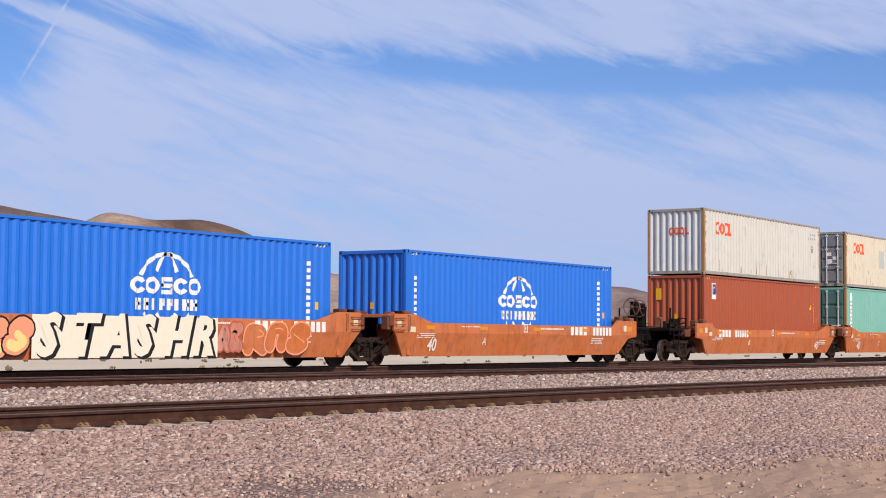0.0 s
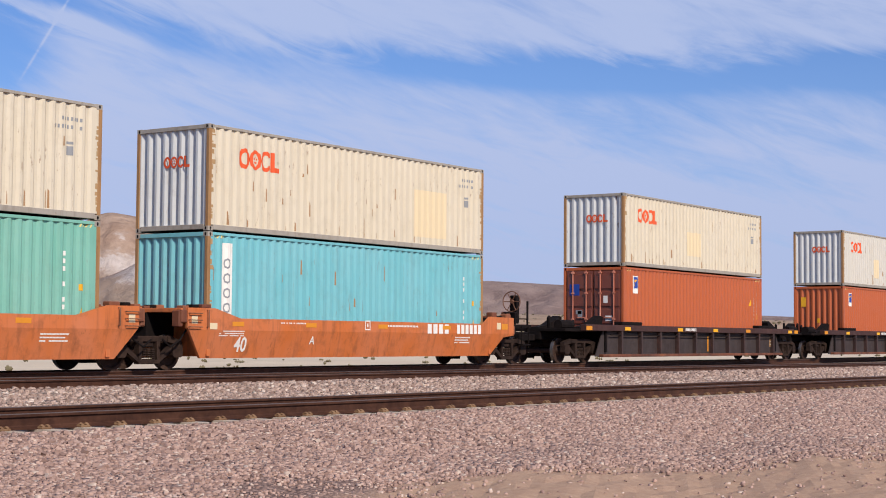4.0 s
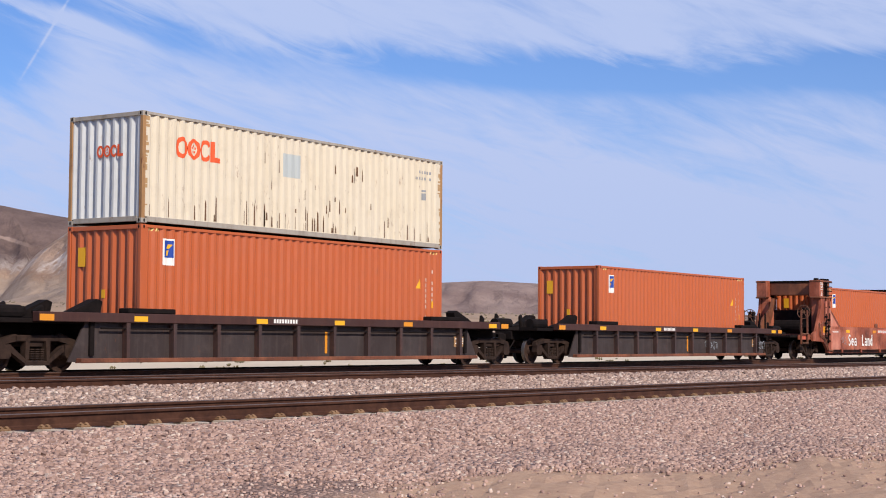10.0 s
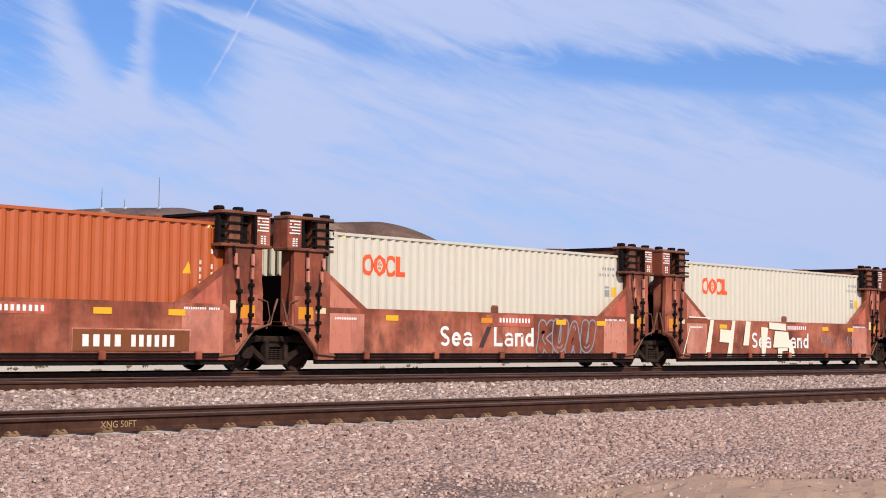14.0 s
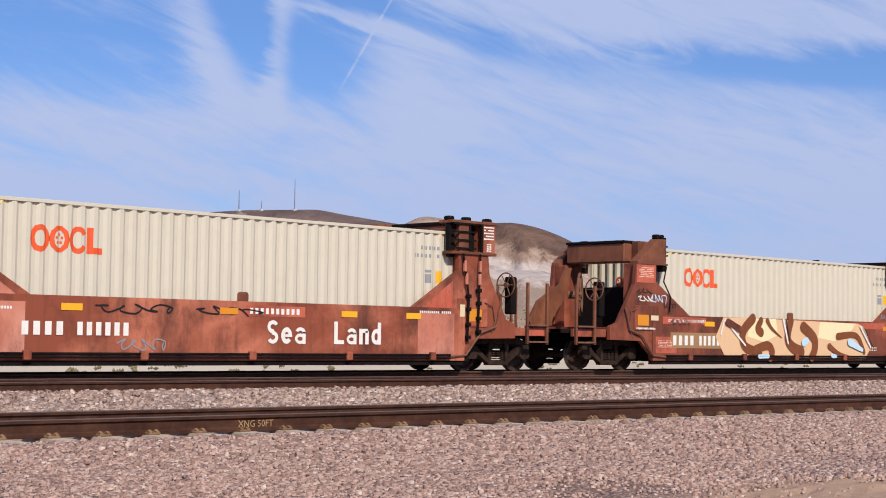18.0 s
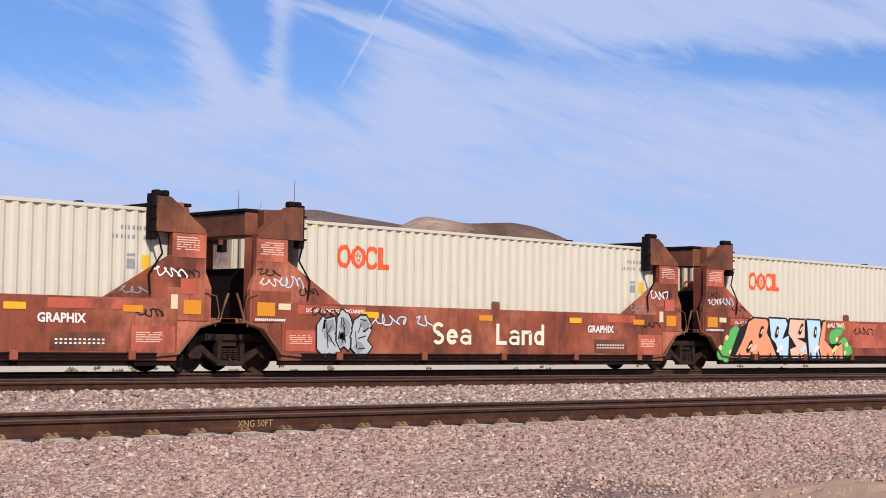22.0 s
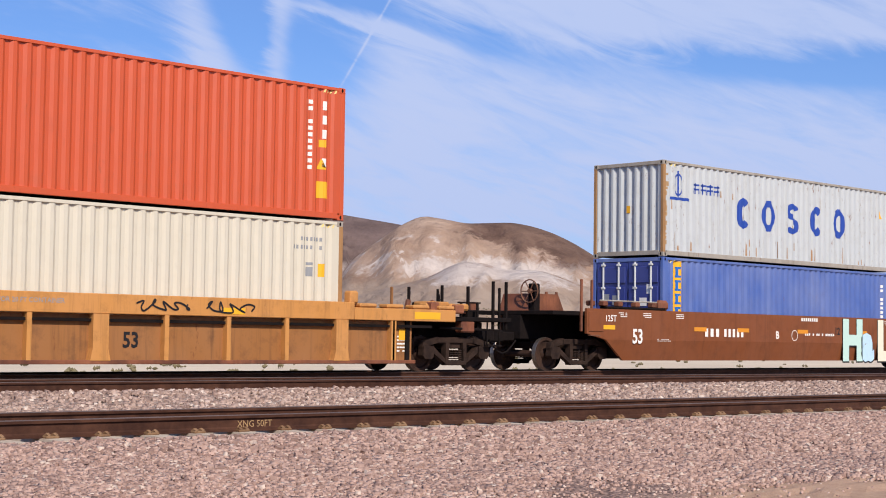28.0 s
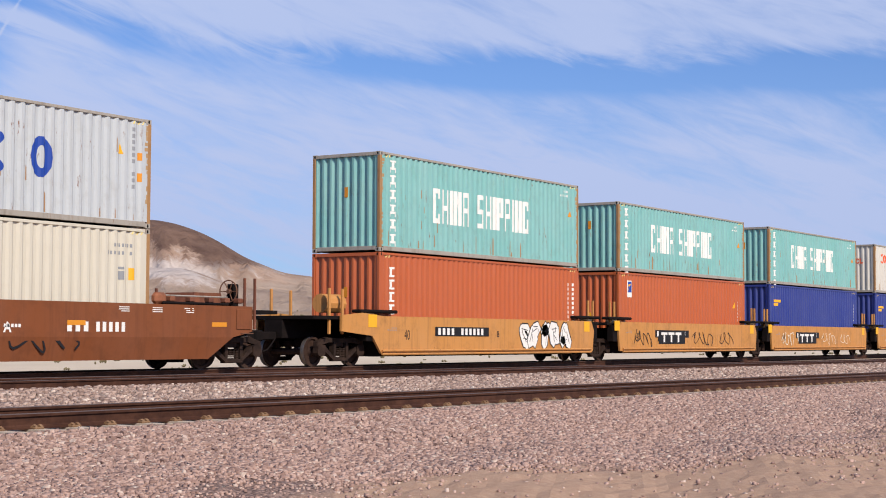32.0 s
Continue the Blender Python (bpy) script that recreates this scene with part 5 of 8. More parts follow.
    if paint in ("c_cream", "c_white", "c_grey", "c_aqua", "c_seagreen"):
        def runs(bm):
            heavy = seed == 23
            for _ in range(64 if heavy else 32):
                x, w = rng.uniform(0.2, LEN - 0.4), rng.uniform(0.012, 0.05)
                if heavy and rng.random() < 0.6:
                    x, w = rng.gauss(6.2, 1.6), rng.uniform(0.02, 0.06)
                y = 0.18 if rng.random() < 0.6 else rng.uniform(0.2, h - 0.8)
                ln = rng.uniform(0.1, 0.55) * (1.0 if y < 0.2 else 0.8) * (1.15 if heavy and y < 0.2 else 1.0)
                v = [bm.verts.new(p) for p in ((x, y, 0), (x + w, y, 0), (x + w * 0.85, y + ln * rng.uniform(0.7, 1.0), 0), (x + w * 0.15, y + ln, 0))]
                bm.faces.new(v)
        tagged(deco("rust_streak", runs, 0, 0, "ink_darkrust" if seed == 23 else "ink_rust", "brown rust runs", None, 0.003), kind="stuff")
        if postmat == "post":
            def stains(bm):
                for side in (0, 1):
                    z = 0.2
                    while z < h - 0.2:
                        step, wide = rng.uniform(0.03, 0.14), rng.uniform(0.0, 0.12) * (1.2 if z > h - 1.0 else 0.7)
                        if wide > 0.04:
                            a, b = (0.105, 0.105 + wide) if side == 0 else (LEN - 0.105 - wide, LEN - 0.105)
                            rect(bm, a, z, b, min(z + step, h - 0.12))
                        z += step + rng.uniform(0.0, 0.05)
            tagged(deco("rust_stain", stains, 0, 0, "ink_ochre", "orange-brown rust beside the corner post", None, 0.0025), kind="stuff")
    if paint not in ("c_cream", "c_white"):
        for x in (0.25, LEN - 0.62):
            deco("hazard_mark", lambda bm: [bm.faces.new([bm.verts.new(p) for p in ((i * 0.1, 0, 0), (i * 0.1 + 0.045, 0, 0), (i * 0.1 + 0.085, 0.07, 0), (i * 0.1 + 0.04, 0.07, 0))]) for i in range(4)],
                 x, h - 0.15, "ink_lemon", "", "haz%.1f%s" % (x, h))
    return root


# ------------------------------------------------------------------ trucks and car details
SIDE = 1.509      # half width over the car sides
AXLE = 0.89


def wheelset(bm):
    n = 28
    for s in (-1, 1):
        b = bmesh.new()
        lathe(b, [(0.03, 0.61), (0.14, 0.62), (0.16, 0.66), (0.30, 0.675), (0.345, 0.655), (0.415, 0.655), (0.42, 0.66), (0.42, 0.76),
                  (0.415, 0.78), (0.345, 0.78), (0.32, 0.735), (0.16, 0.72), (0.13, 0.80), (0.085, 0.80), (0.08, 1.04), (0.03, 1.05)], n)
        bmesh.ops.scale(b, vec=(1, s, 1), verts=b.verts[:])
        if s < 0:
            bmesh.ops.reverse_faces(b, faces=b.faces[:])
        for f in b.faces:
            c = f.calc_center_median()
            if (c.x ** 2 + c.z ** 2) ** 0.5 > 0.405:
                f.material_index = 1
        merge(bm, b)
        for i in range(3):
            a = i * math.tau / 3
            tube(bm, (0.05 * math.cos(a), s * 1.04, 0.05 * math.sin(a)), (0.05 * math.cos(a), s * 1.075, 0.05 * math.sin(a)), 0.014, 6)
    tube(bm, (0, -0.62, 0), (0, 0.62, 0), 0.085, 12)


def wheelset_mesh():
    me = cached("wheel_set", wheelset)
    if not me.materials:
        me.materials.append(None)
        me.materials.append(MAT["tread"])
    return me


def side_frame(bm):
    y0, y1 = -0.075, 0.075
    box(bm, -0.62, 0.62, y0, y1, 0.66, 0.80, 0.02)
    for s in (-1, 1):
        prism(bm, [(s * 0.58, 0.82), (s * 1.06, 0.70), (s * 1.08, 0.56), (s * 0.58, 0.67)], y0, y1)
        prism(bm, [(s * 1.06, 0.60), (s * 0.74, 0.60), (s * 0.74, 0.36), (s * 0.80, 0.30), (s * 1.02, 0.30), (s * 1.08, 0.38)], y0 - 0.03, y1)
        prism(bm, [(s * 0.74, 0.44), (s * 0.28, 0.16), (s * 0.34, 0.30), (s * 0.72, 0.58)], y0, y1)
        prism(bm, [(s * 0.34, 0.24), (s * 0.25, 0.24), (s * 0.22, 0.68), (s * 0.34, 0.68)], y0 - 0.01, y1)
    box(bm, -0.34, 0.34, y0 - 0.02, y1 + 0.02, 0.15, 0.25, 0.015)


def springs(bm):
    for x in (-0.14, 0.0, 0.14):
        for i in range(6):
            z = 0.26 + i * 0.047
            b = bmesh.new()
            bmesh.ops.create_cone(b, cap_ends=True, segments=8, radius1=0.062, radius2=0.062, depth=0.028, matrix=Matrix.Translation((x, 0, z)))
            merge(bm, b)


def bolster(bm):
    box(bm, -0.2, 0.2, -1.02, 1.02, 0.54, 0.72, 0.02)
    box(bm, -0.28, 0.28, -0.35, 0.35, 0.70, 0.80, 0.02)


def truck(root, x, u):
    """A two-axle truck under the car at x."""
    t = meshpart("truck", cached("truck_bolster", bolster), MAT["truck"], root, (x, 0, 0), "dusty cast steel two-axle truck")
    for s in (-1, 1):
        meshpart("side_frame", cached("side_frame", side_frame), MAT["truck"], t, (0, s * 1.0, 0))
        meshpart("spring_group", cached("spring_group", springs), MAT["truck"], t, (0, s * 1.03, 0))
    for s in (-1, 1):
        w = meshpart("wheel_set", wheelset_mesh(), MAT["wheel"], t, (s * AXLE, 0, 0.42))
        SPINNING.append((w, s * AXLE, u + x))
    return t


def brake_wheel(root, x, y, z, facing="x", stand=0.7, r=0.29):
    """A spoked hand brake wheel on its stand."""
    def wheel(bm):
        b = bmesh.new()
        n = 22
        for k in range(n):
            a, c = k * math.tau / n, (k + 1) * math.tau / n
            tube(b, (0, r * math.cos(a), r * math.sin(a)), (0, r * math.cos(c), r * math.sin(c)), 0.018, 5)
        for k in range(6):
            a = k * math.tau / 6
            tube(b, (0.03, 0, 0), (0, r * math.cos(a), r * math.sin(a)), 0.014, 5)
        tube(b, (-0.02, 0, 0), (0.09, 0, 0), 0.06, 8)
        merge(bm, b)
    ob = meshpart("brake_stand", box_mesh("brake_stand", 0.02, 0.22, -0.13, 0.13, -stand, 0.2, bevel=0.03), MAT["dark"], root,
                  pose(x, y, z, 0, 0, 0), "dark hand brake housing")
    meshpart("brake_wheel", cached(("brake_wheel", r), wheel), MAT["iron"], ob, (-0.06, 0, 0), "spoked iron hand wheel")


def coupler(root, x, direction):
    bm = bmesh.new()
    box(bm, 0, 0.75, -0.12, 0.12, 0.74, 0.96, 0.02)
    box(bm, 0.62, 0.95, -0.17, 0.13, 0.70, 1.0, 0.04)
    part_ob = part("coupler", bm, MAT["dark"], root)
    part_ob.matrix_basis = pose(x, 0, 0, 0, 0, 0 if direction > 0 else 180)
    bm = bmesh.new()
    pts = [(0.1 + 0.16 * i, -0.45, 0.75 - 0.32 * math.sin(i * math.pi / 6)) for i in range(7)]
    pipe(bm, pts, 0.022)
    h = part("air_hose", bm, MAT["dark"], root)
    h.matrix_basis = part_ob.matrix_basis.copy()


def grab(root, x, z, w, y=-SIDE, hgt=0.0):
    """A bent grab iron standing off the car side."""
    def build(bm):
        q = 0.07
        if hgt:
            pts = [(0, 0, 0), (0, -q, 0), (0, -q, hgt), (0, 0, hgt)]
        else:
            pts = [(0, 0, 0), (0, -q, 0), (w, -q, 0), (w, 0, 0)]
        pipe(bm, pts, 0.014)
    meshpart("grab_iron", cached(("grab_iron", w, hgt), build), MAT["iron"], root, (x, y, z))


def post_bar(root, x, y, z0, z1, mat="iron", r=0.04):
    meshpart("stanchion", box_mesh("stanchion", -r, r, -r, r, 0, z1 - z0, bevel=0.008), MAT[mat], root, (x, y, z0))


def sticker(root, x, z, w, h, y, ink="ink_yellow", name="reflector"):
    meshpart(name, box_mesh(name, 0, w, -0.004, 0.0, 0, h), MAT[ink], root, (x, y, z))


def letters(root, s, x, z, size, y, ink="ink_white", bold=0.0, squeeze=1.0, lean=0.0, slope=0.0):
    m = pose(x, y, z, 90 + math.degrees(math.atan(lean)), 0, 0) @ Matrix.Diagonal((squeeze, 1, 1, 1))
    me = text_mesh(s, size, bold, slope)
    return pieces("lettering", me, MAT[ink], root, m)


def bars(root, x, z, w, h, y, rows, cols, seed, ink="ink_white", name="code", fill=0.7, lean=0.0):
    bm = bmesh.new()
    codes(bm, 0, h, w, h, rows, cols, random.Random(seed), fill)
    return tagged(part(name, onto(bm, x, z, y, lean), MAT[ink], root), kind="stuff")


def block_word(root, x, z, count, size, y, ink="ink_white", gap=0.16, name="logo", wide=0.72):
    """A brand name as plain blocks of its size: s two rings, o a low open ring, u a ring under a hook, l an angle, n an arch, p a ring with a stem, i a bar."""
    q = 0.0
    for c in count:
        if c == " ":
            q += size * 0.5
            continue
        w = size * wide * (1.0 if size > 0.35 else 0.72)
        bm = bmesh.new()
        if c == "s":
            ring_shape(bm, w / 2, size * 0.27, w / 2, size * 0.28, size * 0.17, 12, -math.pi * 0.85, math.pi * 0.6)
            ring_shape(bm, w / 2, size * 0.72, w / 2, size * 0.28, size * 0.17, 12, math.pi * 0.15, math.pi * 1.6)
        elif c == "l":
            rect(bm, 0, 0, size * 0.21, size)
            rect(bm, size * 0.21, 0, w, size * 0.18)
        elif c == "i":
            rect(bm, 0, 0, size * 0.2, size)
            w = size * 0.2
        elif c == "n":
            rect(bm, 0, 0, size * 0.21, size * 0.70)
            rect(bm, w - size * 0.21, 0, w, size * 0.60)
            rect(bm, size * 0.21, size * 0.52, w - size * 0.06, size * 0.70)
        else:
            if c == "u":
                ring_shape(bm, w / 2, size * 0.22, w / 2, size * 0.23, size * 0.14, 12)
                rect(bm, w - size * 0.18, 0.0, w, size * 0.52)
                ring_shape(bm, w / 2, size * 0.45, w / 2, size * 0.27, size * 0.15, 8, 0.0, math.pi * 0.85)
            elif c == "p":
                ring_shape(bm, w / 2, size * 0.35, w / 2, size * 0.36, size * 0.19, 12)
                rect(bm, w - size * 0.21, 0.0, w, size)
            else:
                ring_shape(bm, w / 2, size * 0.35, w / 2, size * 0.36, size * 0.20, 14, 0.0, math.pi * 1.8)
                rect(bm, w * 0.22, size * 0.29, w, size * 0.41)
        for i, f in enumerate(bm.faces):
            for v in f.verts:
                v.co.z = max(v.co.z, 0.0025) if len(f.verts) == 4 and c in "ouspe" and i >= 12 + 2 * (c == "o") else v.co.z
        part(name, onto(bm, x + q, z, y), MAT[ink], root, "faded white painted block")
        q += w + size * gap


def capsule(bm, p, q, r0, r1, y, n=6):
    """A rounded stroke piece on the plane y."""
    d = Vector((q[0] - p[0], q[1] - p[1]))
    a = math.atan2(d.y, d.x)
    pts = [(p[0] + r0 * math.cos(a + math.pi / 2 + i * math.pi / n), p[1] + r0 * math.sin(a + math.pi / 2 + i * math.pi / n)) for i in range(n + 1)]
    pts += [(q[0] + r1 * math.cos(a - math.pi / 2 + i * math.pi / n), q[1] + r1 * math.sin(a - math.pi / 2 + i * math.pi / n)) for i in range(n + 1)]
    bm.faces.new([bm.verts.new((u, y, v)) for u, v in pts])


def curved(pts, n=4):
    """Rounds a polyline."""
    p = [pts[0]] + list(pts) + [pts[-1]]
    out = []
    for a, b, c, d in zip(p, p[1:], p[2:], p[3:]):
        for i in range(n):
            t = i / n
            out.append(tuple(0.5 * (2 * b[k] + (c[k] - a[k]) * t + (2 * a[k] - 5 * b[k] + 4 * c[k] - d[k]) * t * t + (3 * b[k] - a[k] - 3 * c[k] + d[k]) * t ** 3) for k in (0, 1)))
    return out + [pts[-1]]


FORMS = [
    (((0.1, 0.0), (0.12, 0.8), (0.5, 1.0), (0.88, 0.8), (0.9, 0.0)),),
    (((0.1, 1.0), (0.1, 0.25), (0.5, 0.0), (0.9, 0.25), (0.9, 1.0)),),
    (((0.9, 0.85), (0.5, 1.0), (0.1, 0.75), (0.5, 0.5), (0.9, 0.25), (0.5, 0.0), (0.05, 0.1)),),
    (((0.0, 0.0), (0.3, 0.7), (0.5, 1.0), (0.7, 0.7), (1.0, 0.0)), ((0.3, 0.35), (0.7, 0.35))),
    (((0.1, 0.0), (0.1, 0.95), (0.7, 1.0), (0.85, 0.7), (0.3, 0.5), (0.95, 0.0)),),
    (((0.9, 0.9), (0.3, 1.0), (0.08, 0.5), (0.3, 0.0), (0.9, 0.1)), ((0.15, 0.5), (0.7, 0.52))),
    (((0.0, 0.95), (1.0, 1.0)), ((0.5, 0.95), (0.45, 0.0))),
    (((0.1, 0.0), (0.1, 1.0)), ((0.9, 1.0), (0.2, 0.5), (0.95, 0.0)))]


def throwup(root, x, z, w, h, y, n, seed, fill, edge="ink_black", inner=None, label="spray-painted piece", fat=0.27, hollow=False, wild=False):
    """A spray-painted piece: fat forms with a dark outline that overlap one another, rounded or (wild) angular and close-packed."""
    rng = random.Random(seed)
    cell = w / n
    r = min(cell * fat, h * (0.19 if wild else 0.22))
    line = min(0.045, r * 0.35)
    cap = 2 if wild else 6
    outer, body, fine, thin = bmesh.new(), bmesh.new(), bmesh.new(), bmesh.new()
    last = -1
    for i in range(n):
        k = rng.randrange(len(FORMS))
        if k == last:
            k = (k + 2) % len(FORMS)
        last = k
        lean, drop, wide = rng.uniform(-0.12, 0.2) * cell, rng.uniform(0, 0.10) * h, rng.uniform(0.9, 1.12)
        if wild:
            lean, wide = rng.uniform(-0.25, 0.35) * cell, rng.uniform(1.0, 1.3)
        x0, x1 = cell * i + r * 0.8, cell * (i + 1) - r * 0.8
        z0, z1 = r + line + (drop if i % 2 else 0), h - r - line - (0 if i % 2 else drop)
        up = y - 0.0035 * i
        for m, stroke in enumerate(FORMS[k]):
            pts = [(x + x0 + (x1 - x0) * wide * a + lean * (b - 0.5), z + z0 + (z1 - z0) * b) for a, b in stroke]
            if wild:
                pts = [(a + rng.uniform(-0.12, 0.12) * cell, b + rng.uniform(-0.06, 0.06) * h) for a, b in pts]
            else:
                pts = curved(pts)
            rr = [r * (rng.uniform(0.8, 1.3) if wild else 1.15 - 0.3 * math.sin(math.pi * j / max(1, len(pts) - 1))) for j in range(len(pts))]
            for j, (p, q) in enumerate(zip(pts, pts[1:])):
                capsule(outer, p, q, rr[j] + line, rr[j + 1] + line, up - 0.00004 * j, cap)
                if not hollow:
                    capsule(body, p, q, rr[j], rr[j + 1], up - 0.0016 - 0.00004 * j, cap)
                if wild:
                    a = Vector((q[0] - p[0], q[1] - p[1]))
                    side = Vector((-a.y, a.x)).normalized() * rr[j] * rng.uniform(-0.5, 0.5)
                    capsule(thin, (p[0] + side.x, p[1] + side.y), (q[0] + side.x, q[1] + side.y), 0.013, 0.013, up - 0.0030 - 0.00004 * j, 3)
                    if inner and rng.random() < 0.55:
                        capsule(fine, p, ((p[0] + q[0]) / 2, (p[1] + q[1]) / 2), rr[j] * 0.75, rr[j] * 0.5, up - 0.0024 - 0.00004 * j, cap)
            if wild:
                continue
            if inner and len(pts) > 4:
                for j, (p, q) in enumerate(zip(pts, pts[1:])):
                    if j > len(pts) * 0.4:
                        capsule(fine, p, q, rr[j] * 0.6, rr[j + 1] * 0.55, up - 0.0024 - 0.00004 * j)
            elif not hollow and len(pts) > 8:
                for j, (p, q) in enumerate(zip(pts, pts[1:])):
                    if len(pts) * 0.3 < j < len(pts) * 0.62:
                        capsule(thin, p, q, 0.016, 0.016, up - 0.0024 - 0.00004 * j, 3)
    for bm, ink, name in ((outer, edge, ""), (body, fill, label), (fine, inner or edge, ""), (thin, edge, "")):
        if len(bm.faces):
            tagged(part("graffiti", bm, MAT[ink], root, name), kind="stuff")
        else:
            bm.free()


def swoosh(root, pts, r0, r1, y, ink, label=""):
    """One tapering sprayed stroke."""
    bm = bmesh.new()
    way = curved(pts, 5)
    m = len(way) - 1
    for j, (p, q) in enumerate(zip(way, way[1:])):
        capsule(bm, p, q, r0 + (r1 - r0) * j / m, r0 + (r1 - r0) * (j + 1) / m, y - 0.00004 * j)
    return tagged(part("graffiti", bm, MAT[ink], root, label), kind="stuff")


def cutout(root, pts, y, ink, grow=0.0, label=""):
    """One flat sprayed field with straight edges; grow widens it about its middle for an outline."""
    cx, cz = sum(p[0] for p in pts) / len(pts), sum(p[1] for p in pts) / len(pts)
    if grow:
        pts = [(p + grow * (1 if p > cx else -1), q + grow * (1 if q > cz else -1)) for p, q in pts]
    bm = bmesh.new()
    prism(bm, pts, y - 0.0015, y)
    return tagged(part("graffiti", bm, MAT[ink], root, label), kind="stuff")


def blocky_piece(car, y):
    """Tall slanting cream letters with the brown side showing between."""
    shapes = (((-0.50, 0.34), (-0.10, 1.25), (-0.13, 1.27), (-0.55, 0.34)), ((-0.20, 1.55), (1.10, 1.53), (1.10, 1.50), (-0.20, 1.51)),
              ((1.04, 1.46), (1.25, 1.46), (1.00, 0.30), (0.72, 0.30)), ((2.36, 1.46), (2.54, 1.46), (2.32, 0.30), (2.02, 0.30)),
              ((1.63, 1.18), (2.26, 1.15), (2.18, 0.76), (1.57, 0.78)), ((3.20, 1.46), (3.50, 1.44), (3.37, 0.68), (3.02, 0.68)),
              ((4.16, 1.28), (4.62, 1.26), (4.42, 0.30), (4.20, 0.30)), ((4.68, 1.44), (5.80, 1.40), (5.80, 1.18), (4.70, 1.22)),
              ((5.06, 1.16), (5.95, 1.14), (6.10, 0.62), (4.94, 0.62)), ((5.94, 0.88), (6.16, 0.88), (6.45, 0.30), (6.05, 0.30)),
              ((5.26, 0.60), (5.90, 0.60), (5.92, 0.52), (5.56, 0.50), (5.50, 0.29), (5.24, 0.30)))
    for i, pts in enumerate(shapes):
        cutout(car, pts, y - 0.002 - 0.0018 * i, "ink_cream", 0.0, "slanting cream spray-painted strokes")


def flowing_piece(car, y):
    """Peach and yellow field with broad brown bands, white edges and pale blue wedges."""
    cutout(car, ((2.1, 0.92), (2.45, 1.46), (3.5, 1.47), (9.4, 1.40), (9.8, 1.30), (10.2, 0.68), (9.8, 0.30), (2.5, 0.42)), y, "ink_sand", 0.0, "peach sprayed field")
    cutout(car, ((3.6, 0.95), (3.75, 1.46), (5.0, 1.46), (5.1, 1.0), (4.4, 0.8)), y - 0.002, "ink_paleyellow")
    cutout(car, ((7.2, 0.95), (7.3, 1.42), (9.3, 1.40), (9.0, 1.15), (8.1, 0.85)), y - 0.002, "ink_paleyellow")
    bands = (((3.85, 1.45), (3.38, 1.07), (3.46, 0.67), (4.17, 0.47)), 0.15, 0.15, "w_rust"), (((4.25, 1.40), (4.09, 1.17), (4.25, 1.07)), 0.11, 0.14, "w_rust"), \
            (((4.56, 1.40), (4.80, 1.17), (5.27, 0.93)), 0.09, 0.02, "w_rust"), (((3.93, 0.57), (4.56, 0.70), (4.80, 0.53), (4.72, 0.36)), 0.13, 0.13, "w_rust"), \
            (((5.74, 1.43), (5.58, 0.93), (5.82, 0.67), (6.29, 0.53)), 0.15, 0.17, "w_rust"), (((6.40, 1.25), (6.96, 0.93), (7.00, 0.60), (6.84, 0.38)), 0.17, 0.14, "w_rust"), \
            (((8.26, 1.0), (9.29, 1.03), (9.76, 0.53)), 0.11, 0.07, "w_rust"), (((7.79, 0.70), (8.34, 0.47), (9.21, 0.34)), 0.10, 0.03, "w_rust"), \
            (((2.52, 1.38), (3.46, 0.70)), 0.035, 0.03, "ink_white"), (((2.3, 1.0), (2.45, 1.36)), 0.03, 0.03, "ink_white"), (((5.35, 1.43), (5.58, 0.77)), 0.05, 0.03, "ink_white"), \
            (((5.47, 1.43), (5.66, 0.85)), 0.022, 0.02, "ink_black"), (((6.40, 0.80), (6.55, 0.86)), 0.12, 0.10, "ink_ice"), (((8.90, 0.83), (9.60, 0.60)), 0.12, 0.06, "ink_ice"), \
            (((9.52, 1.30), (10.1, 0.68)), 0.035, 0.03, "ink_white"), (((9.68, 1.30), (10.2, 0.72)), 0.02, 0.02, "ink_black"), (((4.1, 0.39), (4.56, 0.40)), 0.06, 0.06, "ink_ice"), \
            (((2.6, 1.34), (3.2, 1.15)), 0.10, 0.08, "w_grimy"), (((7.9, 0.42), (8.1, 0.40)), 0.07, 0.05, "ink_ice")
    for k, (pts, r0, r1, ink) in enumerate(bands):
        swoosh(car, pts, r0, r1, y - 0.004 - 0.003 * k, ink)


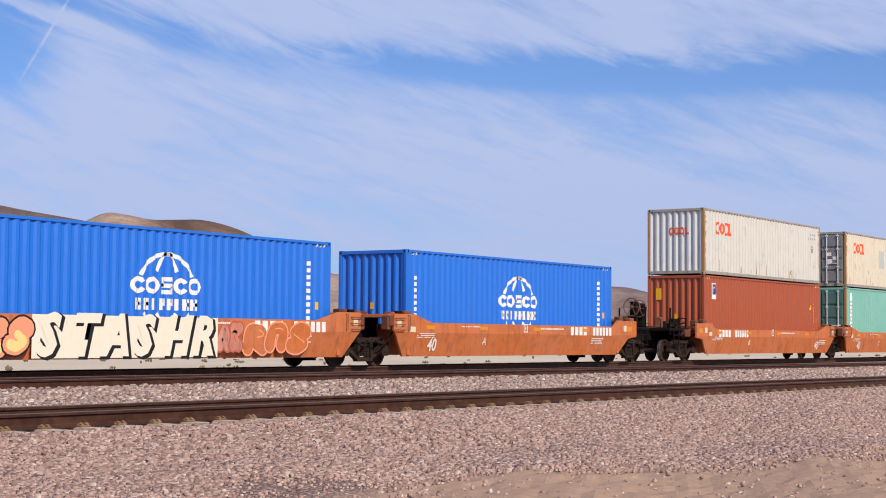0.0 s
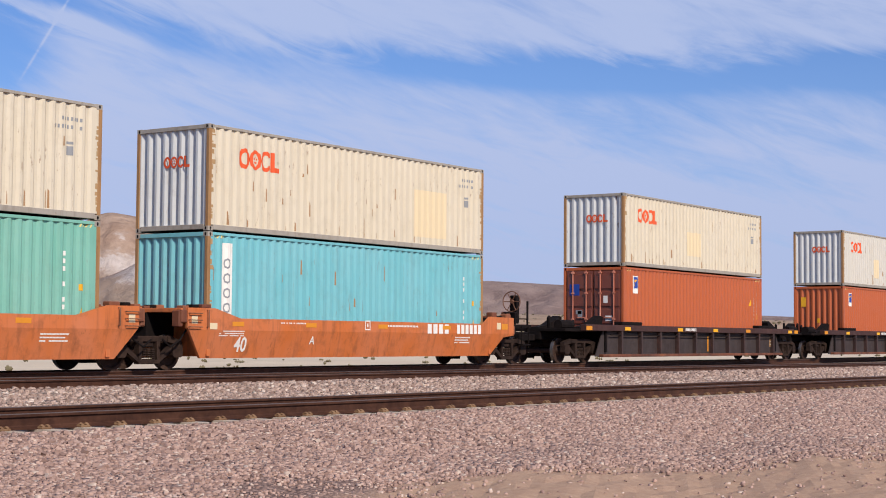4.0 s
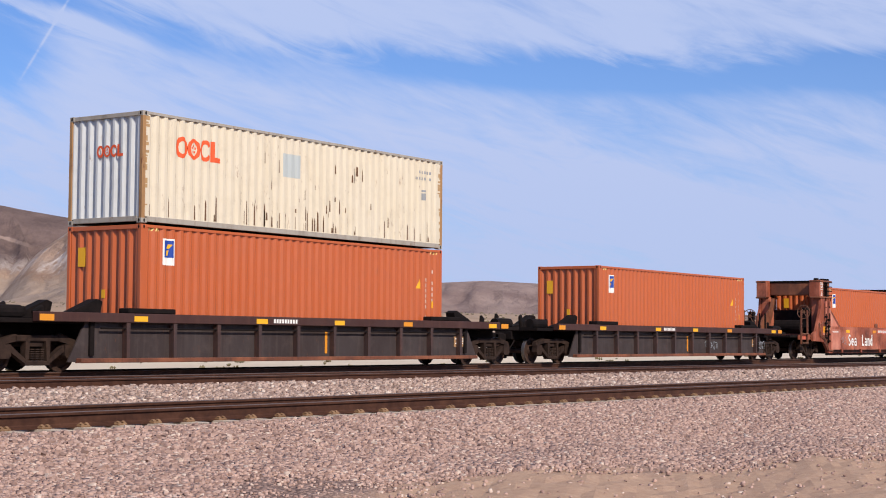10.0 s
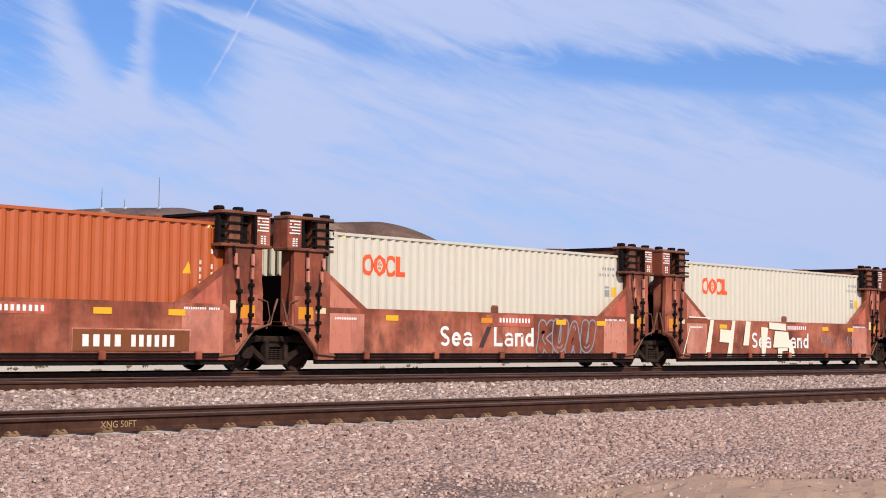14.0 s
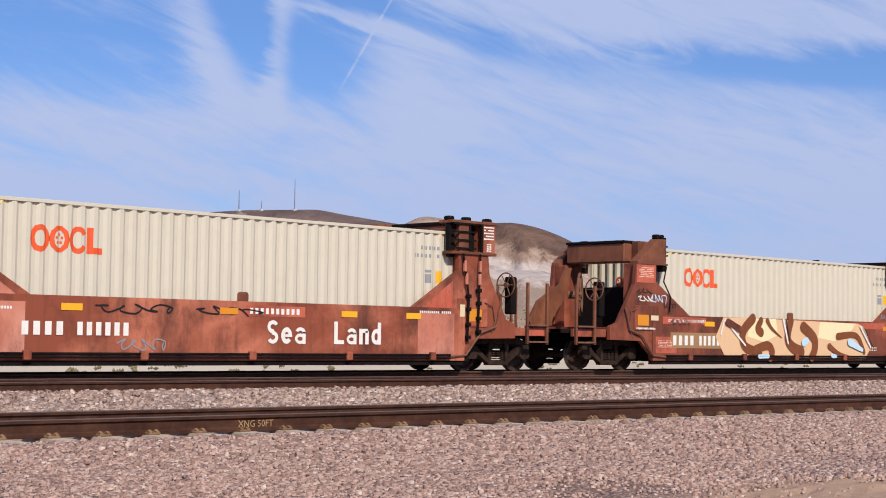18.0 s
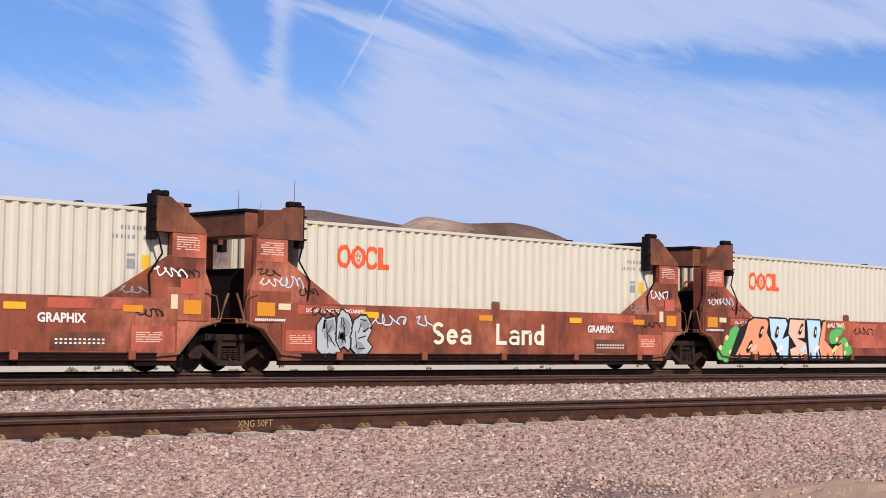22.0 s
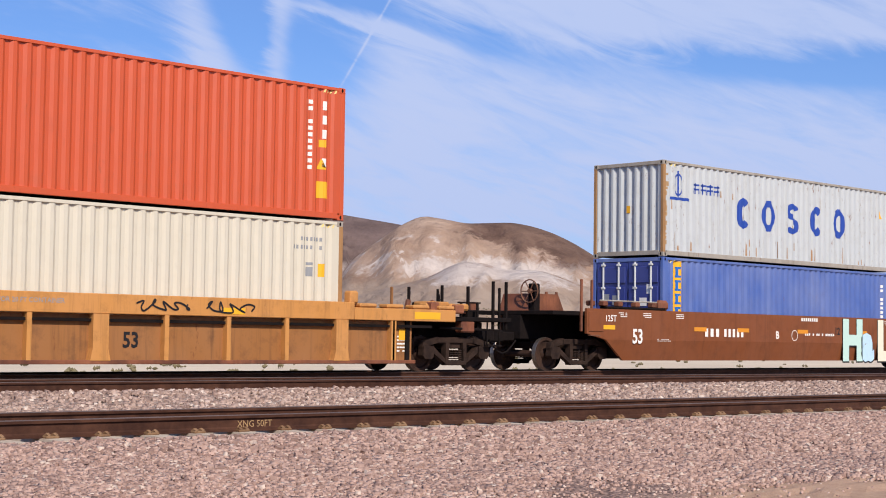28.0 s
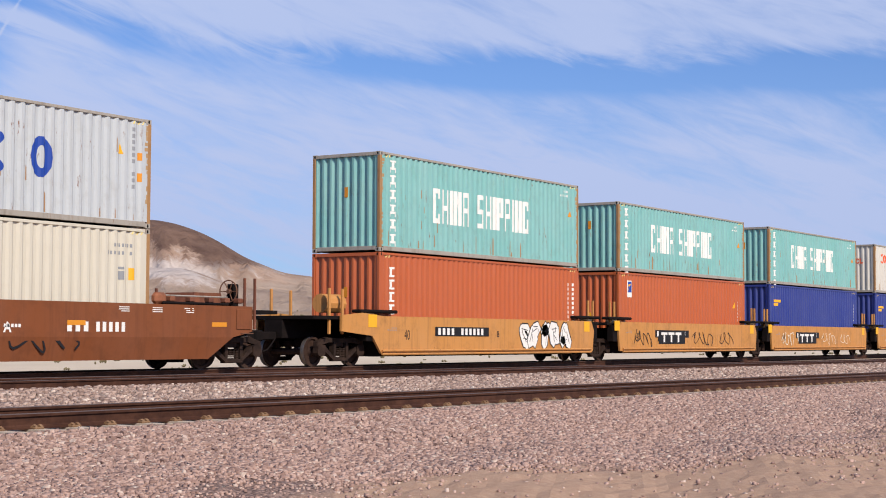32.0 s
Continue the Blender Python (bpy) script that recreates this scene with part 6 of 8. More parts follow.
def peach_piece(car, y):
    """Five pointed letters in peach, pale pink and ice blue over black, between green clouds with yellow dots."""
    for q, z, r in ((-0.70, 0.45, 0.16), (-0.35, 0.70, 0.22), (-0.1, 0.98, 0.20), (-0.45, 0.42, 0.2), (5.0, 0.95, 0.22), (5.5, 0.7, 0.22), (5.75, 0.5, 0.2), (5.3, 1.15, 0.16)):
        swoosh(car, ((q, z), (q + 0.12, z + 0.08)), r, r * 0.9, y - 0.0003 * q, "ink_green")
    for q, z in ((-0.72, 0.62), (-0.42, 0.9), (-0.25, 0.5), (5.2, 0.9), (5.65, 0.5), (5.75, 0.75), (4.75, 1.3), (0.75, 1.42)):
        swoosh(car, ((q, z), (q + 0.03, z + 0.02)), 0.07, 0.06, y - 0.004, "ink_lemon")
    cutout(car, ((-0.35, 0.29), (0.2, 1.2), (0.75, 1.30), (4.4, 1.40), (4.6, 0.75), (5.55, 0.80), (5.6, 0.29)), y - 0.006, "ink_black", 0.0, "black sprayed ground")
    forms = (("ink_peach", (-0.09, 0.32), (0.27, 0.75), (0.44, 1.00), (0.62, 1.36), (0.89, 1.46), (1.50, 1.44), (1.58, 1.32), (1.50, 1.06), (1.66, 0.88), (2.05, 0.32)),
             ("ink_ice", (1.62, 1.47), (2.44, 1.46), (2.54, 1.32), (2.26, 0.88), (2.62, 1.00), (2.56, 0.32), (2.20, 0.32), (1.95, 0.76), (1.72, 0.92)),
             ("ink_blush", (2.66, 1.46), (3.42, 1.45), (3.42, 0.94), (3.00, 0.92), (3.50, 0.78), (3.58, 0.32), (2.76, 0.32), (2.66, 0.60), (3.00, 0.68), (2.58, 1.06)),
             ("ink_ice", (3.54, 1.46), (4.22, 1.45), (4.30, 1.00), (4.54, 0.80), (4.22, 0.32), (3.68, 0.32), (3.62, 0.82)),
             ("ink_peach", (4.40, 1.42), (4.56, 1.44), (4.46, 0.88), (4.92, 0.60), (5.46, 0.80), (5.48, 0.32), (4.32, 0.32), (4.16, 0.70)))
    for i, (ink, *pts) in enumerate(forms):
        cutout(car, pts, y - 0.009 - 0.007 * i, "ink_black", 0.05)
        cutout(car, pts, y - 0.0125 - 0.007 * i, ink, 0.0, "peach and pale blue spray-painted letter")
    top = y - 0.048
    for q, z, a in ((1.15, 1.10, 0.3), (0.55, 0.68, 0.5), (1.95, 1.10, 0.2), (3.15, 1.20, 0.4), (3.95, 1.12, 0.1), (5.0, 0.5, 0.3)):
        swoosh(car, ((q, z - 0.10), (q + 0.3 * a, z + 0.10)), 0.075, 0.06, top, "ink_black")
        swoosh(car, ((q + 0.02, z - 0.05), (q + 0.3 * a, z + 0.04)), 0.03, 0.03, top - 0.003, "ink_lemon")
    for k in range(11):
        q = 0.05 + k * 0.5 + 0.1 * math.sin(k * 2.1)
        cutout(car, ((q, 0.29), (q + 0.20, 0.29), (q + 0.08, 0.50 + 0.06 * math.sin(k))), top - 0.001, "ink_black")
    for q, ink in ((0.7, "ink_blush"), (2.0, "ink_white"), (3.2, "ink_ice"), (3.9, "ink_white"), (4.9, "ink_lemon")):
        swoosh(car, ((q, 0.55), (q + 0.2, 0.66)), 0.05, 0.07, top - 0.002, ink)


def scribble(root, x, z, w, h, y, seed, ink="ink_black", width=0.035, strokes=7):
    """A quick tag: joined loops of one line."""
    rng = random.Random(seed)
    m = strokes * 4
    raw = [(x + w * (i + 0.5) / m + 0.35 * w / strokes * math.sin(i * 1.9 + rng.uniform(-0.3, 0.3)), z + h * (0.5 + 0.48 * math.sin(i * 1.57 + rng.uniform(-0.9, 0.9)) * rng.uniform(0.5, 1.0))) for i in range(m)]
    bm = bmesh.new()
    pts = curved(raw, 3)
    for j, (p, q) in enumerate(zip(pts, pts[1:])):
        if (j // 12) % 5 != 4:
            capsule(bm, p, q, width * 0.5, width * 0.5, y - 0.012 - 0.00003 * (j % 60), 2)
    tagged(part("graffiti", bm, MAT[ink], root), kind="stuff")


def sheet_side(root, pts, mat, crease=0.95, lean=0.24, name="side_sill", label=""):
    """The two folded side sheets of a well car with the outline pts."""
    for s in (-1, 1):
        bm = bmesh.new()
        prism(bm, pts, -SIDE, -SIDE + 0.07)
        bmesh.ops.bisect_plane(bm, geom=bm.verts[:] + bm.edges[:] + bm.faces[:], plane_co=(0, 0, crease), plane_no=(0, 0, 1))
        for v in bm.verts:
            if v.co.z < crease:
                v.co.y += (crease - v.co.z) * lean
            if s > 0:
                v.co.y *= -1
        if s > 0:
            bmesh.ops.reverse_faces(bm, faces=bm.faces[:])
        part(name, bm, mat, root, label if s < 0 else "")


def face_y(z, crease=0.95, lean=0.24):
    return -SIDE + max(0.0, crease - z) * lean - 0.005


def well(root, x0, x1, floor, mat):
    bm = bmesh.new()
    box(bm, x0, x1, -1.25, 1.25, floor - 0.11, floor - 0.012)
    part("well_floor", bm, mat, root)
    for x in (x0, x1):
        bm = bmesh.new()
        box(bm, x - 0.06, x + 0.06, -1.40, 1.40, floor - 0.1, 1.2)
        part("well_end", bm, mat, root)


def deck(root, x0, x1, z, mat, width=1.42, under=True):
    bm = bmesh.new()
    box(bm, x0, x1, -width, width, z - 0.10, z, 0.01)
    part("end_deck", bm, mat, root)
    if under:
        bm = bmesh.new()
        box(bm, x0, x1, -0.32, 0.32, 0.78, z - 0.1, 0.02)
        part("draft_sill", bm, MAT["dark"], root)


def end_gear(root, x, side, tone="w_oxide"):
    """Walkway, rails, lock boxes and brake rigging on the open end of a well car."""
    def bar(name, p, q, r=0.022, mat="dark"):
        bm = bmesh.new()
        pipe(bm, [(x + side * p[0], p[1], p[2]), (x + side * q[0], q[1], q[2])], r)
        part(name, bm, MAT[mat], root)

    for q, y, z in ((1.45, -1.12, 1.62), (2.0, -1.12, 1.62), (2.75, -1.12, 2.0), (2.75, 1.0, 2.0), (2.3, 0.5, 1.85)):
        post_bar(root, x + side * q, y, 1.0, z, "dark", 0.028)
    bar("hand_rail", (1.35, -1.12, 1.62), (2.1, -1.12, 1.62))
    bar("hand_rail", (1.45, -1.12, 1.43), (2.75, -1.12, 1.43))
    bar("brake_rod", (0.6, -1.28, 1.02), (2.6, -1.20, 0.98), 0.03)
    bar("brake_rod", (0.3, -0.6, 1.52), (2.2, -0.9, 1.36), 0.026, tone)
    for q, w, z0, z1, y, mt in ((0.35, 0.13, 1.345, 1.60, -1.30, tone), (0.72, 0.20, 1.345, 1.50, -1.24, "dark"), (1.12, 0.14, 1.345, 1.56, -1.32, tone),
                                (1.55, 0.22, 0.92, 1.20, -1.16, tone), (2.05, 0.16, 1.245, 1.44, -0.8, "dark"), (1.7, 0.26, 1.245, 1.52, -0.2, "dark"),
                                (0.9, 0.22, 1.345, 1.62, -0.35, "dark"), (2.45, 0.12, 1.245, 1.66, -0.5, tone)):
        meshpart("end_fitting", box_mesh("end_fitting", -w, w, -0.12, 0.12, z0, z1, bevel=0.03), MAT[mt], root, (x + side * q, y, 0))
    meshpart("step", box_mesh("step", -0.24, 0.24, -0.06, 0.06, -0.02, 0.02), MAT["dark"], root, (x + side * 2.45, -1.22, 0.62))
    for q in (2.24, 2.66):
        post_bar(root, x + side * q, -1.22, 0.62, 1.2, "dark", 0.018)


# ------------------------------------------------------------------ well cars
def car_orange(u, left, right, deco=0):
    """Forty-foot orange well car with smooth folded sides."""
    root = rider("well_car", u, 0.0, "weathered orange forty-foot well car with folded steel sides", "railcar", "cars of the train")
    L = LEN
    lp = [(-0.35, 0.28), (-0.95, 1.0), (-0.95, 1.47), (0.0, 1.47), (0.9, 1.24)] if left == "joint" else \
         [(-0.15, 0.28), (-0.75, 0.84), (-1.30, 0.90), (-1.30, 1.44), (0.05, 1.46), (0.4, 1.24)]
    rp = [(L + 0.35, 0.28), (L + 0.95, 1.0), (L + 0.95, 1.47), (L, 1.47), (L - 0.9, 1.24)] if right == "joint" else \
         [(L + 0.15, 0.28), (L + 0.75, 0.84), (L + 1.30, 0.90), (L + 1.30, 1.44), (L - 0.05, 1.46), (L - 0.4, 1.24)]
    sheet_side(root, lp + rp[::-1], MAT["w_orange"])
    well(root, -0.12, L + 0.12, 0.43, MAT["w_orange"])
    for side, style, x in ((-1, left, 0.0), (1, right, L)):
        if style == "joint":
            a, b = sorted((x + side * 0.1, x + side * 1.1))
            deck(root, a, b, 1.46, MAT["w_orange"], 1.44)
            xx = x + side * 0.92
            for dz in (1.02, 1.18, 1.34):
                grab(root, xx - (0.4 if side > 0 else 0.0), dz, 0.4)
            grab(root, xx - side * 0.62, 1.02, 0.0, hgt=0.4)
            bm = bmesh.new()
            box(bm, xx - 0.1 + side * 0.12, xx + 0.1 + side * 0.12, -1.5, -1.3, 1.12, 1.42, 0.02)
            part("lashing_bracket", bm, MAT["w_oxide"], root)
            for q, w, z0, z1, mt in ((0.25, 0.16, 1.462, 1.56, "w_oxide"), (0.62, 0.12, 1.462, 1.55, "dark"), (0.95, 0.10, 1.30, 1.52, "w_oxide"), (1.12, 0.07, 1.02, 1.40, "w_oxide")):
                meshpart("end_fitting", box_mesh("end_fitting", -w, w, -0.12, 0.12, z0, z1, bevel=0.02), MAT[mt], root, (x + side * q, -1.34, 0))
                meshpart("end_fitting", box_mesh("end_fitting", -w, w, -0.12, 0.12, z0, z1, bevel=0.02), MAT[mt], root, (x + side * q, 0.3 - 0.4 * q, 0))
            bm = bmesh.new()
            way = [(x + side * 0.75, 0.98), (x + side * 1.0, 0.70), (x + side * 1.3, 0.55), (x + side * 1.55, 0.72)]
            pipe(bm, [(p, -1.3, q) for p, q in way], 0.024)
            part("air_hose", bm, MAT["dark"], root)
            sticker(root, x + side * 0.72 - 0.1, 1.10, 0.2, 0.18, -SIDE - 0.003, "ink_patch")
        else:
            a, b = sorted((x + side * 0.1, x + side * 1.3))
            deck(root, a, b, 1.34, MAT["w_oxide"], 1.42)
            a, b = sorted((x + side * 1.3, x + side * 2.9))
            deck(root, a, b, 1.24, MAT["dark"], 1.18)
            coupler(root, x + side * 2.6, side)
            truck(root, x + side * 1.62, u)
            brake_wheel(root, x + side * 2.45, -0.75 if side > 0 else 0.3, 1.98, r=0.32)
            end_gear(root, x, side)
            sticker(root, x + side * 0.85 - 0.25, 1.08, 0.34, 0.17, -SIDE - 0.003, "ink_amber")
            sticker(root, x + side * 0.45 - 0.12, 1.08, 0.22, 0.20, -SIDE - 0.003, "ink_patch")
    if right == "joint":
        truck(root, L + 1.72, u)
    # stencils
    for x in (0.6, 3.4, 6.5, 9.6):
        sticker(root, x, 1.05, 0.42, 0.11, -SIDE - 0.002, "ink_amber")
    bars(root, 0.15, 0.78, 0.9, 0.16, face_y(0.78), 3, 14, 2, lean=0.24)
    sticker(root, -0.2, 0.97, 0.26, 0.15, face_y(0.97), "ink_patch")
    if deco != 2:
        mx = 0.72 if deco == 3 else L - 3.35
        bars(root, mx, 0.93, 1.15, 0.27, face_y(1.1), 1, 4, 3, fill=0.86)
        bars(root, mx + 1.5, 0.93, 1.35, 0.27, face_y(1.1), 1, 6, 4, fill=0.86)
    bars(root, 2.4, 1.13, 1.0, 0.035, face_y(1.1), 1, 18, 5)
    bars(root, L - 5.4, 1.1, 1.6, 0.05, face_y(1.1), 1, 22, 6)
    bars(root, L - 0.85 if deco == 3 else L - 1.9, 0.62, 0.8, 0.22, face_y(0.62), 3, 9, 7, lean=0.24)
    letters(root, "40", L - 1.35 if deco == 3 else 0.75, 0.44, 0.52, face_y(0.48), "ink_white", 0.012, 0.85, 0.24)
    letters(root, {2: "C", 3: "B"}.get(deco, "A"), 3.6, 0.62, 0.30, face_y(0.66), "ink_white", 0.004, 1.0, 0.24)
    bm = bmesh.new()
    for a, b, c, d in ((0, 0, 0.03, 0.26), (0.2, 0, 0.23, 0.26), (0.03, 0, 0.2, 0.03), (0.03, 0.23, 0.2, 0.26), (0.09, 0.08, 0.14, 0.18)):
        rect(bm, a, b, c, d)
    part("stencil_frame", onto(bm, 5.9, 1.0, face_y(1.1)), MAT["ink_white"], root)
    if deco == 1:      # large pale block letters along the side
        bm = bmesh.new()
        rect(bm, 0, 0, 5.7, 0.93)
        part("graffiti", onto(bm, 1.8, 0.31, -SIDE - 0.012), MAT["ink_cream"], root, "cream spray-painted field")
        for i, ch in enumerate("STASHR"):
            letters(root, ch, 1.97 + i * 0.94, 0.36, 1.22, -SIDE - 0.016, "ink_black", 0.085, 0.92, 0.0, 0.28)
            letters(root, ch, 1.90 + i * 0.94, 0.40, 1.22, -SIDE - 0.020, "ink_cream", 0.055, 0.92, 0.0, 0.28)
        throwup(root, -0.9, 0.30, 2.7, 0.93, -SIDE - 0.004, 4, 12, "ink_peach", "ink_black", "ink_lemon")
        throwup(root, 7.5, 0.42, 0.9, 0.75, -SIDE - 0.004, 2, 3, "ink_pink", "ink_salmon")
        throwup(root, 8.45, 0.34, 2.5, 0.88, -SIDE - 0.004, 3, 5, "w_orange", "ink_peach", None, "thin peach outlined letters", 0.19)
    return root


def car_dark(u, deco=0):
    """Dark ribbed-sided well car with a flat top chord."""
    root = rider("well_car", u, 0.0, "sooty black-brown ribbed well car with yellow reflectors", "railcar", "cars of the train")
    L, m = LEN, MAT["w_dark"]
    for s in (-1, 1):
        a, b = (-SIDE, -SIDE + 0.22) if s < 0 else (SIDE - 0.22, SIDE)
        meshpart("top_chord", box_mesh("top_chord", -3.2, L + 2.75, a, b, 1.09, 1.30, bevel=0.012), MAT["w_chord"], root)
        meshpart("bottom_chord", box_mesh("bottom_chord", -2.0, L + 1.5, a, b, 0.20, 0.30, bevel=0.012), MAT["w_oxide"], root)
        meshpart("side_pipe", cached("dark_side_pipe", lambda bm: tube(bm, (-1.4, 0, 0.96), (L + 0.9, 0, 0.96), 0.022, 6)), MAT["dark"], root, (0, s * (SIDE - 0.06), 0))
        y = s * (SIDE - 0.19)
        meshpart("web_panel", cached("web_panel", lambda bm: prism(bm, [(-2.25, 0.22), (L + 1.7, 0.22), (L + 1.15, 1.10), (-1.75, 1.10)], -0.02, 0.02)), MAT["w_dustpanel"], root, (0, y, 0))
        rib = cached("side_rib", lambda bm: prism(bm, [(-0.045, 0.28), (0.045, 0.28), (0.06, 1.10), (-0.06, 1.10)], -0.08, 0.08))
        for i in range(10):
            meshpart("side_rib", rib, m, root, (-0.6 + i * 1.49, s * (SIDE - 0.10), 0))
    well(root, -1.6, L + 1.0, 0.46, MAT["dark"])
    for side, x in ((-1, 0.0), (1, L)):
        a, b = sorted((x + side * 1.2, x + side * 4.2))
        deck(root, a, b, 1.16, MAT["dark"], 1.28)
        coupler(root, x + side * 4.2, side)
        truck(root, x + side * 2.85, u)
        meshpart("air_tank", cached("air_tank", lambda bm: tube(bm, (-0.42, 0, 0), (0.42, 0, 0), 0.16, 12)), MAT["dark"], root, (x + side * 3.7, -0.95, 1.28))
        for ya, yb in ((-1.15, -0.85), (0.5, 0.8)):
            bm = bmesh.new()
            prism(bm, [(-0.75, 0.0), (0.75, 0.0), (0.75, 0.05), (0.1, 0.14), (-0.70, 0.46), (-0.85, 0.40)], ya, yb)
            w = part("folded_pedestal", bm, MAT["dark"], root)
            w.matrix_basis = pose(x + side * 1.6, 0, 1.162, 0, 0, 0 if side > 0 else 180)
        meshpart("guide_plate", box_mesh("guide_plate", -0.75, 0.75, -1.49, -1.15, 1.30, 1.42, bevel=0.02), MAT["dark"], root, (x - side * 0.15, 0, 0))
        for q, hz, wd in ((2.3, 0.26, 0.22), (2.75, 0.20, 0.30), (3.3, 0.34, 0.16), (4.0, 0.42, 0.12)):
            meshpart("deck_lever", box_mesh("deck_lever", -wd, wd, -0.05, 0.05, 0, hz, bevel=0.03), MAT["dark"], root, pose(x + side * q, -0.55 + 0.3 * (q % 1), 1.16, 0, 18 * side, 20))
        sticker(root, x + side * 3.0 - 0.2, 1.11, 0.4, 0.14, -SIDE - 0.002, "ink_amber")
    for x in (-0.45, 3.7, 6.8, 9.9, 14.3):
        sticker(root, x, 1.12, 0.42, 0.12, -SIDE - 0.002, "ink_yellow" if x != 9.9 else "ink_amber")
    bars(root, 4.35, 1.14, 0.95, 0.10, -SIDE - 0.003, 1, 9, 3)
    sticker(root, L + 0.45, 0.55, 0.55, 0.3, -SIDE + 0.16, "ink_rust", "stencil")
    bars(root, L + 0.5, 0.6, 0.45, 0.2, -SIDE + 0.15, 3, 6, 8)
    meshpart("stencil", box_mesh("stencil", 0, 0.1, -0.004, 0, 0, 0.6), MAT["ink_amber"], root, (6.6, -SIDE + 0.165, 0.38))
    if deco:
        scribble(root, 8.1, 0.42, 1.5, 0.4, -SIDE + 0.17, 5, "ink_grey", 0.03, 5)
        scribble(root, 13.1, 0.45, 0.8, 0.4, -SIDE + 0.17, 9, "ink_grey", 0.03, 4)
        brake_wheel(root, L + 3.9, 0.2, 1.85)
        for q in (2.3, 2.9, 3.7, 4.1):
            post_bar(root, L + q, -0.9 if q < 3 else 0.8, 1.2, 1.95, "dark", 0.03)
    return root


OFF = -0.33      # the bulkhead cars' frames against their containers


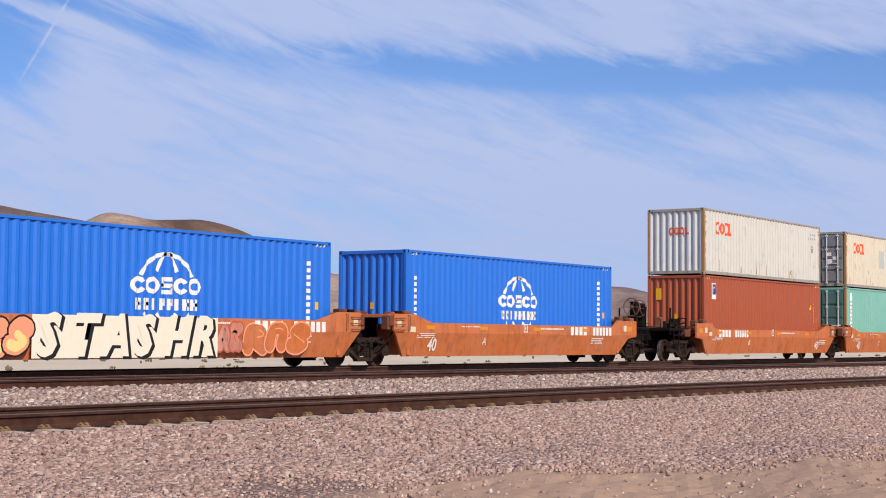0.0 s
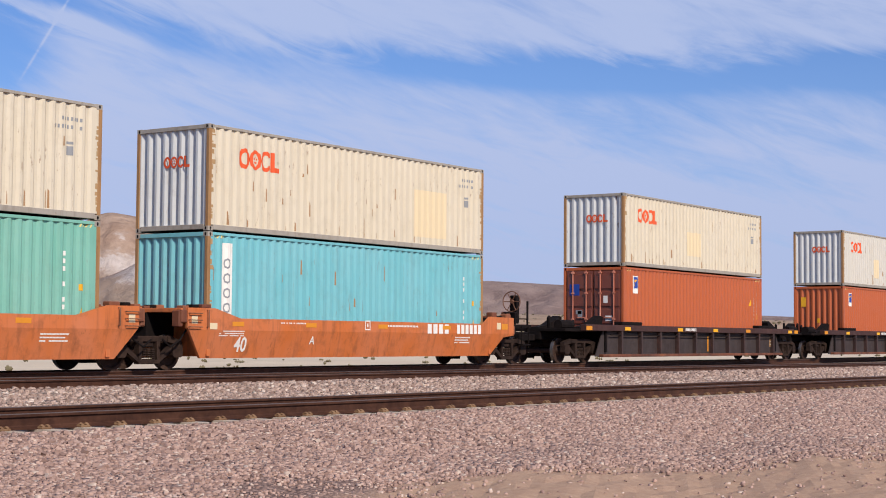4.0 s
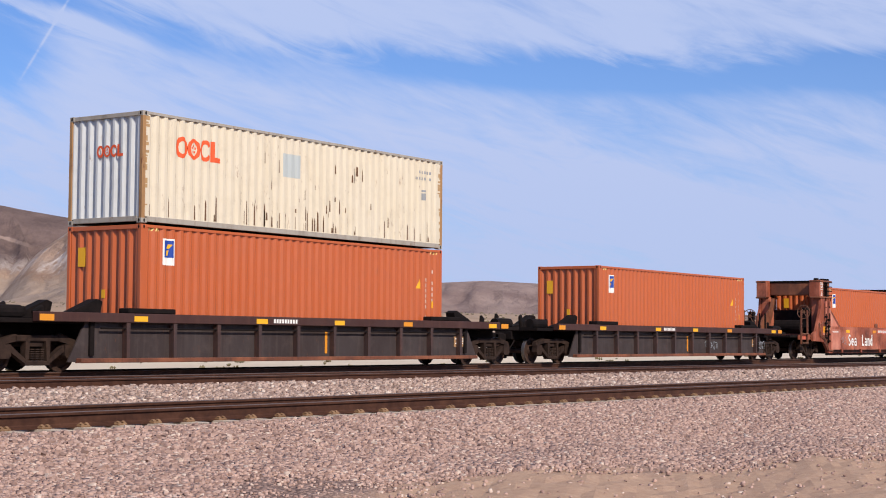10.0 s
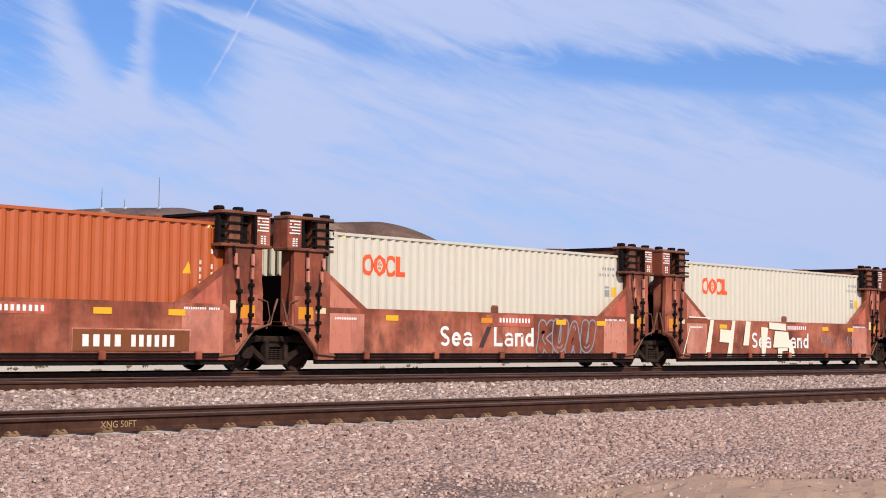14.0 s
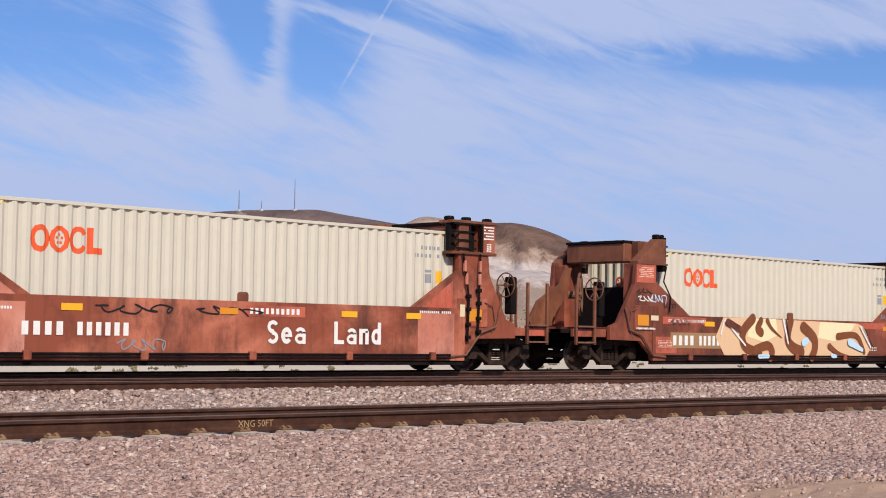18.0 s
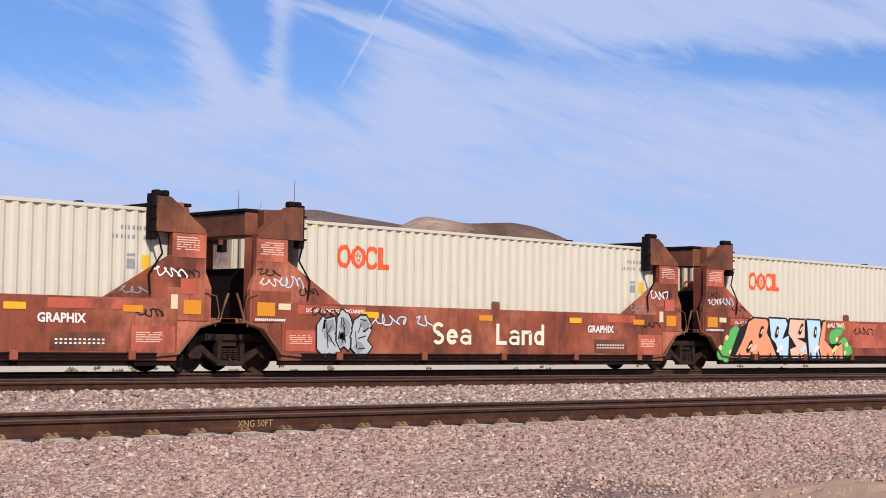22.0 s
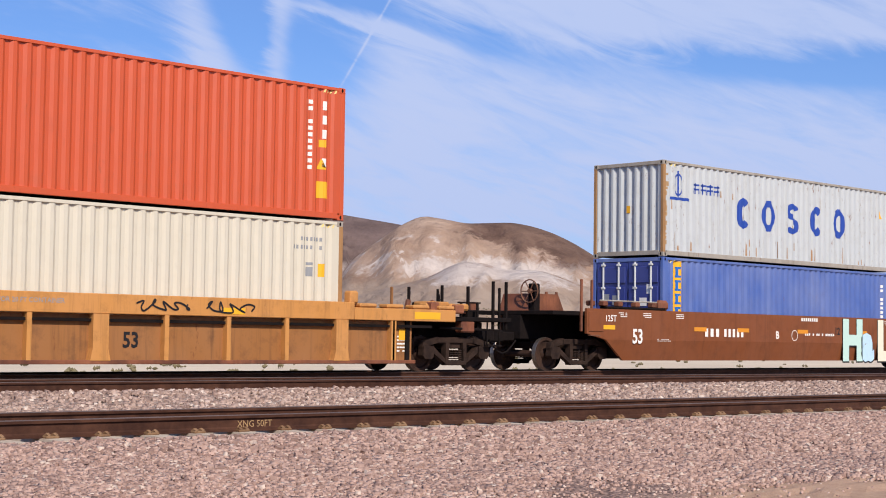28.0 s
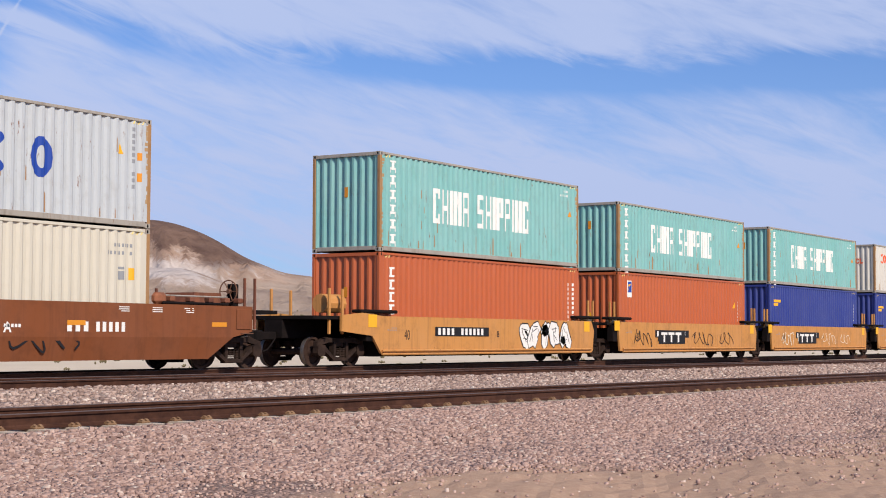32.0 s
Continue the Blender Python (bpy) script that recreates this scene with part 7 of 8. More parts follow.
def bulkhead(root, x, side, mats, style, first=False):
    """The tall frame at the end of a bulkhead well car: boxes, necks, gussets and the cross beam. side -1: rear end."""
    body, box_m = mats
    tall = style == "tall"

    def fx(*q):
        return sorted(x + side * v for v in q)

    def at(pts):
        return [(x + side * a, b) for a, b in pts]

    n0, n1 = (0.10, 1.08) if tall else (0.16, 0.98)
    for s in (-1, 1):
        def yy(a, b):
            return (-b, -a) if s < 0 else (a, b)
        # head box over the neck
        if tall:
            for a, b, z0 in ((0.10, 0.42, 2.74), (0.86, 1.30, 2.76)):
                bm = bmesh.new()
                box(bm, *fx(a, b), *yy(1.0, 1.50), z0, 3.52, 0.02)
                part("guide_box", bm, MAT["w_brown"] if a > 0.5 else box_m, root)
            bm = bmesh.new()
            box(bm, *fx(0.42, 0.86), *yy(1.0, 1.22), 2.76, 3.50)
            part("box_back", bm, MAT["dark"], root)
            for z0 in (2.72, 3.44):
                bm = bmesh.new()
                box(bm, *fx(-0.14, 1.32), *yy(1.05, 1.53), z0, z0 + 0.07, 0.012)
                part("box_flange", bm, box_m, root)
            bm = bmesh.new()
            box(bm, *fx(-0.12, 0.06), *yy(1.25, 1.40), 2.66, 3.52, 0.02)
            part("lock_column", bm, MAT["dark"], root)
        else:
            bm = bmesh.new()
            prism(bm, at([(-0.22, 2.78), (-0.22, 3.47), (0.10, 3.47), (0.94, 2.86), (0.94, 2.78)]), *yy(1.24, 1.50))
            part("guide_box", bm, box_m, root)
            bm = bmesh.new()
            box(bm, *fx(0.10, 0.60), *yy(1.0, 1.24), 2.78, 3.40, 0.02)
            part("box_back", bm, box_m, root)
            bm = bmesh.new()
            box(bm, *fx(-0.30, -0.17), *yy(1.24, 1.46), 2.62, 3.52, 0.015)
            part("lock_column", bm, MAT["dark"], root)
        # neck and gusset in one plate
        low = [(0.30, 0.28), (0.34, 0.42), (0.80, 0.90), (1.12, 0.98)]
        out = [(1.12, 1.72), (n1, 2.02), (n1, 2.80)]
        if first:
            low = [(0.30, 0.28), (0.34, 0.42), (0.80, 0.78), (2.03, 0.80)]
            out = [(2.03, 1.14), (1.72, 1.24), (n1 + 0.06, 2.25), (n1, 2.80)]
        pts = at(low + out + [(n0, 2.80), (n0, 2.34), (-1.32, 1.47), (-1.30, 0.28)])
        bm = bmesh.new()
        prism(bm, pts, *yy(1.37, 1.478))
        part("gusset_plate", bm, body, root)
        bm = bmesh.new()
        box(bm, *fx(n0 + 0.08, n1 - 0.04), *yy(1.0, 1.38), 1.1, 2.8, 0.02)
        part("bulkhead_column", bm, body, root)
        if s < 0:
            # raised lower plate, crease and edge bars
            pl = fx(0.06, 1.06)
            bm = bmesh.new()
            box(bm, *pl, -1.50, -1.477, 1.05, 1.70, 0.008)
            part("cover_plate", bm, body, root)
            bm = bmesh.new()
            way = at([(-0.2, 0.36), (0.32, 0.40), (0.80, 0.92), (1.30, 1.06), (1.42, 1.42), (1.50, 1.62)])
            pipe(bm, [(p, -1.54, q) for p, q in way], 0.026)
            part("bent_pipe", bm, MAT["iron"], root)
            bm = bmesh.new()
            way = at([(0.95, 1.62), (1.22, 1.55), (1.30, 1.2), (1.20, 0.95)])
            pipe(bm, [(p, -1.52, q) for p, q in way], 0.014, 5)
            part("grab_iron", bm, MAT["iron"], root)
            if tall:
                for q0, q1, zb in ((0.17, 0.36, 1.06), (0.74, 0.70, 1.20)):
                    bm = bmesh.new()
                    p, q = at([(q0, 2.74), (q1, 1.75)])
                    e = at([(q1 - 0.01, zb - 0.35)])[0]
                    tube(bm, (p[0], -1.56, p[1]), (q[0], -1.57, q[1]), 0.026, 6)
                    tube(bm, (q[0], -1.57, q[1]), (e[0], -1.54, e[1]), 0.030, 6)
                    for z in (zb - 0.3, zb, zb + 0.35, zb + 0.65):
                        xx = x + side * (q1 + 0.0)
                        box(bm, xx - 0.055, xx + 0.055, -1.62, -1.50, z, z + 0.09, 0.015)
                    part("lashing_rod", bm, MAT["dark"], root, "hanging dark lashing rod")
                    for z in (2.15, 2.45):
                        f = (2.74 - z) / 0.99
                        xx = x + side * (q0 + (q1 - q0) * f)
                        meshpart("rod_sleeve", box_mesh("rod_sleeve", -0.035, 0.035, -0.035, 0.035, -0.13, 0.13, bevel=0.012), MAT["ink_pink"], root, (xx, -1.565, z))
                for k in range(4):
                    a, b = fx(-0.12, 0.62)
                    meshpart("rung", box_mesh("rung", 0, b - a, -0.02, 0.02, -0.02, 0.02), MAT["dark"], root, (a, -1.52, 2.86 + 0.19 * k))
                for q in (0.43, 0.84):
                    meshpart("box_post", box_mesh("box_post", -0.03, 0.03, -0.03, 0.03, 2.78, 3.46), MAT["dark"], root, (x + side * q, -1.49, 0))
                for q in (-0.05, 0.5, 1.2):
                    meshpart("corner_guide", box_mesh("corner_guide", -0.1, 0.1, -0.1, 0.1, 0, 0.10, bevel=0.03), MAT["dark"], root, (x + side * q, -1.3, 3.505))
            else:
                for q in (-0.16, 0.03):
                    meshpart("corner_guide", box_mesh("corner_guide", -0.07, 0.07, -0.1, 0.1, 0, 0.13, bevel=0.03), MAT["dark"], root, (x + side * q, -1.36, 3.465))
                for k in range(3):
                    meshpart("rung", box_mesh("rung_n", -0.09, 0.09, -0.02, 0.02, -0.02, 0.02), MAT["dark"], root, (x - side * 0.24, -1.47, 2.8 + 0.24 * k))
                bm = bmesh.new()
                way = at([(-0.22, 2.75), (-0.10, 2.35), (-0.40, 1.95), (-0.36, 1.55)])
                pipe(bm, [(p, -1.53, q) for p, q in way], 0.02)
                part("lashing_rod", bm, MAT["dark"], root)
    a, b = fx(0.30, 0.90)
    zt = 3.44 if tall else 3.34
    meshpart("cross_beam", box_mesh("cross_beam", 0, b - a, -1.0, 1.0, 2.86 if tall else 2.84, zt, bevel=0.03), box_m, root, (a, 0, 0))
    meshpart("beam_lip", box_mesh("beam_lip", -0.04, b - a + 0.04, -1.0, 1.0, 0, 0.07, bevel=0.01), MAT["dark"], root, (a, 0, zt + 0.003))
    deck(root, *fx(0.1, 1.85), 1.12, body, 1.34)
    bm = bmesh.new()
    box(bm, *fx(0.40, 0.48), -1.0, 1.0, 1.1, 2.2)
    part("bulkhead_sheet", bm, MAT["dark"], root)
    if first:
        deck(root, *fx(1.85, 4.0), 1.05, MAT["dark"], 1.2)
        coupler(root, x + side * 4.0, side)
        bm = bmesh.new()
        prism(bm, at([(0.95, 2.72), (1.15, 2.72), (1.45, 2.25), (2.3, 1.8), (2.65, 1.3), (2.55, 1.15), (1.75, 1.15), (1.25, 1.9)]), 0.75, 0.83)
        part("brace_plate", bm, MAT["w_oxide"], root)
        for q in (2.55, 3.25):
            post_bar(root, x + side * q, -1.40, 0.66, 2.15, "w_oxide", 0.035)
            post_bar(root, x + side * (q + 0.12), 1.2, 0.66, 2.15, "w_oxide", 0.03)
        for z in (0.72, 1.12):
            a, b = fx(2.55, 3.25)
            meshpart("step", box_mesh("step", 0, b - a, -0.06, 0.06, -0.02, 0.02), MAT["iron"], root, (a, -1.40, z))
        a, b = fx(2.03, 3.3)
        meshpart("end_sill", box_mesh("end_sill", 0, b - a, -0.05, 0.05, 0.86, 1.06, bevel=0.01), body, root, (a, -1.30, 0))
        sticker(root, fx(2.62, 3.18)[0], 0.87, 0.56, 0.18, -1.352, "ink_salmon")
        brake_wheel(root, x + side * 2.15, -1.1, 2.08)
        post_bar(root, x + side * 3.6, 0.5, 1.05, 1.9, "w_oxide", 0.03)
        bm = bmesh.new()
        if style != "tall" and side < 0:
            for k in range(20):
                a, b = k * math.tau / 20, (k + 1) * math.tau / 20
                tube(bm, (0.55 * math.cos(a), 0, 0.55 * math.sin(a)), (0.55 * math.cos(b), 0, 0.55 * math.sin(b)), 0.04, 6)
            for k in range(6):
                a = k * math.tau / 6
                tube(bm, (0, 0, 0), (0.54 * math.cos(a), 0, 0.54 * math.sin(a)), 0.03, 5)
            tube(bm, (0, -0.06, 0), (0, 0.3, 0), 0.1, 10)
            w = part("sheave_wheel", bm, MAT["iron"], root, "large spoked rusty iron wheel")
            w.matrix_basis = pose(x + side * 1.85, -0.3, 1.95, 0, 0, 35)
        else:
            tube(bm, (x + side * 1.2, -0.6, 1.45), (x + side * 1.2, 0.6, 1.45), 0.3, 14)
            part("air_tank", bm, MAT["dark"], root)


def car_bulk(u, left, right, style, tone="w_brown"):
    """Brown bulkhead well car of an articulated set."""
    tall = style == "tall"
    root = rider("well_car", u, 0.0, "weathered brown bulkhead well car with repaint patches" + (" and lashing rods" if tall else " and graffiti"),
                 "railcar", "cars of the train")
    L = LEN
    body, ox = MAT[tone], MAT["w_oxide"]
    a, b = OFF, L + OFF
    sheet_side(root, [(a - 0.30, 0.27), (a - 0.30, 1.25), (a, 1.47), (b, 1.47), (b + 0.30, 1.25), (b + 0.30, 0.27)], body, 0.2, 0.0)
    for z, r in ((0.40, 0.026), (0.33, 0.020)):
        meshpart("brake_pipe", cached(("brake_pipe", z), lambda bm: tube(bm, (a + 0.2, 0, z), (b - 0.2, 0, z), r, 6)), MAT["dark"], root, (0, -SIDE - 0.045, 0))
    for x in (0.9, 3.4, 6.0, 8.6, L - 1.1):
        meshpart("pipe_bracket", box_mesh("pipe_bracket", -0.08, 0.08, -0.08, 0.02, -0.06, 0.12, bevel=0.012), body, root, (x, -SIDE - 0.02, 0.34))
    meshpart("sill_foot", box_mesh("sill_foot", a - 0.3, b + 0.3, -0.06, 0.06, 0.17, 0.268), MAT["dark"], root, (0, -SIDE + 0.10, 0))
    well(root, -0.15, L + 0.15, 0.35, MAT["dark"])
    bulkhead(root, a, -1, (body, ox), style, left == "end")
    bulkhead(root, b, 1, (body, ox), style, right == "end")
    if left == "end":
        truck(root, -1.9, u)
    truck(root, L + (1.6 if right == "joint" else 1.55), u)
    y, yb, yp = -SIDE - 0.003, -1.481, -1.504
    if tall:
        spots = ((a + 0.05, 0.42, 1.15, 0.92, y, "ink_pink"), (b - 1.2, 0.42, 1.15, 0.92, y, "ink_pink"), (5.85, 1.17, 1.55, 0.22, y, "ink_salmon"),
                 (b + 0.35, 1.08, 0.55, 0.34, yp, "ink_salmon"), (a - 0.95, 1.08, 0.5, 0.30, yp, "ink_pink"))
        texts = ((a + 0.1, 1.2, 0.9, 0.05, 1, y), (b - 1.15, 1.34, 1.0, 0.05, 1, y))
        for e, s in ((a, 1), (b, -1)):
            bm = bmesh.new()
            prism(bm, [(e + s * 0.08, 2.1), (e + s * 0.08, 1.47), (e + s * 1.02, 1.47)], yb - 0.004, yb)
            part("repaint_patch", bm, MAT["ink_salmon" if s < 0 else "ink_pink"], root)
            bars(root, (b + 0.90) if s < 0 else (a - 1.26), 3.06, 0.34, 0.34, -1.505, 5, 5, 4)
            bars(root, (b + 1.0) if s < 0 else (a - 1.16), 2.80, 0.18, 0.2, -1.505, 4, 2, 6)
    else:
        spots = ((a - 0.97, 2.30, 0.80, 0.47, yb, "ink_salmon"), (b + 0.17, 2.30, 0.80, 0.47, yb, "ink_salmon"),
                 (a + 0.1, 1.24, 1.9, 0.19, y, "ink_salmon"), (L - 2.9, 1.24, 1.7, 0.19, y, "ink_salmon"), (b - 0.75, 0.42, 1.0, 0.52, y, "ink_salmon"),
                 (b - 2.5, 0.46, 1.3, 0.34, y, "w_oxide"), (a - 0.2, 0.46, 0.9, 0.44, y, "ink_salmon"), (b + 0.36, 1.58, 0.42, 0.30, yp, "ink_salmon"))
        texts = ((a - 0.87, 2.42, 0.6, 0.28, 4, yb), (b + 0.26, 2.42, 0.55, 0.28, 4, yb), (b - 0.65, 0.60, 0.6, 0.22, 3, y), (a - 0.1, 0.60, 0.6, 0.2, 3, y),
                 (b - 2.4, 0.54, 1.1, 0.14, 2, y), (a - 1.0, 1.08, 0.8, 0.05, 1, yp))
        letters(root, "DO NOT LOAD 20' CONTAINERS", 0.0, 1.29, 0.11, y - 0.006, "ink_white", 0.002)
    for x, z, w, h, yy, ink in spots:
        sticker(root, x, z, w, h, yy, ink, "repaint_patch")
    for i, (x, z, w, h, rows, yy) in enumerate(texts):
        bars(root, x, z, w, h, yy - 0.007, rows + 2 if rows > 2 else rows, 11 if rows > 1 else 16, i + 2, "ink_blush" if rows > 2 else "ink_white")
    for x in (1.6, 5.2, 8.4, 10.9 if not tall else 10.3):
        sticker(root, x, 1.2, 0.45, 0.13, y - 0.008, "ink_amber" if x in (5.2, 10.9) else "ink_yellow")
    for x, z, w, h in ((b + 0.44, 1.18, 0.42, 0.28), (b + 0.14, 1.28, 0.16, 0.28), (a - 0.95, 1.18, 0.46, 0.28), (a - 0.40, 1.32, 0.32, 0.13)):
        sticker(root, x, z, w, h, yp - 0.004, "ink_amber" if w > 0.35 else "ink_patch")
    meshpart("roof_hook", box_mesh("roof_hook", -0.14, 0.14, -0.06, 0.03, 0, 0.22, bevel=0.04), ox, root, (L * 0.5 - 0.3, -SIDE + 0.05, 1.44))
    if tall:
        bars(root, 5.95, 1.22, 1.35, 0.12, y - 0.009, 1, 10, 4)
    return root


def car_yellow(u, left, right, deco=0):
    """Fifty-three-foot yellow well car with ribbed panels under a deep top chord."""
    root = rider("well_car", u, 0.0, "grimy ochre-yellow ribbed well car with a deep top chord", "railcar", "cars of the train")
    L, m, pm = LEN, MAT["w_yellow"], MAT["w_ochre"]
    for s in (-1, 1):
        a, b = (-SIDE, -SIDE + 0.2) if s < 0 else (SIDE - 0.2, SIDE)
        meshpart("top_chord", box_mesh("deep_chord", -0.12, L + 0.12, a, b, 1.15, 1.53, bevel=0.012), m, root)
        for x0, x1 in ((-3.4, -0.13), (L + 0.13, L + 3.2)):
            meshpart("top_chord", box_mesh("stepped_chord", x0, x1, a, b, 1.15, 1.42, bevel=0.012), m, root)
            for i in range(4):
                q = x0 + 0.15 + i * 0.8
                meshpart("stacking_lug", box_mesh("stacking_lug", 0, 0.5, -0.16, 0.16, 0, 0.09, bevel=0.03), m, root, (q, s * (SIDE - 0.16), 1.425))
        y = s * (SIDE - 0.17)
        meshpart("web_panel", box_mesh("web_panel_y", -2.35, L + 1.95, -0.02, 0.02, 0.26, 1.14), pm, root, (0, y, 0))
        meshpart("inner_rail", box_mesh("inner_rail", -2.9, L + 2.5, -0.03, 0.03, 1.0, 1.06), MAT["dark"], root, (0, s * (SIDE - 0.09), 0))
        meshpart("bottom_chord", box_mesh("bottom_chord_y", -2.35, L + 1.95, a, b, 0.20, 0.28, bevel=0.01), MAT["w_oxide"], root)
        thin = cached("side_rib_thin", lambda bm: prism(bm, [(-0.05, 0.27), (0.05, 0.27), (0.05, 1.15), (-0.05, 1.15)], -0.08, 0.08))
        wide = cached("side_rib_wide", lambda bm: prism(bm, [(-0.22, 0.27), (0.22, 0.27), (0.17, 0.5), (0.17, 1.15), (-0.17, 1.15), (-0.17, 0.5)], -0.10, 0.09))
        for i in range(-1, 11):
            x = i * 1.494 - (0.0 if i < 10 else 0.6)
            if i < 10:
                meshpart("side_rib", wide if i in (0, 4, 8) else thin, m, root, (x, s * (SIDE - 0.085), 0))
        meshpart("side_rib", thin, m, root, (L + 1.3, s * (SIDE - 0.085), 0))
    well(root, -2.2, L + 1.8, 0.38, MAT["dark"])
    for side, style, x in ((-1, left, 0.0), (1, right, L)):
        far = 5.3 if style == "end" else 3.45
        a, b = sorted((x + side * 2.2, x + side * far))
        deck(root, a, b, 1.28 if style == "end" else 1.34, MAT["dark"] if style == "end" else m, 1.30 if style == "end" else 1.40)
        if style != "end":
            # dark linkage, hoses and a ladder over the shared truck
            for q, w, z0, z1, y in ((3.3, 0.16, 0.95, 1.36, -1.1), (3.45, 0.10, 1.2, 1.62, -0.4), (3.2, 0.2, 1.345, 1.56, -0.7)):
                meshpart("end_fitting", box_mesh("end_fitting_y", -w, w, -0.12, 0.12, z0, z1, bevel=0.03), MAT["w_oxide" if w > 0.15 else "dark"], root, (x + side * q, y, 0))
            bm = bmesh.new()
            pipe(bm, [(x + side * 2.9, -1.38, 1.05), (x + side * 3.3, -1.40, 0.86), (x + side * 3.5, -1.38, 0.74), (x + side * 3.62, -1.3, 0.95), (x + side * 3.55, -1.1, 1.5), (x + side * 3.35, -0.9, 1.62)], 0.03)
            part("air_hose", bm, MAT["dark"], root)
            if side > 0:
                for z in (0.62, 0.86, 1.1, 1.42):
                    meshpart("ladder_rung", box_mesh("ladder_rung", -0.22, 0.22, -0.02, 0.02, -0.018, 0.018), MAT["dark"], root, (x + 2.95, -1.52, z))
                for q in (2.73, 3.17):
                    post_bar(root, x + q, -1.52, 0.6, 1.45 if q < 3 else 2.1, "w_ochre", 0.02)
        meshpart("guide_post", box_mesh("guide_post", -0.12, 0.12, -0.15, 0.1, 1.5, 1.78, bevel=0.04), m, root, (x + side * 0.16, -SIDE + 0.2, 0))
        sticker(root, x + side * 2.3 - 0.4, 1.2, 0.8, 0.16, -SIDE - 0.003)
        for q in (2.6, 3.35, 3.75):
            meshpart("lock_lug", box_mesh("lock_lug_y", -0.12, 0.12, -0.14, 0.14, 0, 0.16, bevel=0.04), m, root, (x + side * q, -1.15, 1.42))
        for q in (2.75, 3.55):
            meshpart("deck_lever", box_mesh("deck_lever_y", -0.06, 0.06, -0.05, 0.05, 0, 0.34, bevel=0.02), MAT["w_oxide"], root, pose(x + side * q, -0.3, 1.34, 0, 15 * side, 0))
        meshpart("deck_box", box_mesh("deck_box", -0.35, 0.35, -0.25, 0.25, 1.34, 1.62, bevel=0.03), m, root, (x + side * 3.0, -0.9, 0))
        post_bar(root, x + side * 3.4, 0.9, 1.2, 2.0, "w_ochre", 0.03)
        if style == "end":
            coupler(root, x + side * far, side)
            truck(root, x + side * 3.65, u)
            end_gear(root, x + side * 2.3, side)
            for q, y, z in ((3.5, 0.4, 2.0), (3.9, -1.2, 2.0), (4.75, -1.2, 2.15), (5.2, -1.2, 2.15), (5.2, 1.0, 2.1)):
                post_bar(root, x + side * q, y, 1.0, z, "dark", 0.032)
    if right == "joint":
        truck(root, L + 3.58, u)
    for x in (-1.4, 2.6, 8.8):
        sticker(root, x, 1.2, 0.55, 0.13, -SIDE - 0.003)
    y = -SIDE + 0.145
    if deco != 2:
        letters(root, "53", 6.55, 0.52, 0.42, y, "ink_black", 0.012, 0.9)
    letters(root, "A", -0.1, 0.85, 0.26, -SIDE - 0.022, "ink_black", 0.006)
    if deco != 2:
        bars(root, 0.6, 0.56, 0.75, 0.26, y, 1, 4, 4, "ink_white")
        bars(root, 1.75, 0.56, 1.0, 0.26, y, 1, 6, 5, "ink_white")
    bars(root, L + 1.5, 0.42, 0.35, 0.4, y, 5, 4, 7, "ink_white")
    sticker(root, L + 1.55, 0.72, 0.32, 0.24, y - 0.004, "ink_yellow")
    letters(root, "62,500 LBS MAX GROSS WT FOR 20 FT CONTAINER", 2.2, 1.33, 0.13, -SIDE - 0.004, "ink_text", 0.001)
    if deco == 1:
        scribble(root, 2.0, 1.2, 0.6, 0.28, -SIDE, 4, "ink_black", 0.03, 3)
        scribble(root, 6.3, 1.22, 1.2, 0.2, -SIDE, 6, "ink_black", 0.025, 5)
    if deco == 2:
        letters(root, "DUZER IS KOOL", 2.55, 0.52, 0.50, y - 0.004, "ink_white", 0.012, 0.86)
        sticker(root, 6.2, 0.34, 2.7, 0.62, y - 0.002, "ink_rust", "logo_plate")
        sticker(root, 6.28, 0.37, 2.54, 0.56, y - 0.005, "w_dark", "logo_plate")
        for i in range(2):
            bm = bmesh.new()
            rect(bm, 0, 0.36, 0.72, 0.48)
            rect(bm, 0.25, 0.0, 0.45, 0.36)
            part("logo", onto(bm, 6.42 + i * 0.78, 0.41, y - 0.011), MAT["ink_patch"], root, "faded logo block")
        bm = bmesh.new()
        for q in (((0, 0.48, 0), (0.22, 0.48, 0), (0.62, 0.0, 0), (0.40, 0.0, 0)), ((0.40, 0.48, 0), (0.62, 0.48, 0), (0.42, 0.265, 0), (0.31, 0.37, 0)), ((0.0, 0.0, 0), (0.22, 0.0, 0), (0.31, 0.11, 0), (0.20, 0.215, 0))):
            bm.faces.new([bm.verts.new(p) for p in q])
        part("logo", onto(bm, 8.02, 0.41, y - 0.011), MAT["ink_patch"], root, "faded logo block")
    if deco == 3:
        scribble(root, 6.7, 1.2, 2.9, 0.26, -SIDE, 24, "ink_black", 0.035, 9)
        letters(root, "125-T", -1.05, 0.52, 0.34, y, "ink_white", 0.006, 0.8)
    return root


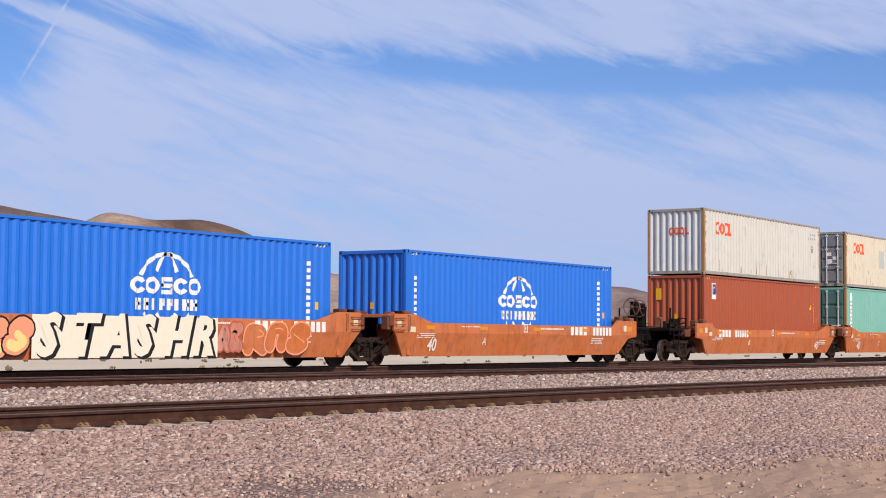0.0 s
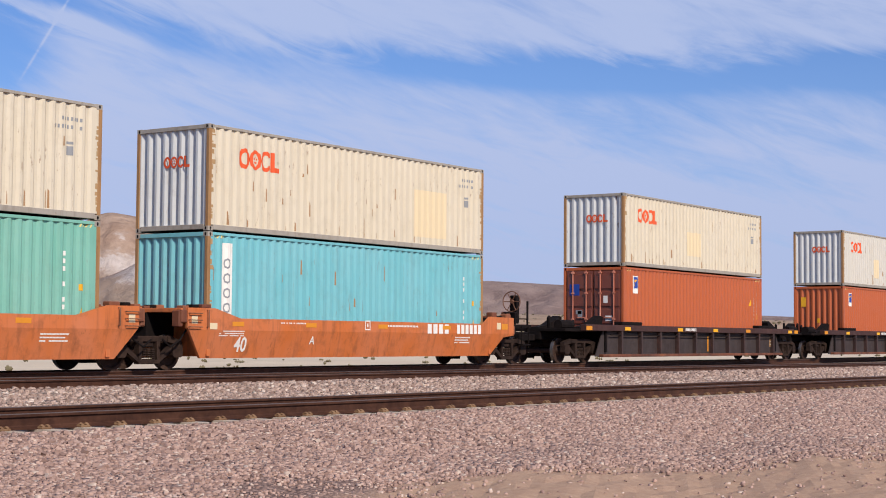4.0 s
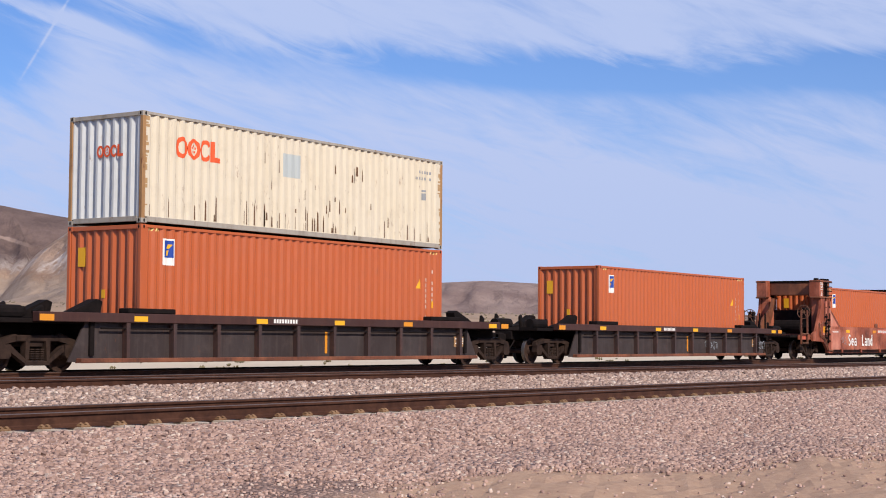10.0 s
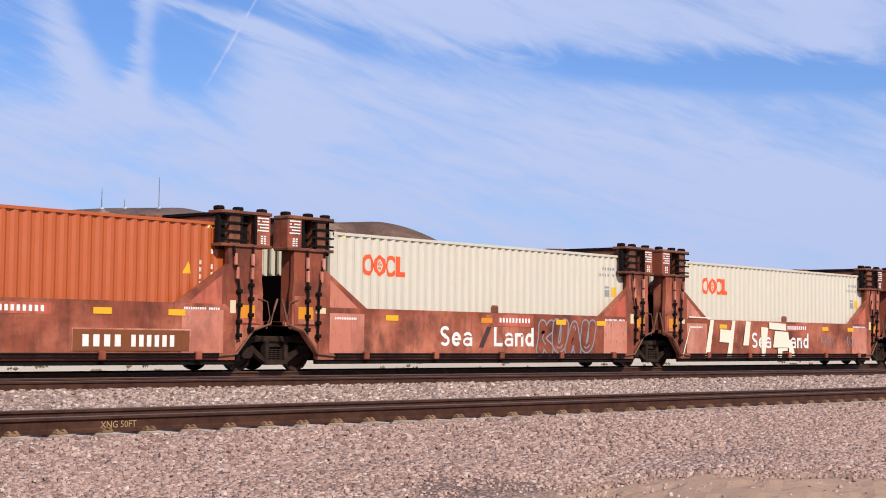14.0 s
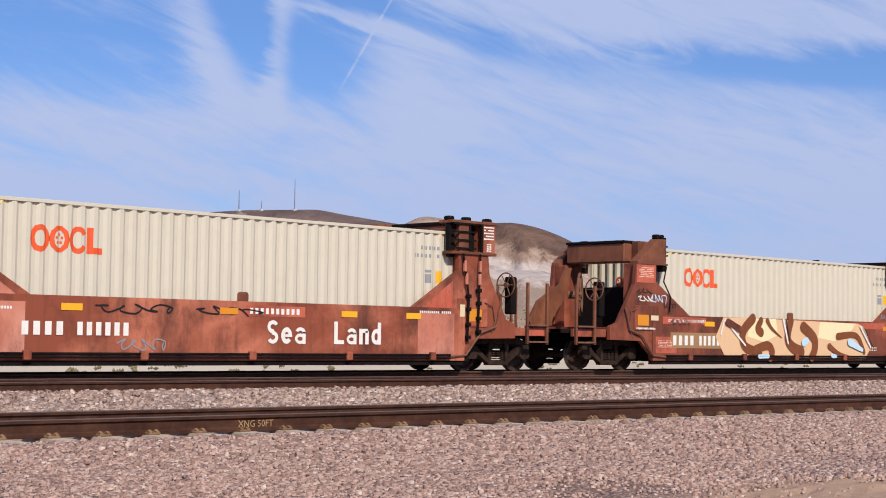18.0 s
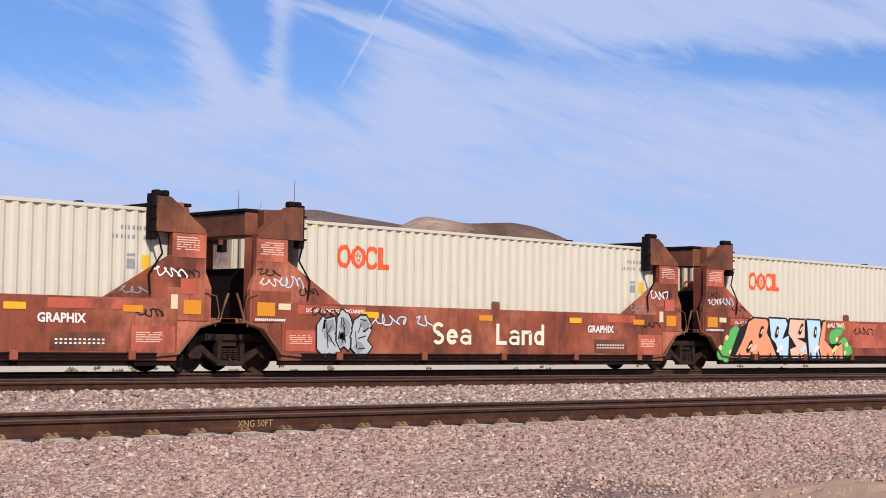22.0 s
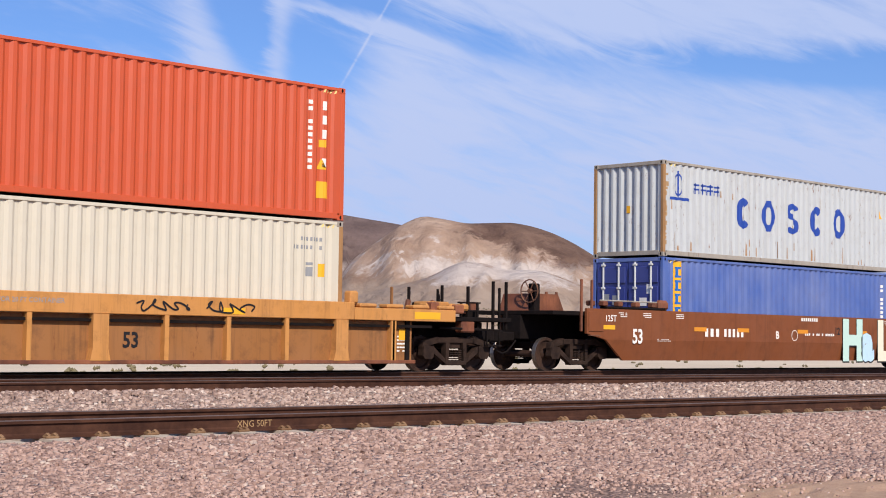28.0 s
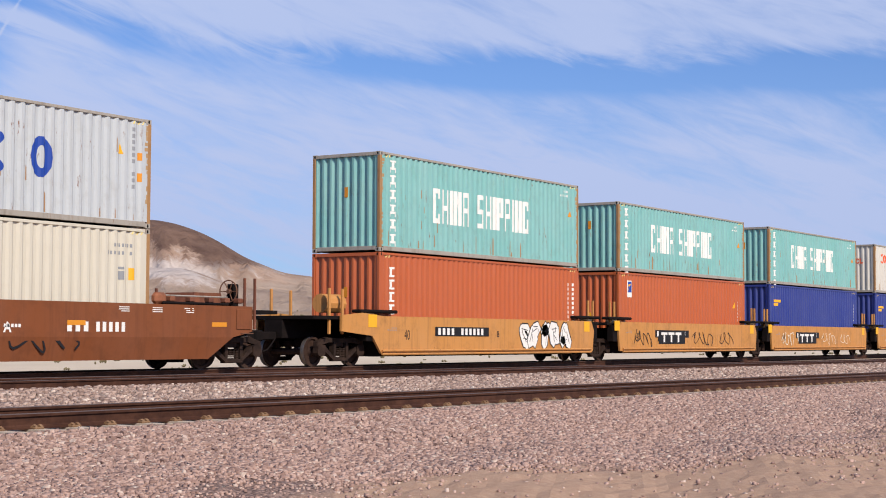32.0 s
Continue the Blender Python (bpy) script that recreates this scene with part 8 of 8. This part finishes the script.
def car_rust(u, left, right, deco=0):
    """Fifty-three-foot smooth-sided red-oxide well car."""
    root = rider("well_car", u, 0.0, "smooth-sided red-oxide well car with stencils" + (" and graffiti" if deco != 2 else ""), "railcar", "cars of the train")
    L, m = LEN, MAT["w_rust"]
    e = 3.45
    pts = [(-1.9, 0.27), (-2.7, 0.80), (-e, 0.95), (-e, 1.58), (L + e, 1.58), (L + e, 0.95), (L + 2.7, 0.80), (L + 1.9, 0.27)]
    sheet_side(root, pts, m, 0.80, 0.20)
    well(root, -2.0, L + 2.0, 0.44, MAT["dark"])
    for side, style, x in ((-1, left, 0.0), (1, right, L)):
        far = 4.6 if style == "end" else 3.7
        a, b = sorted((x + side * 1.9, x + side * far))
        deck(root, a, b, 1.5, MAT["dark"], 1.4)
        meshpart("guide_plate", box_mesh("guide_plate_r", -1.2, 1.2, -1.47, -1.2, 1.585, 1.65, bevel=0.02), MAT["dark"], root, (x + side * 1.4, 0, 0))
        meshpart("guide_post", box_mesh("guide_post_r", -0.2, 0.2, -0.15, 0.1, 1.58, 1.86, bevel=0.08), MAT["w_oxide"], root, (x + side * 0.2, -SIDE + 0.2, 0))
        for q, y in ((3.2, -1.45), (3.6, -1.45), (2.0, 0.8), (2.4, 0.8)):
            post_bar(root, x + side * q, y, 1.0 if y < 0 else 1.5, 2.3 if y < 0 else 2.05, "w_oxide", 0.03)
        grab(root, x + side * 3.2 - 0.2, 0.9, 0.4)
        for q in (0.6, 1.3, 2.0, 2.6, 3.1):
            meshpart("lock_lug", box_mesh("lock_lug", -0.09, 0.09, -0.1, 0.1, 0, 0.13, bevel=0.025), MAT["w_oxide"], root, (x + side * q, -1.33, 1.65))
        meshpart("top_rod", cached("top_rod", lambda bm: tube(bm, (-1.3, 0, 0), (1.3, 0, 0), 0.02, 6)), MAT["rail"], root, (x + side * 1.4, -1.30, 1.80))
        meshpart("end_plate", box_mesh("end_plate", -0.28, 0.28, -0.02, 0.0, 0, 0.5, bevel=0.008), m, root, (x + side * 3.1, -SIDE - 0.003, 1.0))
        if style == "end":
            coupler(root, x + side * far, side)
            truck(root, x + side * 3.25, u)
            brake_wheel(root, x + side * 4.1, -0.2, 2.0, stand=0.6)
            bm = bmesh.new()
            prism(bm, [(0, 1.4), (1.5, 1.4), (1.2, 1.95), (0.2, 1.95)], -0.5, 0.5)
            w = part("brake_gear_box", bm, MAT["w_oxide"], root)
            w.location = (x + side * 3.4 - (0.75 if side < 0 else 0.75), 0.4, 0)
    if right == "joint":
        truck(root, L + 3.65, u)
    y = face_y(1.1, 0.80, 0.20)
    yl = face_y(0.5, 0.80, 0.20) - 0.004
    for x in (-2.9, 1.0, 3.0, 6.0, 9.3, L + 1.9):
        sticker(root, x, 1.06, 0.55, 0.11, y, "ink_yellow" if x < 0 else "ink_amber")
    for x in (-2.2, -1.2, 0.2, L - 1.3, L - 0.2, L + 0.9):
        bars(root, x, 1.36, 0.34, 0.14, y, 3, 5, int(x * 3) % 5 + 1)
    letters(root, "58" if deco == 1 else "53", -1.65, 0.72, 0.52, y - 0.004, "ink_white", 0.014, 0.85)
    letters(root, "125T", -2.75, 1.27, 0.22, y, "ink_white", 0.004)
    bars(root, -0.6, 0.75, 0.6, 0.09, y, 2, 7, 8)
    ax = 9.3 if deco == 2 else 1.49
    bars(root, ax, 0.92, 0.75, 0.22, y, 1, 3, 2, fill=0.68)
    bars(root, ax + 0.88, 0.92, 1.0, 0.22, y, 1, 5, 3, fill=0.68)
    letters(root, "B" if deco == 0 else "A", 4.88 if deco == 0 else 7.5, 0.9, 0.3, y, "ink_white", 0.01)
    bm = bmesh.new()
    ring_shape(bm, 0, 0, 0.16, 0.16, 0.02, 16)
    part("stencil_ring", onto(bm, 5.85, 1.0, y), MAT["ink_white"], root)
    bars(root, 6.4, 1.0, 1.6, 0.07, y, 1, 16, 5)
    bars(root, 6.2, 1.42, 0.9, 0.1, y, 1, 8, 6)
    if deco == 0:
        for ch, ink, dx, sz in (("H", "ink_mint", 0.0, 1.62), ("a", "ink_ice", 1.12, 1.5), ("L", "ink_cream", 2.02, 1.62), ("T", "ink_cream", 2.80, 1.66)):
            letters(root, ch, 8.42 + dx, 0.32, sz, y - 0.006, "ink_black", 0.115, 1.0)
            letters(root, ch, 8.42 + dx, 0.34, sz, y - 0.012, ink, 0.09, 1.0)
        letters(root, "12", 8.0, 1.05, 0.3, y, "ink_black", 0.01)
    if deco == 1:
        throwup(root, 1.44, 0.32, 3.0, 1.2, y - 0.004, 5, 21, "ink_grey")
        throwup(root, 0.55, 0.85, 0.85, 0.6, y - 0.004, 1, 6, "ink_ice")
        throwup(root, 8.5, 0.36, 2.5, 1.12, y - 0.004, 4, 33, "ink_grey")
        block_word(root, 4.81, 0.84, "iii lonoonoonoolno", 0.30, y, gap=0.10, name="lettering")
        scribble(root, 11.3, 0.8, 0.6, 0.4, -SIDE, 4, "ink_grey", 0.03, 3)
    if deco == 2:
        scribble(root, 2.0, 1.1, 3.0, 0.22, -SIDE, 31, "ink_grey", 0.03, 9)
        throwup(root, 5.2, 1.0, 1.3, 0.45, y - 0.001, 3, 44, "w_oxide", "ink_black")
        scribble(root, 7.4, 0.45, 2.3, 0.5, -SIDE + 0.03, 40, "ink_black", 0.05, 4)
    return root


def car_short(u, left, right, deco=0):
    """Forty-foot yellow well car with smooth sides."""
    root = rider("well_car", u, 0.0, "scuffed yellow forty-foot well car with smooth sides", "railcar", "cars of the train")
    L, m = LEN, MAT["w_yellow"]
    lp = [(-0.30, 0.36), (-0.75, 0.86), (-2.2, 0.98), (-2.2, 1.42), (-1.2, 1.5), (-0.2, 1.42)] if left == "end" else [(-0.5, 0.36), (-0.6, 1.1), (-0.4, 1.42)]
    rp = [(L + 0.5, 0.36), (L + 0.6, 1.1), (L + 0.4, 1.42)]
    sheet_side(root, lp + rp[::-1], m, 0.3, 0.0)
    for z in (0.44, 0.34):
        meshpart("side_pipe", cached(("side_pipe_y", z), lambda bm: tube(bm, (-0.3, 0, 0), (L + 0.3, 0, 0), 0.035, 6)), m, root, (0, -SIDE - 0.03, z))
    well(root, -0.2, L + 0.2, 0.38, MAT["dark"])
    for side, style, x in ((-1, left, 0.0), (1, right, L)):
        far = 3.3 if style == "end" else 1.25
        a, b = sorted((x + side * 0.2, x + side * far))
        deck(root, a, b, 1.4, MAT["dark"], 1.38)
        for q, y in ((0.55, -1.3), (0.9, -1.3)) if style == "joint" else ((1.9, -1.3), (2.5, -1.3), (1.4, 0.9), (2.9, 0.4)):
            post_bar(root, x + side * q, y, 0.9, 2.15, "w_yellow", 0.035)
        meshpart("guide_plate", box_mesh("guide_plate_s", -0.9, 0.9, -1.46, -1.1, 1.42, 1.52, bevel=0.03), MAT["dark"], root, (x + side * 0.3, 0, 0.08))
        meshpart("cone_box", box_mesh("cone_box", -0.22, 0.22, -0.15, 0.15, 0, 0.2, bevel=0.06), MAT["ink_patch"], root, (x + side * 0.6, -1.2, 1.4))
        bm = bmesh.new()
        box(bm, *sorted((x + side * 0.62, x + side * 0.95)), -1.46, -1.2, 0.7, 1.3, 0.02)
        part("end_box", bm, MAT["dark"], root)
        if style == "end":
            coupler(root, x + side * far, side)
            truck(root, x + side * 1.65, u)
            bm = bmesh.new()
            tube(bm, (x + side * 2.4, -0.9, 1.75), (x + side * 1.5, -0.9, 1.75), 0.26, 12)
            part("air_tank", bm, m, root)
    if right == "joint":
        truck(root, L + 1.58, u)
    y = -SIDE - 0.004
    letters(root, "40", 0.85, 0.75, 0.42, y, "ink_black", 0.0, 0.7)
    sticker(root, -0.95, 1.1, 0.42, 0.36, y, "ink_yellow")
    sticker(root, L - 0.15, 1.05, 0.4, 0.35, y, "ink_yellow")
    sticker(root, 2.49, 0.86, 3.1, 0.28, y, "ink_black", "number_plate")
    bars(root, 2.65, 0.90, 1.0, 0.2, y - 0.005, 1, 4, 3)
    bars(root, 3.95, 0.90, 1.4, 0.2, y - 0.005, 1, 6, 5)
    letters(root, "B", 6.1, 0.85, 0.26, y, "ink_black", 0.004)
    bars(root, 0.0, 0.98, 0.5, 0.12, y, 2, 5, 2, "ink_text")
    if deco == 1:
        throwup(root, 7.5, 0.42, 3.4, 0.98, y, 5, 16, "ink_white", fat=0.30, wild=True)
    else:
        sticker(root, 2.8, 0.62, 2.4, 0.5, y - 0.012, "ink_black", "number_plate")
        bm = bmesh.new()
        for i in range(3):
            rect(bm, i * 0.65, 0.28, i * 0.65 + 0.55, 0.38)
            rect(bm, i * 0.65 + 0.2, 0.0, i * 0.65 + 0.34, 0.28)
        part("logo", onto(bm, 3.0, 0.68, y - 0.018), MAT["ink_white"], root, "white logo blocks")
        scribble(root, 0.6, 0.5, 2.4, 0.7, -SIDE, 60 + deco, "ink_black" if deco == 2 else "ink_cream", 0.035, 6)
        scribble(root, 5.9, 0.5, 4.2, 0.7, -SIDE, 70 + deco, "ink_black" if deco == 2 else "ink_cream", 0.03, 8)
    return root


# ------------------------------------------------------------------ the consist
def build_train():
    C = container
    # orange articulated sets
    car_orange(17.93, "joint", "joint", 1)
    C(17.93, 0.42, HIGH, "c_blue", style="globe", seed=1, postmat="same")
    car_orange(33.55, "joint", "end")
    C(33.55, 0.42, HIGH, "c_blue", style="globe", seed=2, postmat="same")
    car_orange(53.25, "end", "joint", 3)
    C(53.25, 0.43, HIGH, "c_darkbrown", style="flag", seed=3, postmat="same")
    C(53.25, 3.345, STD, "c_white", endmat="c_silver", style="rings", seat="stacked on a dark brown one", seed=4)
    car_orange(68.72, "joint", "joint", 2)
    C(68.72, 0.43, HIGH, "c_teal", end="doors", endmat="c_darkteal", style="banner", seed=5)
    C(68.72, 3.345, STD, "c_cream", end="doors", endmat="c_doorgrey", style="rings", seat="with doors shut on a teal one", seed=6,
      extra=(("ink_greypatch", 4.7, 1.05, 0.8, 0.85), ("ink_greypatch", 6.4, 1.0, 0.8, 0.8)))
    car_orange(84.38, "joint", "end", 0)
    C(84.38, 0.43, HIGH, "c_aqua", style="banner", seed=7)
    C(84.38, 3.345, STD, "c_cream", endmat="c_silver", style="rings", seat="stacked on an aqua one", seed=8, extra=(("ink_patch", 8.6, 0.35, 1.6, 1.35),))
    # dark ribbed cars
    dark = ((105.66, "c_brown", "c_cream"), (127.4, "c_brown", "c_white"), (149.0, "c_brown", "c_cream"), (170.55, "c_brown", "c_cream"))
    for i, (u, a, b) in enumerate(dark):
        car_dark(u)
        C(u, 0.47, HIGH, a, end="doors" if i == 0 else "panel", endmat="c_doorshade" if i == 0 else None, style="flag", seed=10 + i, postmat="same")
        C(u, 3.39, STD, b, endmat="c_silver", style="rings", seat="stacked on a red-brown one", seed=20 + i,
          extra=((("ink_patch", 5.2, 0.6, 1.2, 0.9),), (("ink_patch", 4.2, 0.5, 0.8, 0.9), ("ink_patch", 7.9, 0.7, 0.6, 0.7)), (("ink_greypatch", 4.6, 0.25, 1.6, 0.75),), (("ink_greypatch", 5.0, 1.5, 0.7, 0.6),))[i])
    car_dark(192.25, 1)
    C(192.25, 0.44, HIGH, "c_brown", style="flag", seed=15, postmat="same")
    # first bulkhead set
    for i in range(5):
        u = 213.68 + i * 15.32
        car = car_bulk(u, "end" if i == 0 else "joint", "end" if i == 4 else "joint", "tall")
        y = -SIDE - 0.014
        if i == 0:
            C(u, 0.36, HIGH, "c_brown", style="flag", seed=30, postmat="same")
            block_word(car, 1.88, 0.60, "sou", 0.52, y, wide=0.58)
            block_word(car, 3.70, 0.60, "lunp", 0.52, y, wide=0.56)
            sticker(car, 7.9, 0.46, 3.0, 0.46, -SIDE - 0.010, "ink_pink", "number_plate")
            sticker(car, 7.92, 0.46, 2.96, 0.43, -SIDE - 0.0125, "w_rust", "number_plate")
            y -= 0.004
            bars(car, 8.15, 0.55, 1.05, 0.24, y, 1, 4, 8)
            bars(car, 9.35, 0.55, 1.2, 0.24, y, 1, 6, 9)
            scribble(car, 0.95, 0.6, 0.7, 0.5, -SIDE, 3, "ink_grey", 0.02, 3)
        else:
            C(u, 0.36, HIGH, "c_cream_clean", style="rings", seed=30 + i, postmat="same")
            if i == 4:
                bars(car, 0.8, 0.74, 0.95, 0.25, y, 1, 4, 8)
                bars(car, 1.95, 0.74, 1.2, 0.25, y, 1, 6, 9)
                block_word(car, 6.40, 0.62, "sou", 0.48, y, wide=0.6)
                block_word(car, 8.20, 0.62, "lunp", 0.48, y, wide=0.58)
                scribble(car, 2.3, 1.15, 4.0, 0.22, -SIDE, 8, "ink_black", 0.03, 9)
                scribble(car, 2.8, 0.42, 1.4, 0.3, -SIDE, 18, "ink_grey", 0.025, 5)
            else:
                block_word(car, 3.60, 0.60, "sou", 0.50, y)
                block_word(car, 5.72, 0.60, "lunp", 0.50, y)
                bm = bmesh.new()
                prism(bm, [(5.12, 0.58), (5.30, 0.58), (5.62, 1.10), (5.44, 1.10)], y - 0.003, y + 0.002)
                part("logo", bm, MAT["w_dark"], car, "worn dark slanted emblem")
            if i == 1:
                throwup(car, 7.6, 0.36, 2.6, 1.0, y + 0.006, 4, 50, "w_brown", "ink_grey", None, "thin grey outlined letters", 0.2)
                sticker(car, 5.4, 1.12, 2.0, 0.3, -SIDE - 0.006, "ink_salmon", "repaint_patch")
            if i == 2:
                blocky_piece(car, y - 0.006)
            if i in (2, 3):
                scribble(car, 8.2, 0.62, 1.1, 0.5, -SIDE, 60 + i, "ink_grey", 0.022, 4)
                scribble(car, 10.2, 0.62, 0.6, 0.45, -SIDE, 80 + i, "ink_grey", 0.022, 3)
            if i == 3:
                throwup(car, 8.35, 0.32, 2.1, 1.12, y, 3, 5, "ink_cream")
    # second bulkhead set
    for i in range(5):
        u = 294.75 + i * 15.4
        car = car_bulk(u, "end" if i == 0 else "joint", "end" if i == 4 else "joint", "low", ("w_grimy", "w_salmon", "w_brown", "w_brown", "w_grimy")[i])
        C(u, 0.36, HIGH, "c_cream_clean", style="rings", seed=40 + i, postmat="same")
        y = -SIDE - 0.016
        scribble(car, -0.75, 1.75, 0.7, 0.3, -1.475, 90 + i, "ink_ice", 0.025, 4)
        scribble(car, LEN - 0.6, 1.85, 0.8, 0.28, -1.475, 95 + i, "ink_white", 0.03, 4)
        for k, (sx, sz, sw, ink) in enumerate(((-1.3, 1.98, 0.6, "ink_black"), (0.1, 1.2, 0.8, "ink_black"), (-0.2, 1.62, 0.7, "ink_black"), (-1.25, 1.78, 0.6, "ink_white"),
                                               (LEN - 1.4, 1.52, 0.7, "ink_grey"), (LEN - 0.1, 1.9, 0.6, "ink_black"), (LEN - 1.0, 1.1, 0.8, "ink_black"))):
            scribble(car, sx, sz, sw, 0.2, -1.475 if sz > 1.47 else -SIDE - 0.002, 200 + 9 * i + k, ink, 0.024, 3 + (i + k) % 3)
        if i == 0:
            sticker(car, 0.1, 0.60, 2.4, 0.42, -SIDE - 0.006, "ink_rust", "repaint_patch")
            bars(car, 0.2, 0.68, 1.0, 0.26, y, 1, 4, 8)
            bars(car, 1.35, 0.68, 1.2, 0.26, y, 1, 6, 9)
            flowing_piece(car, y)
        if i == 1:
            throwup(car, 0.4, 0.32, 3.1, 1.16, y, 5, 15, "ink_lemon", inner="ink_paleyellow", fat=0.33, wild=True)
            block_word(car, 3.63, 0.58, "sou", 0.52, y, gap=0.10)
            sticker(car, 5.02, 0.57, 0.44, 0.54, y + 0.004, "w_dark", "logo_plate")
            swoosh(car, ((5.08, 0.62), (5.25, 0.80), (5.40, 1.02)), 0.03, 0.06, y - 0.006, "ink_salmon")
            block_word(car, 5.55, 0.58, "lunp", 0.52, y, gap=0.10)
            throwup(car, 7.45, 0.32, 2.9, 1.16, y, 5, 17, "ink_lemon", inner="ink_paleyellow", fat=0.33, wild=True)
        if i in (2, 3):
            block_word(car, 3.7, 0.64, "sou", 0.50, y, "ink_cream")
            block_word(car, 5.78, 0.64, "lunp", 0.50, y, "ink_cream")
            if i == 2:
                throwup(car, 0.55, 0.42, 2.2, 0.86, y, 5, 25, "ink_grey", inner="ink_text", fat=0.33, wild=True)
                throwup(car, 2.75, 0.55, 0.85, 0.66, y, 3, 26, "w_dark", "ink_grey", fat=0.28, wild=True)
            else:
                throwup(car, 0.33, 0.34, 1.45, 1.04, y, 3, 27, "ink_greypatch", "ink_black", "ink_text", fat=0.34, wild=True)
                scribble(car, 1.85, 1.0, 1.8, 0.3, -SIDE, 28, "ink_ice", 0.03, 7)
            letters(car, "GRAPHIX", 9.08, 0.98, 0.24, y, "ink_white", 0.008)
        if i == 4:
            peach_piece(car, y)
            letters(car, "ALL THAT", 4.75, 1.27, 0.17, y - 0.06, "ink_white", 0.006)
            bars(car, 8.2, 0.70, 0.9, 0.27, y, 1, 4, 8)
            bars(car, 9.2, 0.70, 1.2, 0.27, y, 1, 6, 9)
            scribble(car, 6.1, 1.02, 1.2, 0.3, -SIDE - 0.004, 29, "ink_black", 0.03, 4)
            sticker(car, 6.1, 0.66, 2.05, 0.74, -SIDE - 0.005, "ink_salmon", "repaint_patch")
    # yellow ribbed set
    car_yellow(377.85, "end", "joint", 1)
    C(377.85, 0.38, STD, "c_cream", endmat="c_silver", style="rings", seed=50)
    car_yellow(397.3, "joint", "joint", 2)
    C(397.3, 0.38, HIGH, "c_white", endmat="c_silver", style="rings", seed=51, extra=(("ink_patch", 5.2, 0.3, 0.9, 1.0), ("ink_patch", 10.0, 0.2, 1.2, 0.7)))
    C(397.3, 3.30, HIGH, "c_sky", style="", seat="stacked on a white one", seed=52,
      extra=(("ink_navy", 2.5, 0.60, 7.3, 1.15), ("ink_deepblue", 1.9, 1.15, 0.65, 0.95), ("ink_deepblue", 8.1, 0.55, 0.75, 0.9), ("ink_navy", 0.4, 2.05, 2.2, 0.5), ("ink_yellow", LEN - 0.75, 0.25, 0.42, 0.12), ("ink_yellow", LEN - 0.75, 0.5, 0.42, 0.2), ("ink_white", LEN - 0.95, 1.3, 0.07, 0.9), ("ink_white", LEN - 0.6, 1.6, 0.09, 0.5)))
    car_yellow(416.75, "joint", "end", 3)
    C(416.75, 0.38, HIGH, "c_cream_clean", end="doors", endmat="c_silver", style="rings", seat="with doors shut in a yellow well car", seed=53)
    C(416.75, 3.30, HIGH, "c_orange", style="capital", seat="stacked on a cream one", seed=54, postmat="same")
    # red-oxide set
    car_rust(440.22, "end", "joint", 0)
    C(440.22, 0.45, STD, "c_midblue", end="doors", endmat="c_navy", style="stripe", seed=60, postmat="same")
    C(440.22, 3.06, STD, "c_grey", style="five", seat="stacked on a blue one", seed=61)
    car_rust(459.68, "joint", "joint", 1)
    C(459.68, 0.45, HIGH, "c_cream", endmat="c_silver", style="rings", seed=62)
    C(459.68, 3.36, STD, "c_grey", style="five", seat="stacked on a cream one", seed=63)
    car_rust(479.05, "joint", "end", 2)
    C(479.05, 0.45, HIGH, "c_cream_clean", end="doors", endmat="c_silver", style="rings", seat="with doors shut in a red-oxide well car", seed=64)
    C(479.05, 3.36, STD, "c_grey", style="five", seat="stacked on a cream one", seed=65)
    # short yellow set
    for i, (u, low, hh) in enumerate(((500.7, "c_brown", HIGH), (516.05, "c_brown", STD), (531.2, "c_navy", STD), (546.5, "c_navy", STD))):
        car_short(u, "end" if i == 0 else "joint", "joint", (1, 2, 3, 3)[i])
        C(u, 0.38, HIGH, low, style=("column", "flag", "small", "small")[i], seed=70 + i, postmat="same")
        C(u, 3.295, hh, "c_seagreen" if i < 3 else "c_white", style="words" if i < 3 else "rings", seat="stacked on another", seed=75 + i)


def motions():
    times = [i * 1.0 for i in range(33)]
    for ob, u, z in MOVING:
        walk(ob, [(t, pose(u + run(t), TRAIN_Y, z)) for t in times])
    # wheels roll while their truck is in sight
    for ob, x, u in SPINNING:
        rows = []
        for i in range(0, 961):
            t = i / 30
            s = u + x + run(t)
            if 2.0 < s < 95.0 or i in (0, 960):
                rows.append((t, pose(x, 0, 0.42, 0, -math.degrees(-run(t) / 0.42) % 360.0, 0)))
        walk(ob, rows)


# ------------------------------------------------------------------ build
build_ground()
build_tracks()
build_scrub_and_masts()
build_train()
build_ballast()
motions()
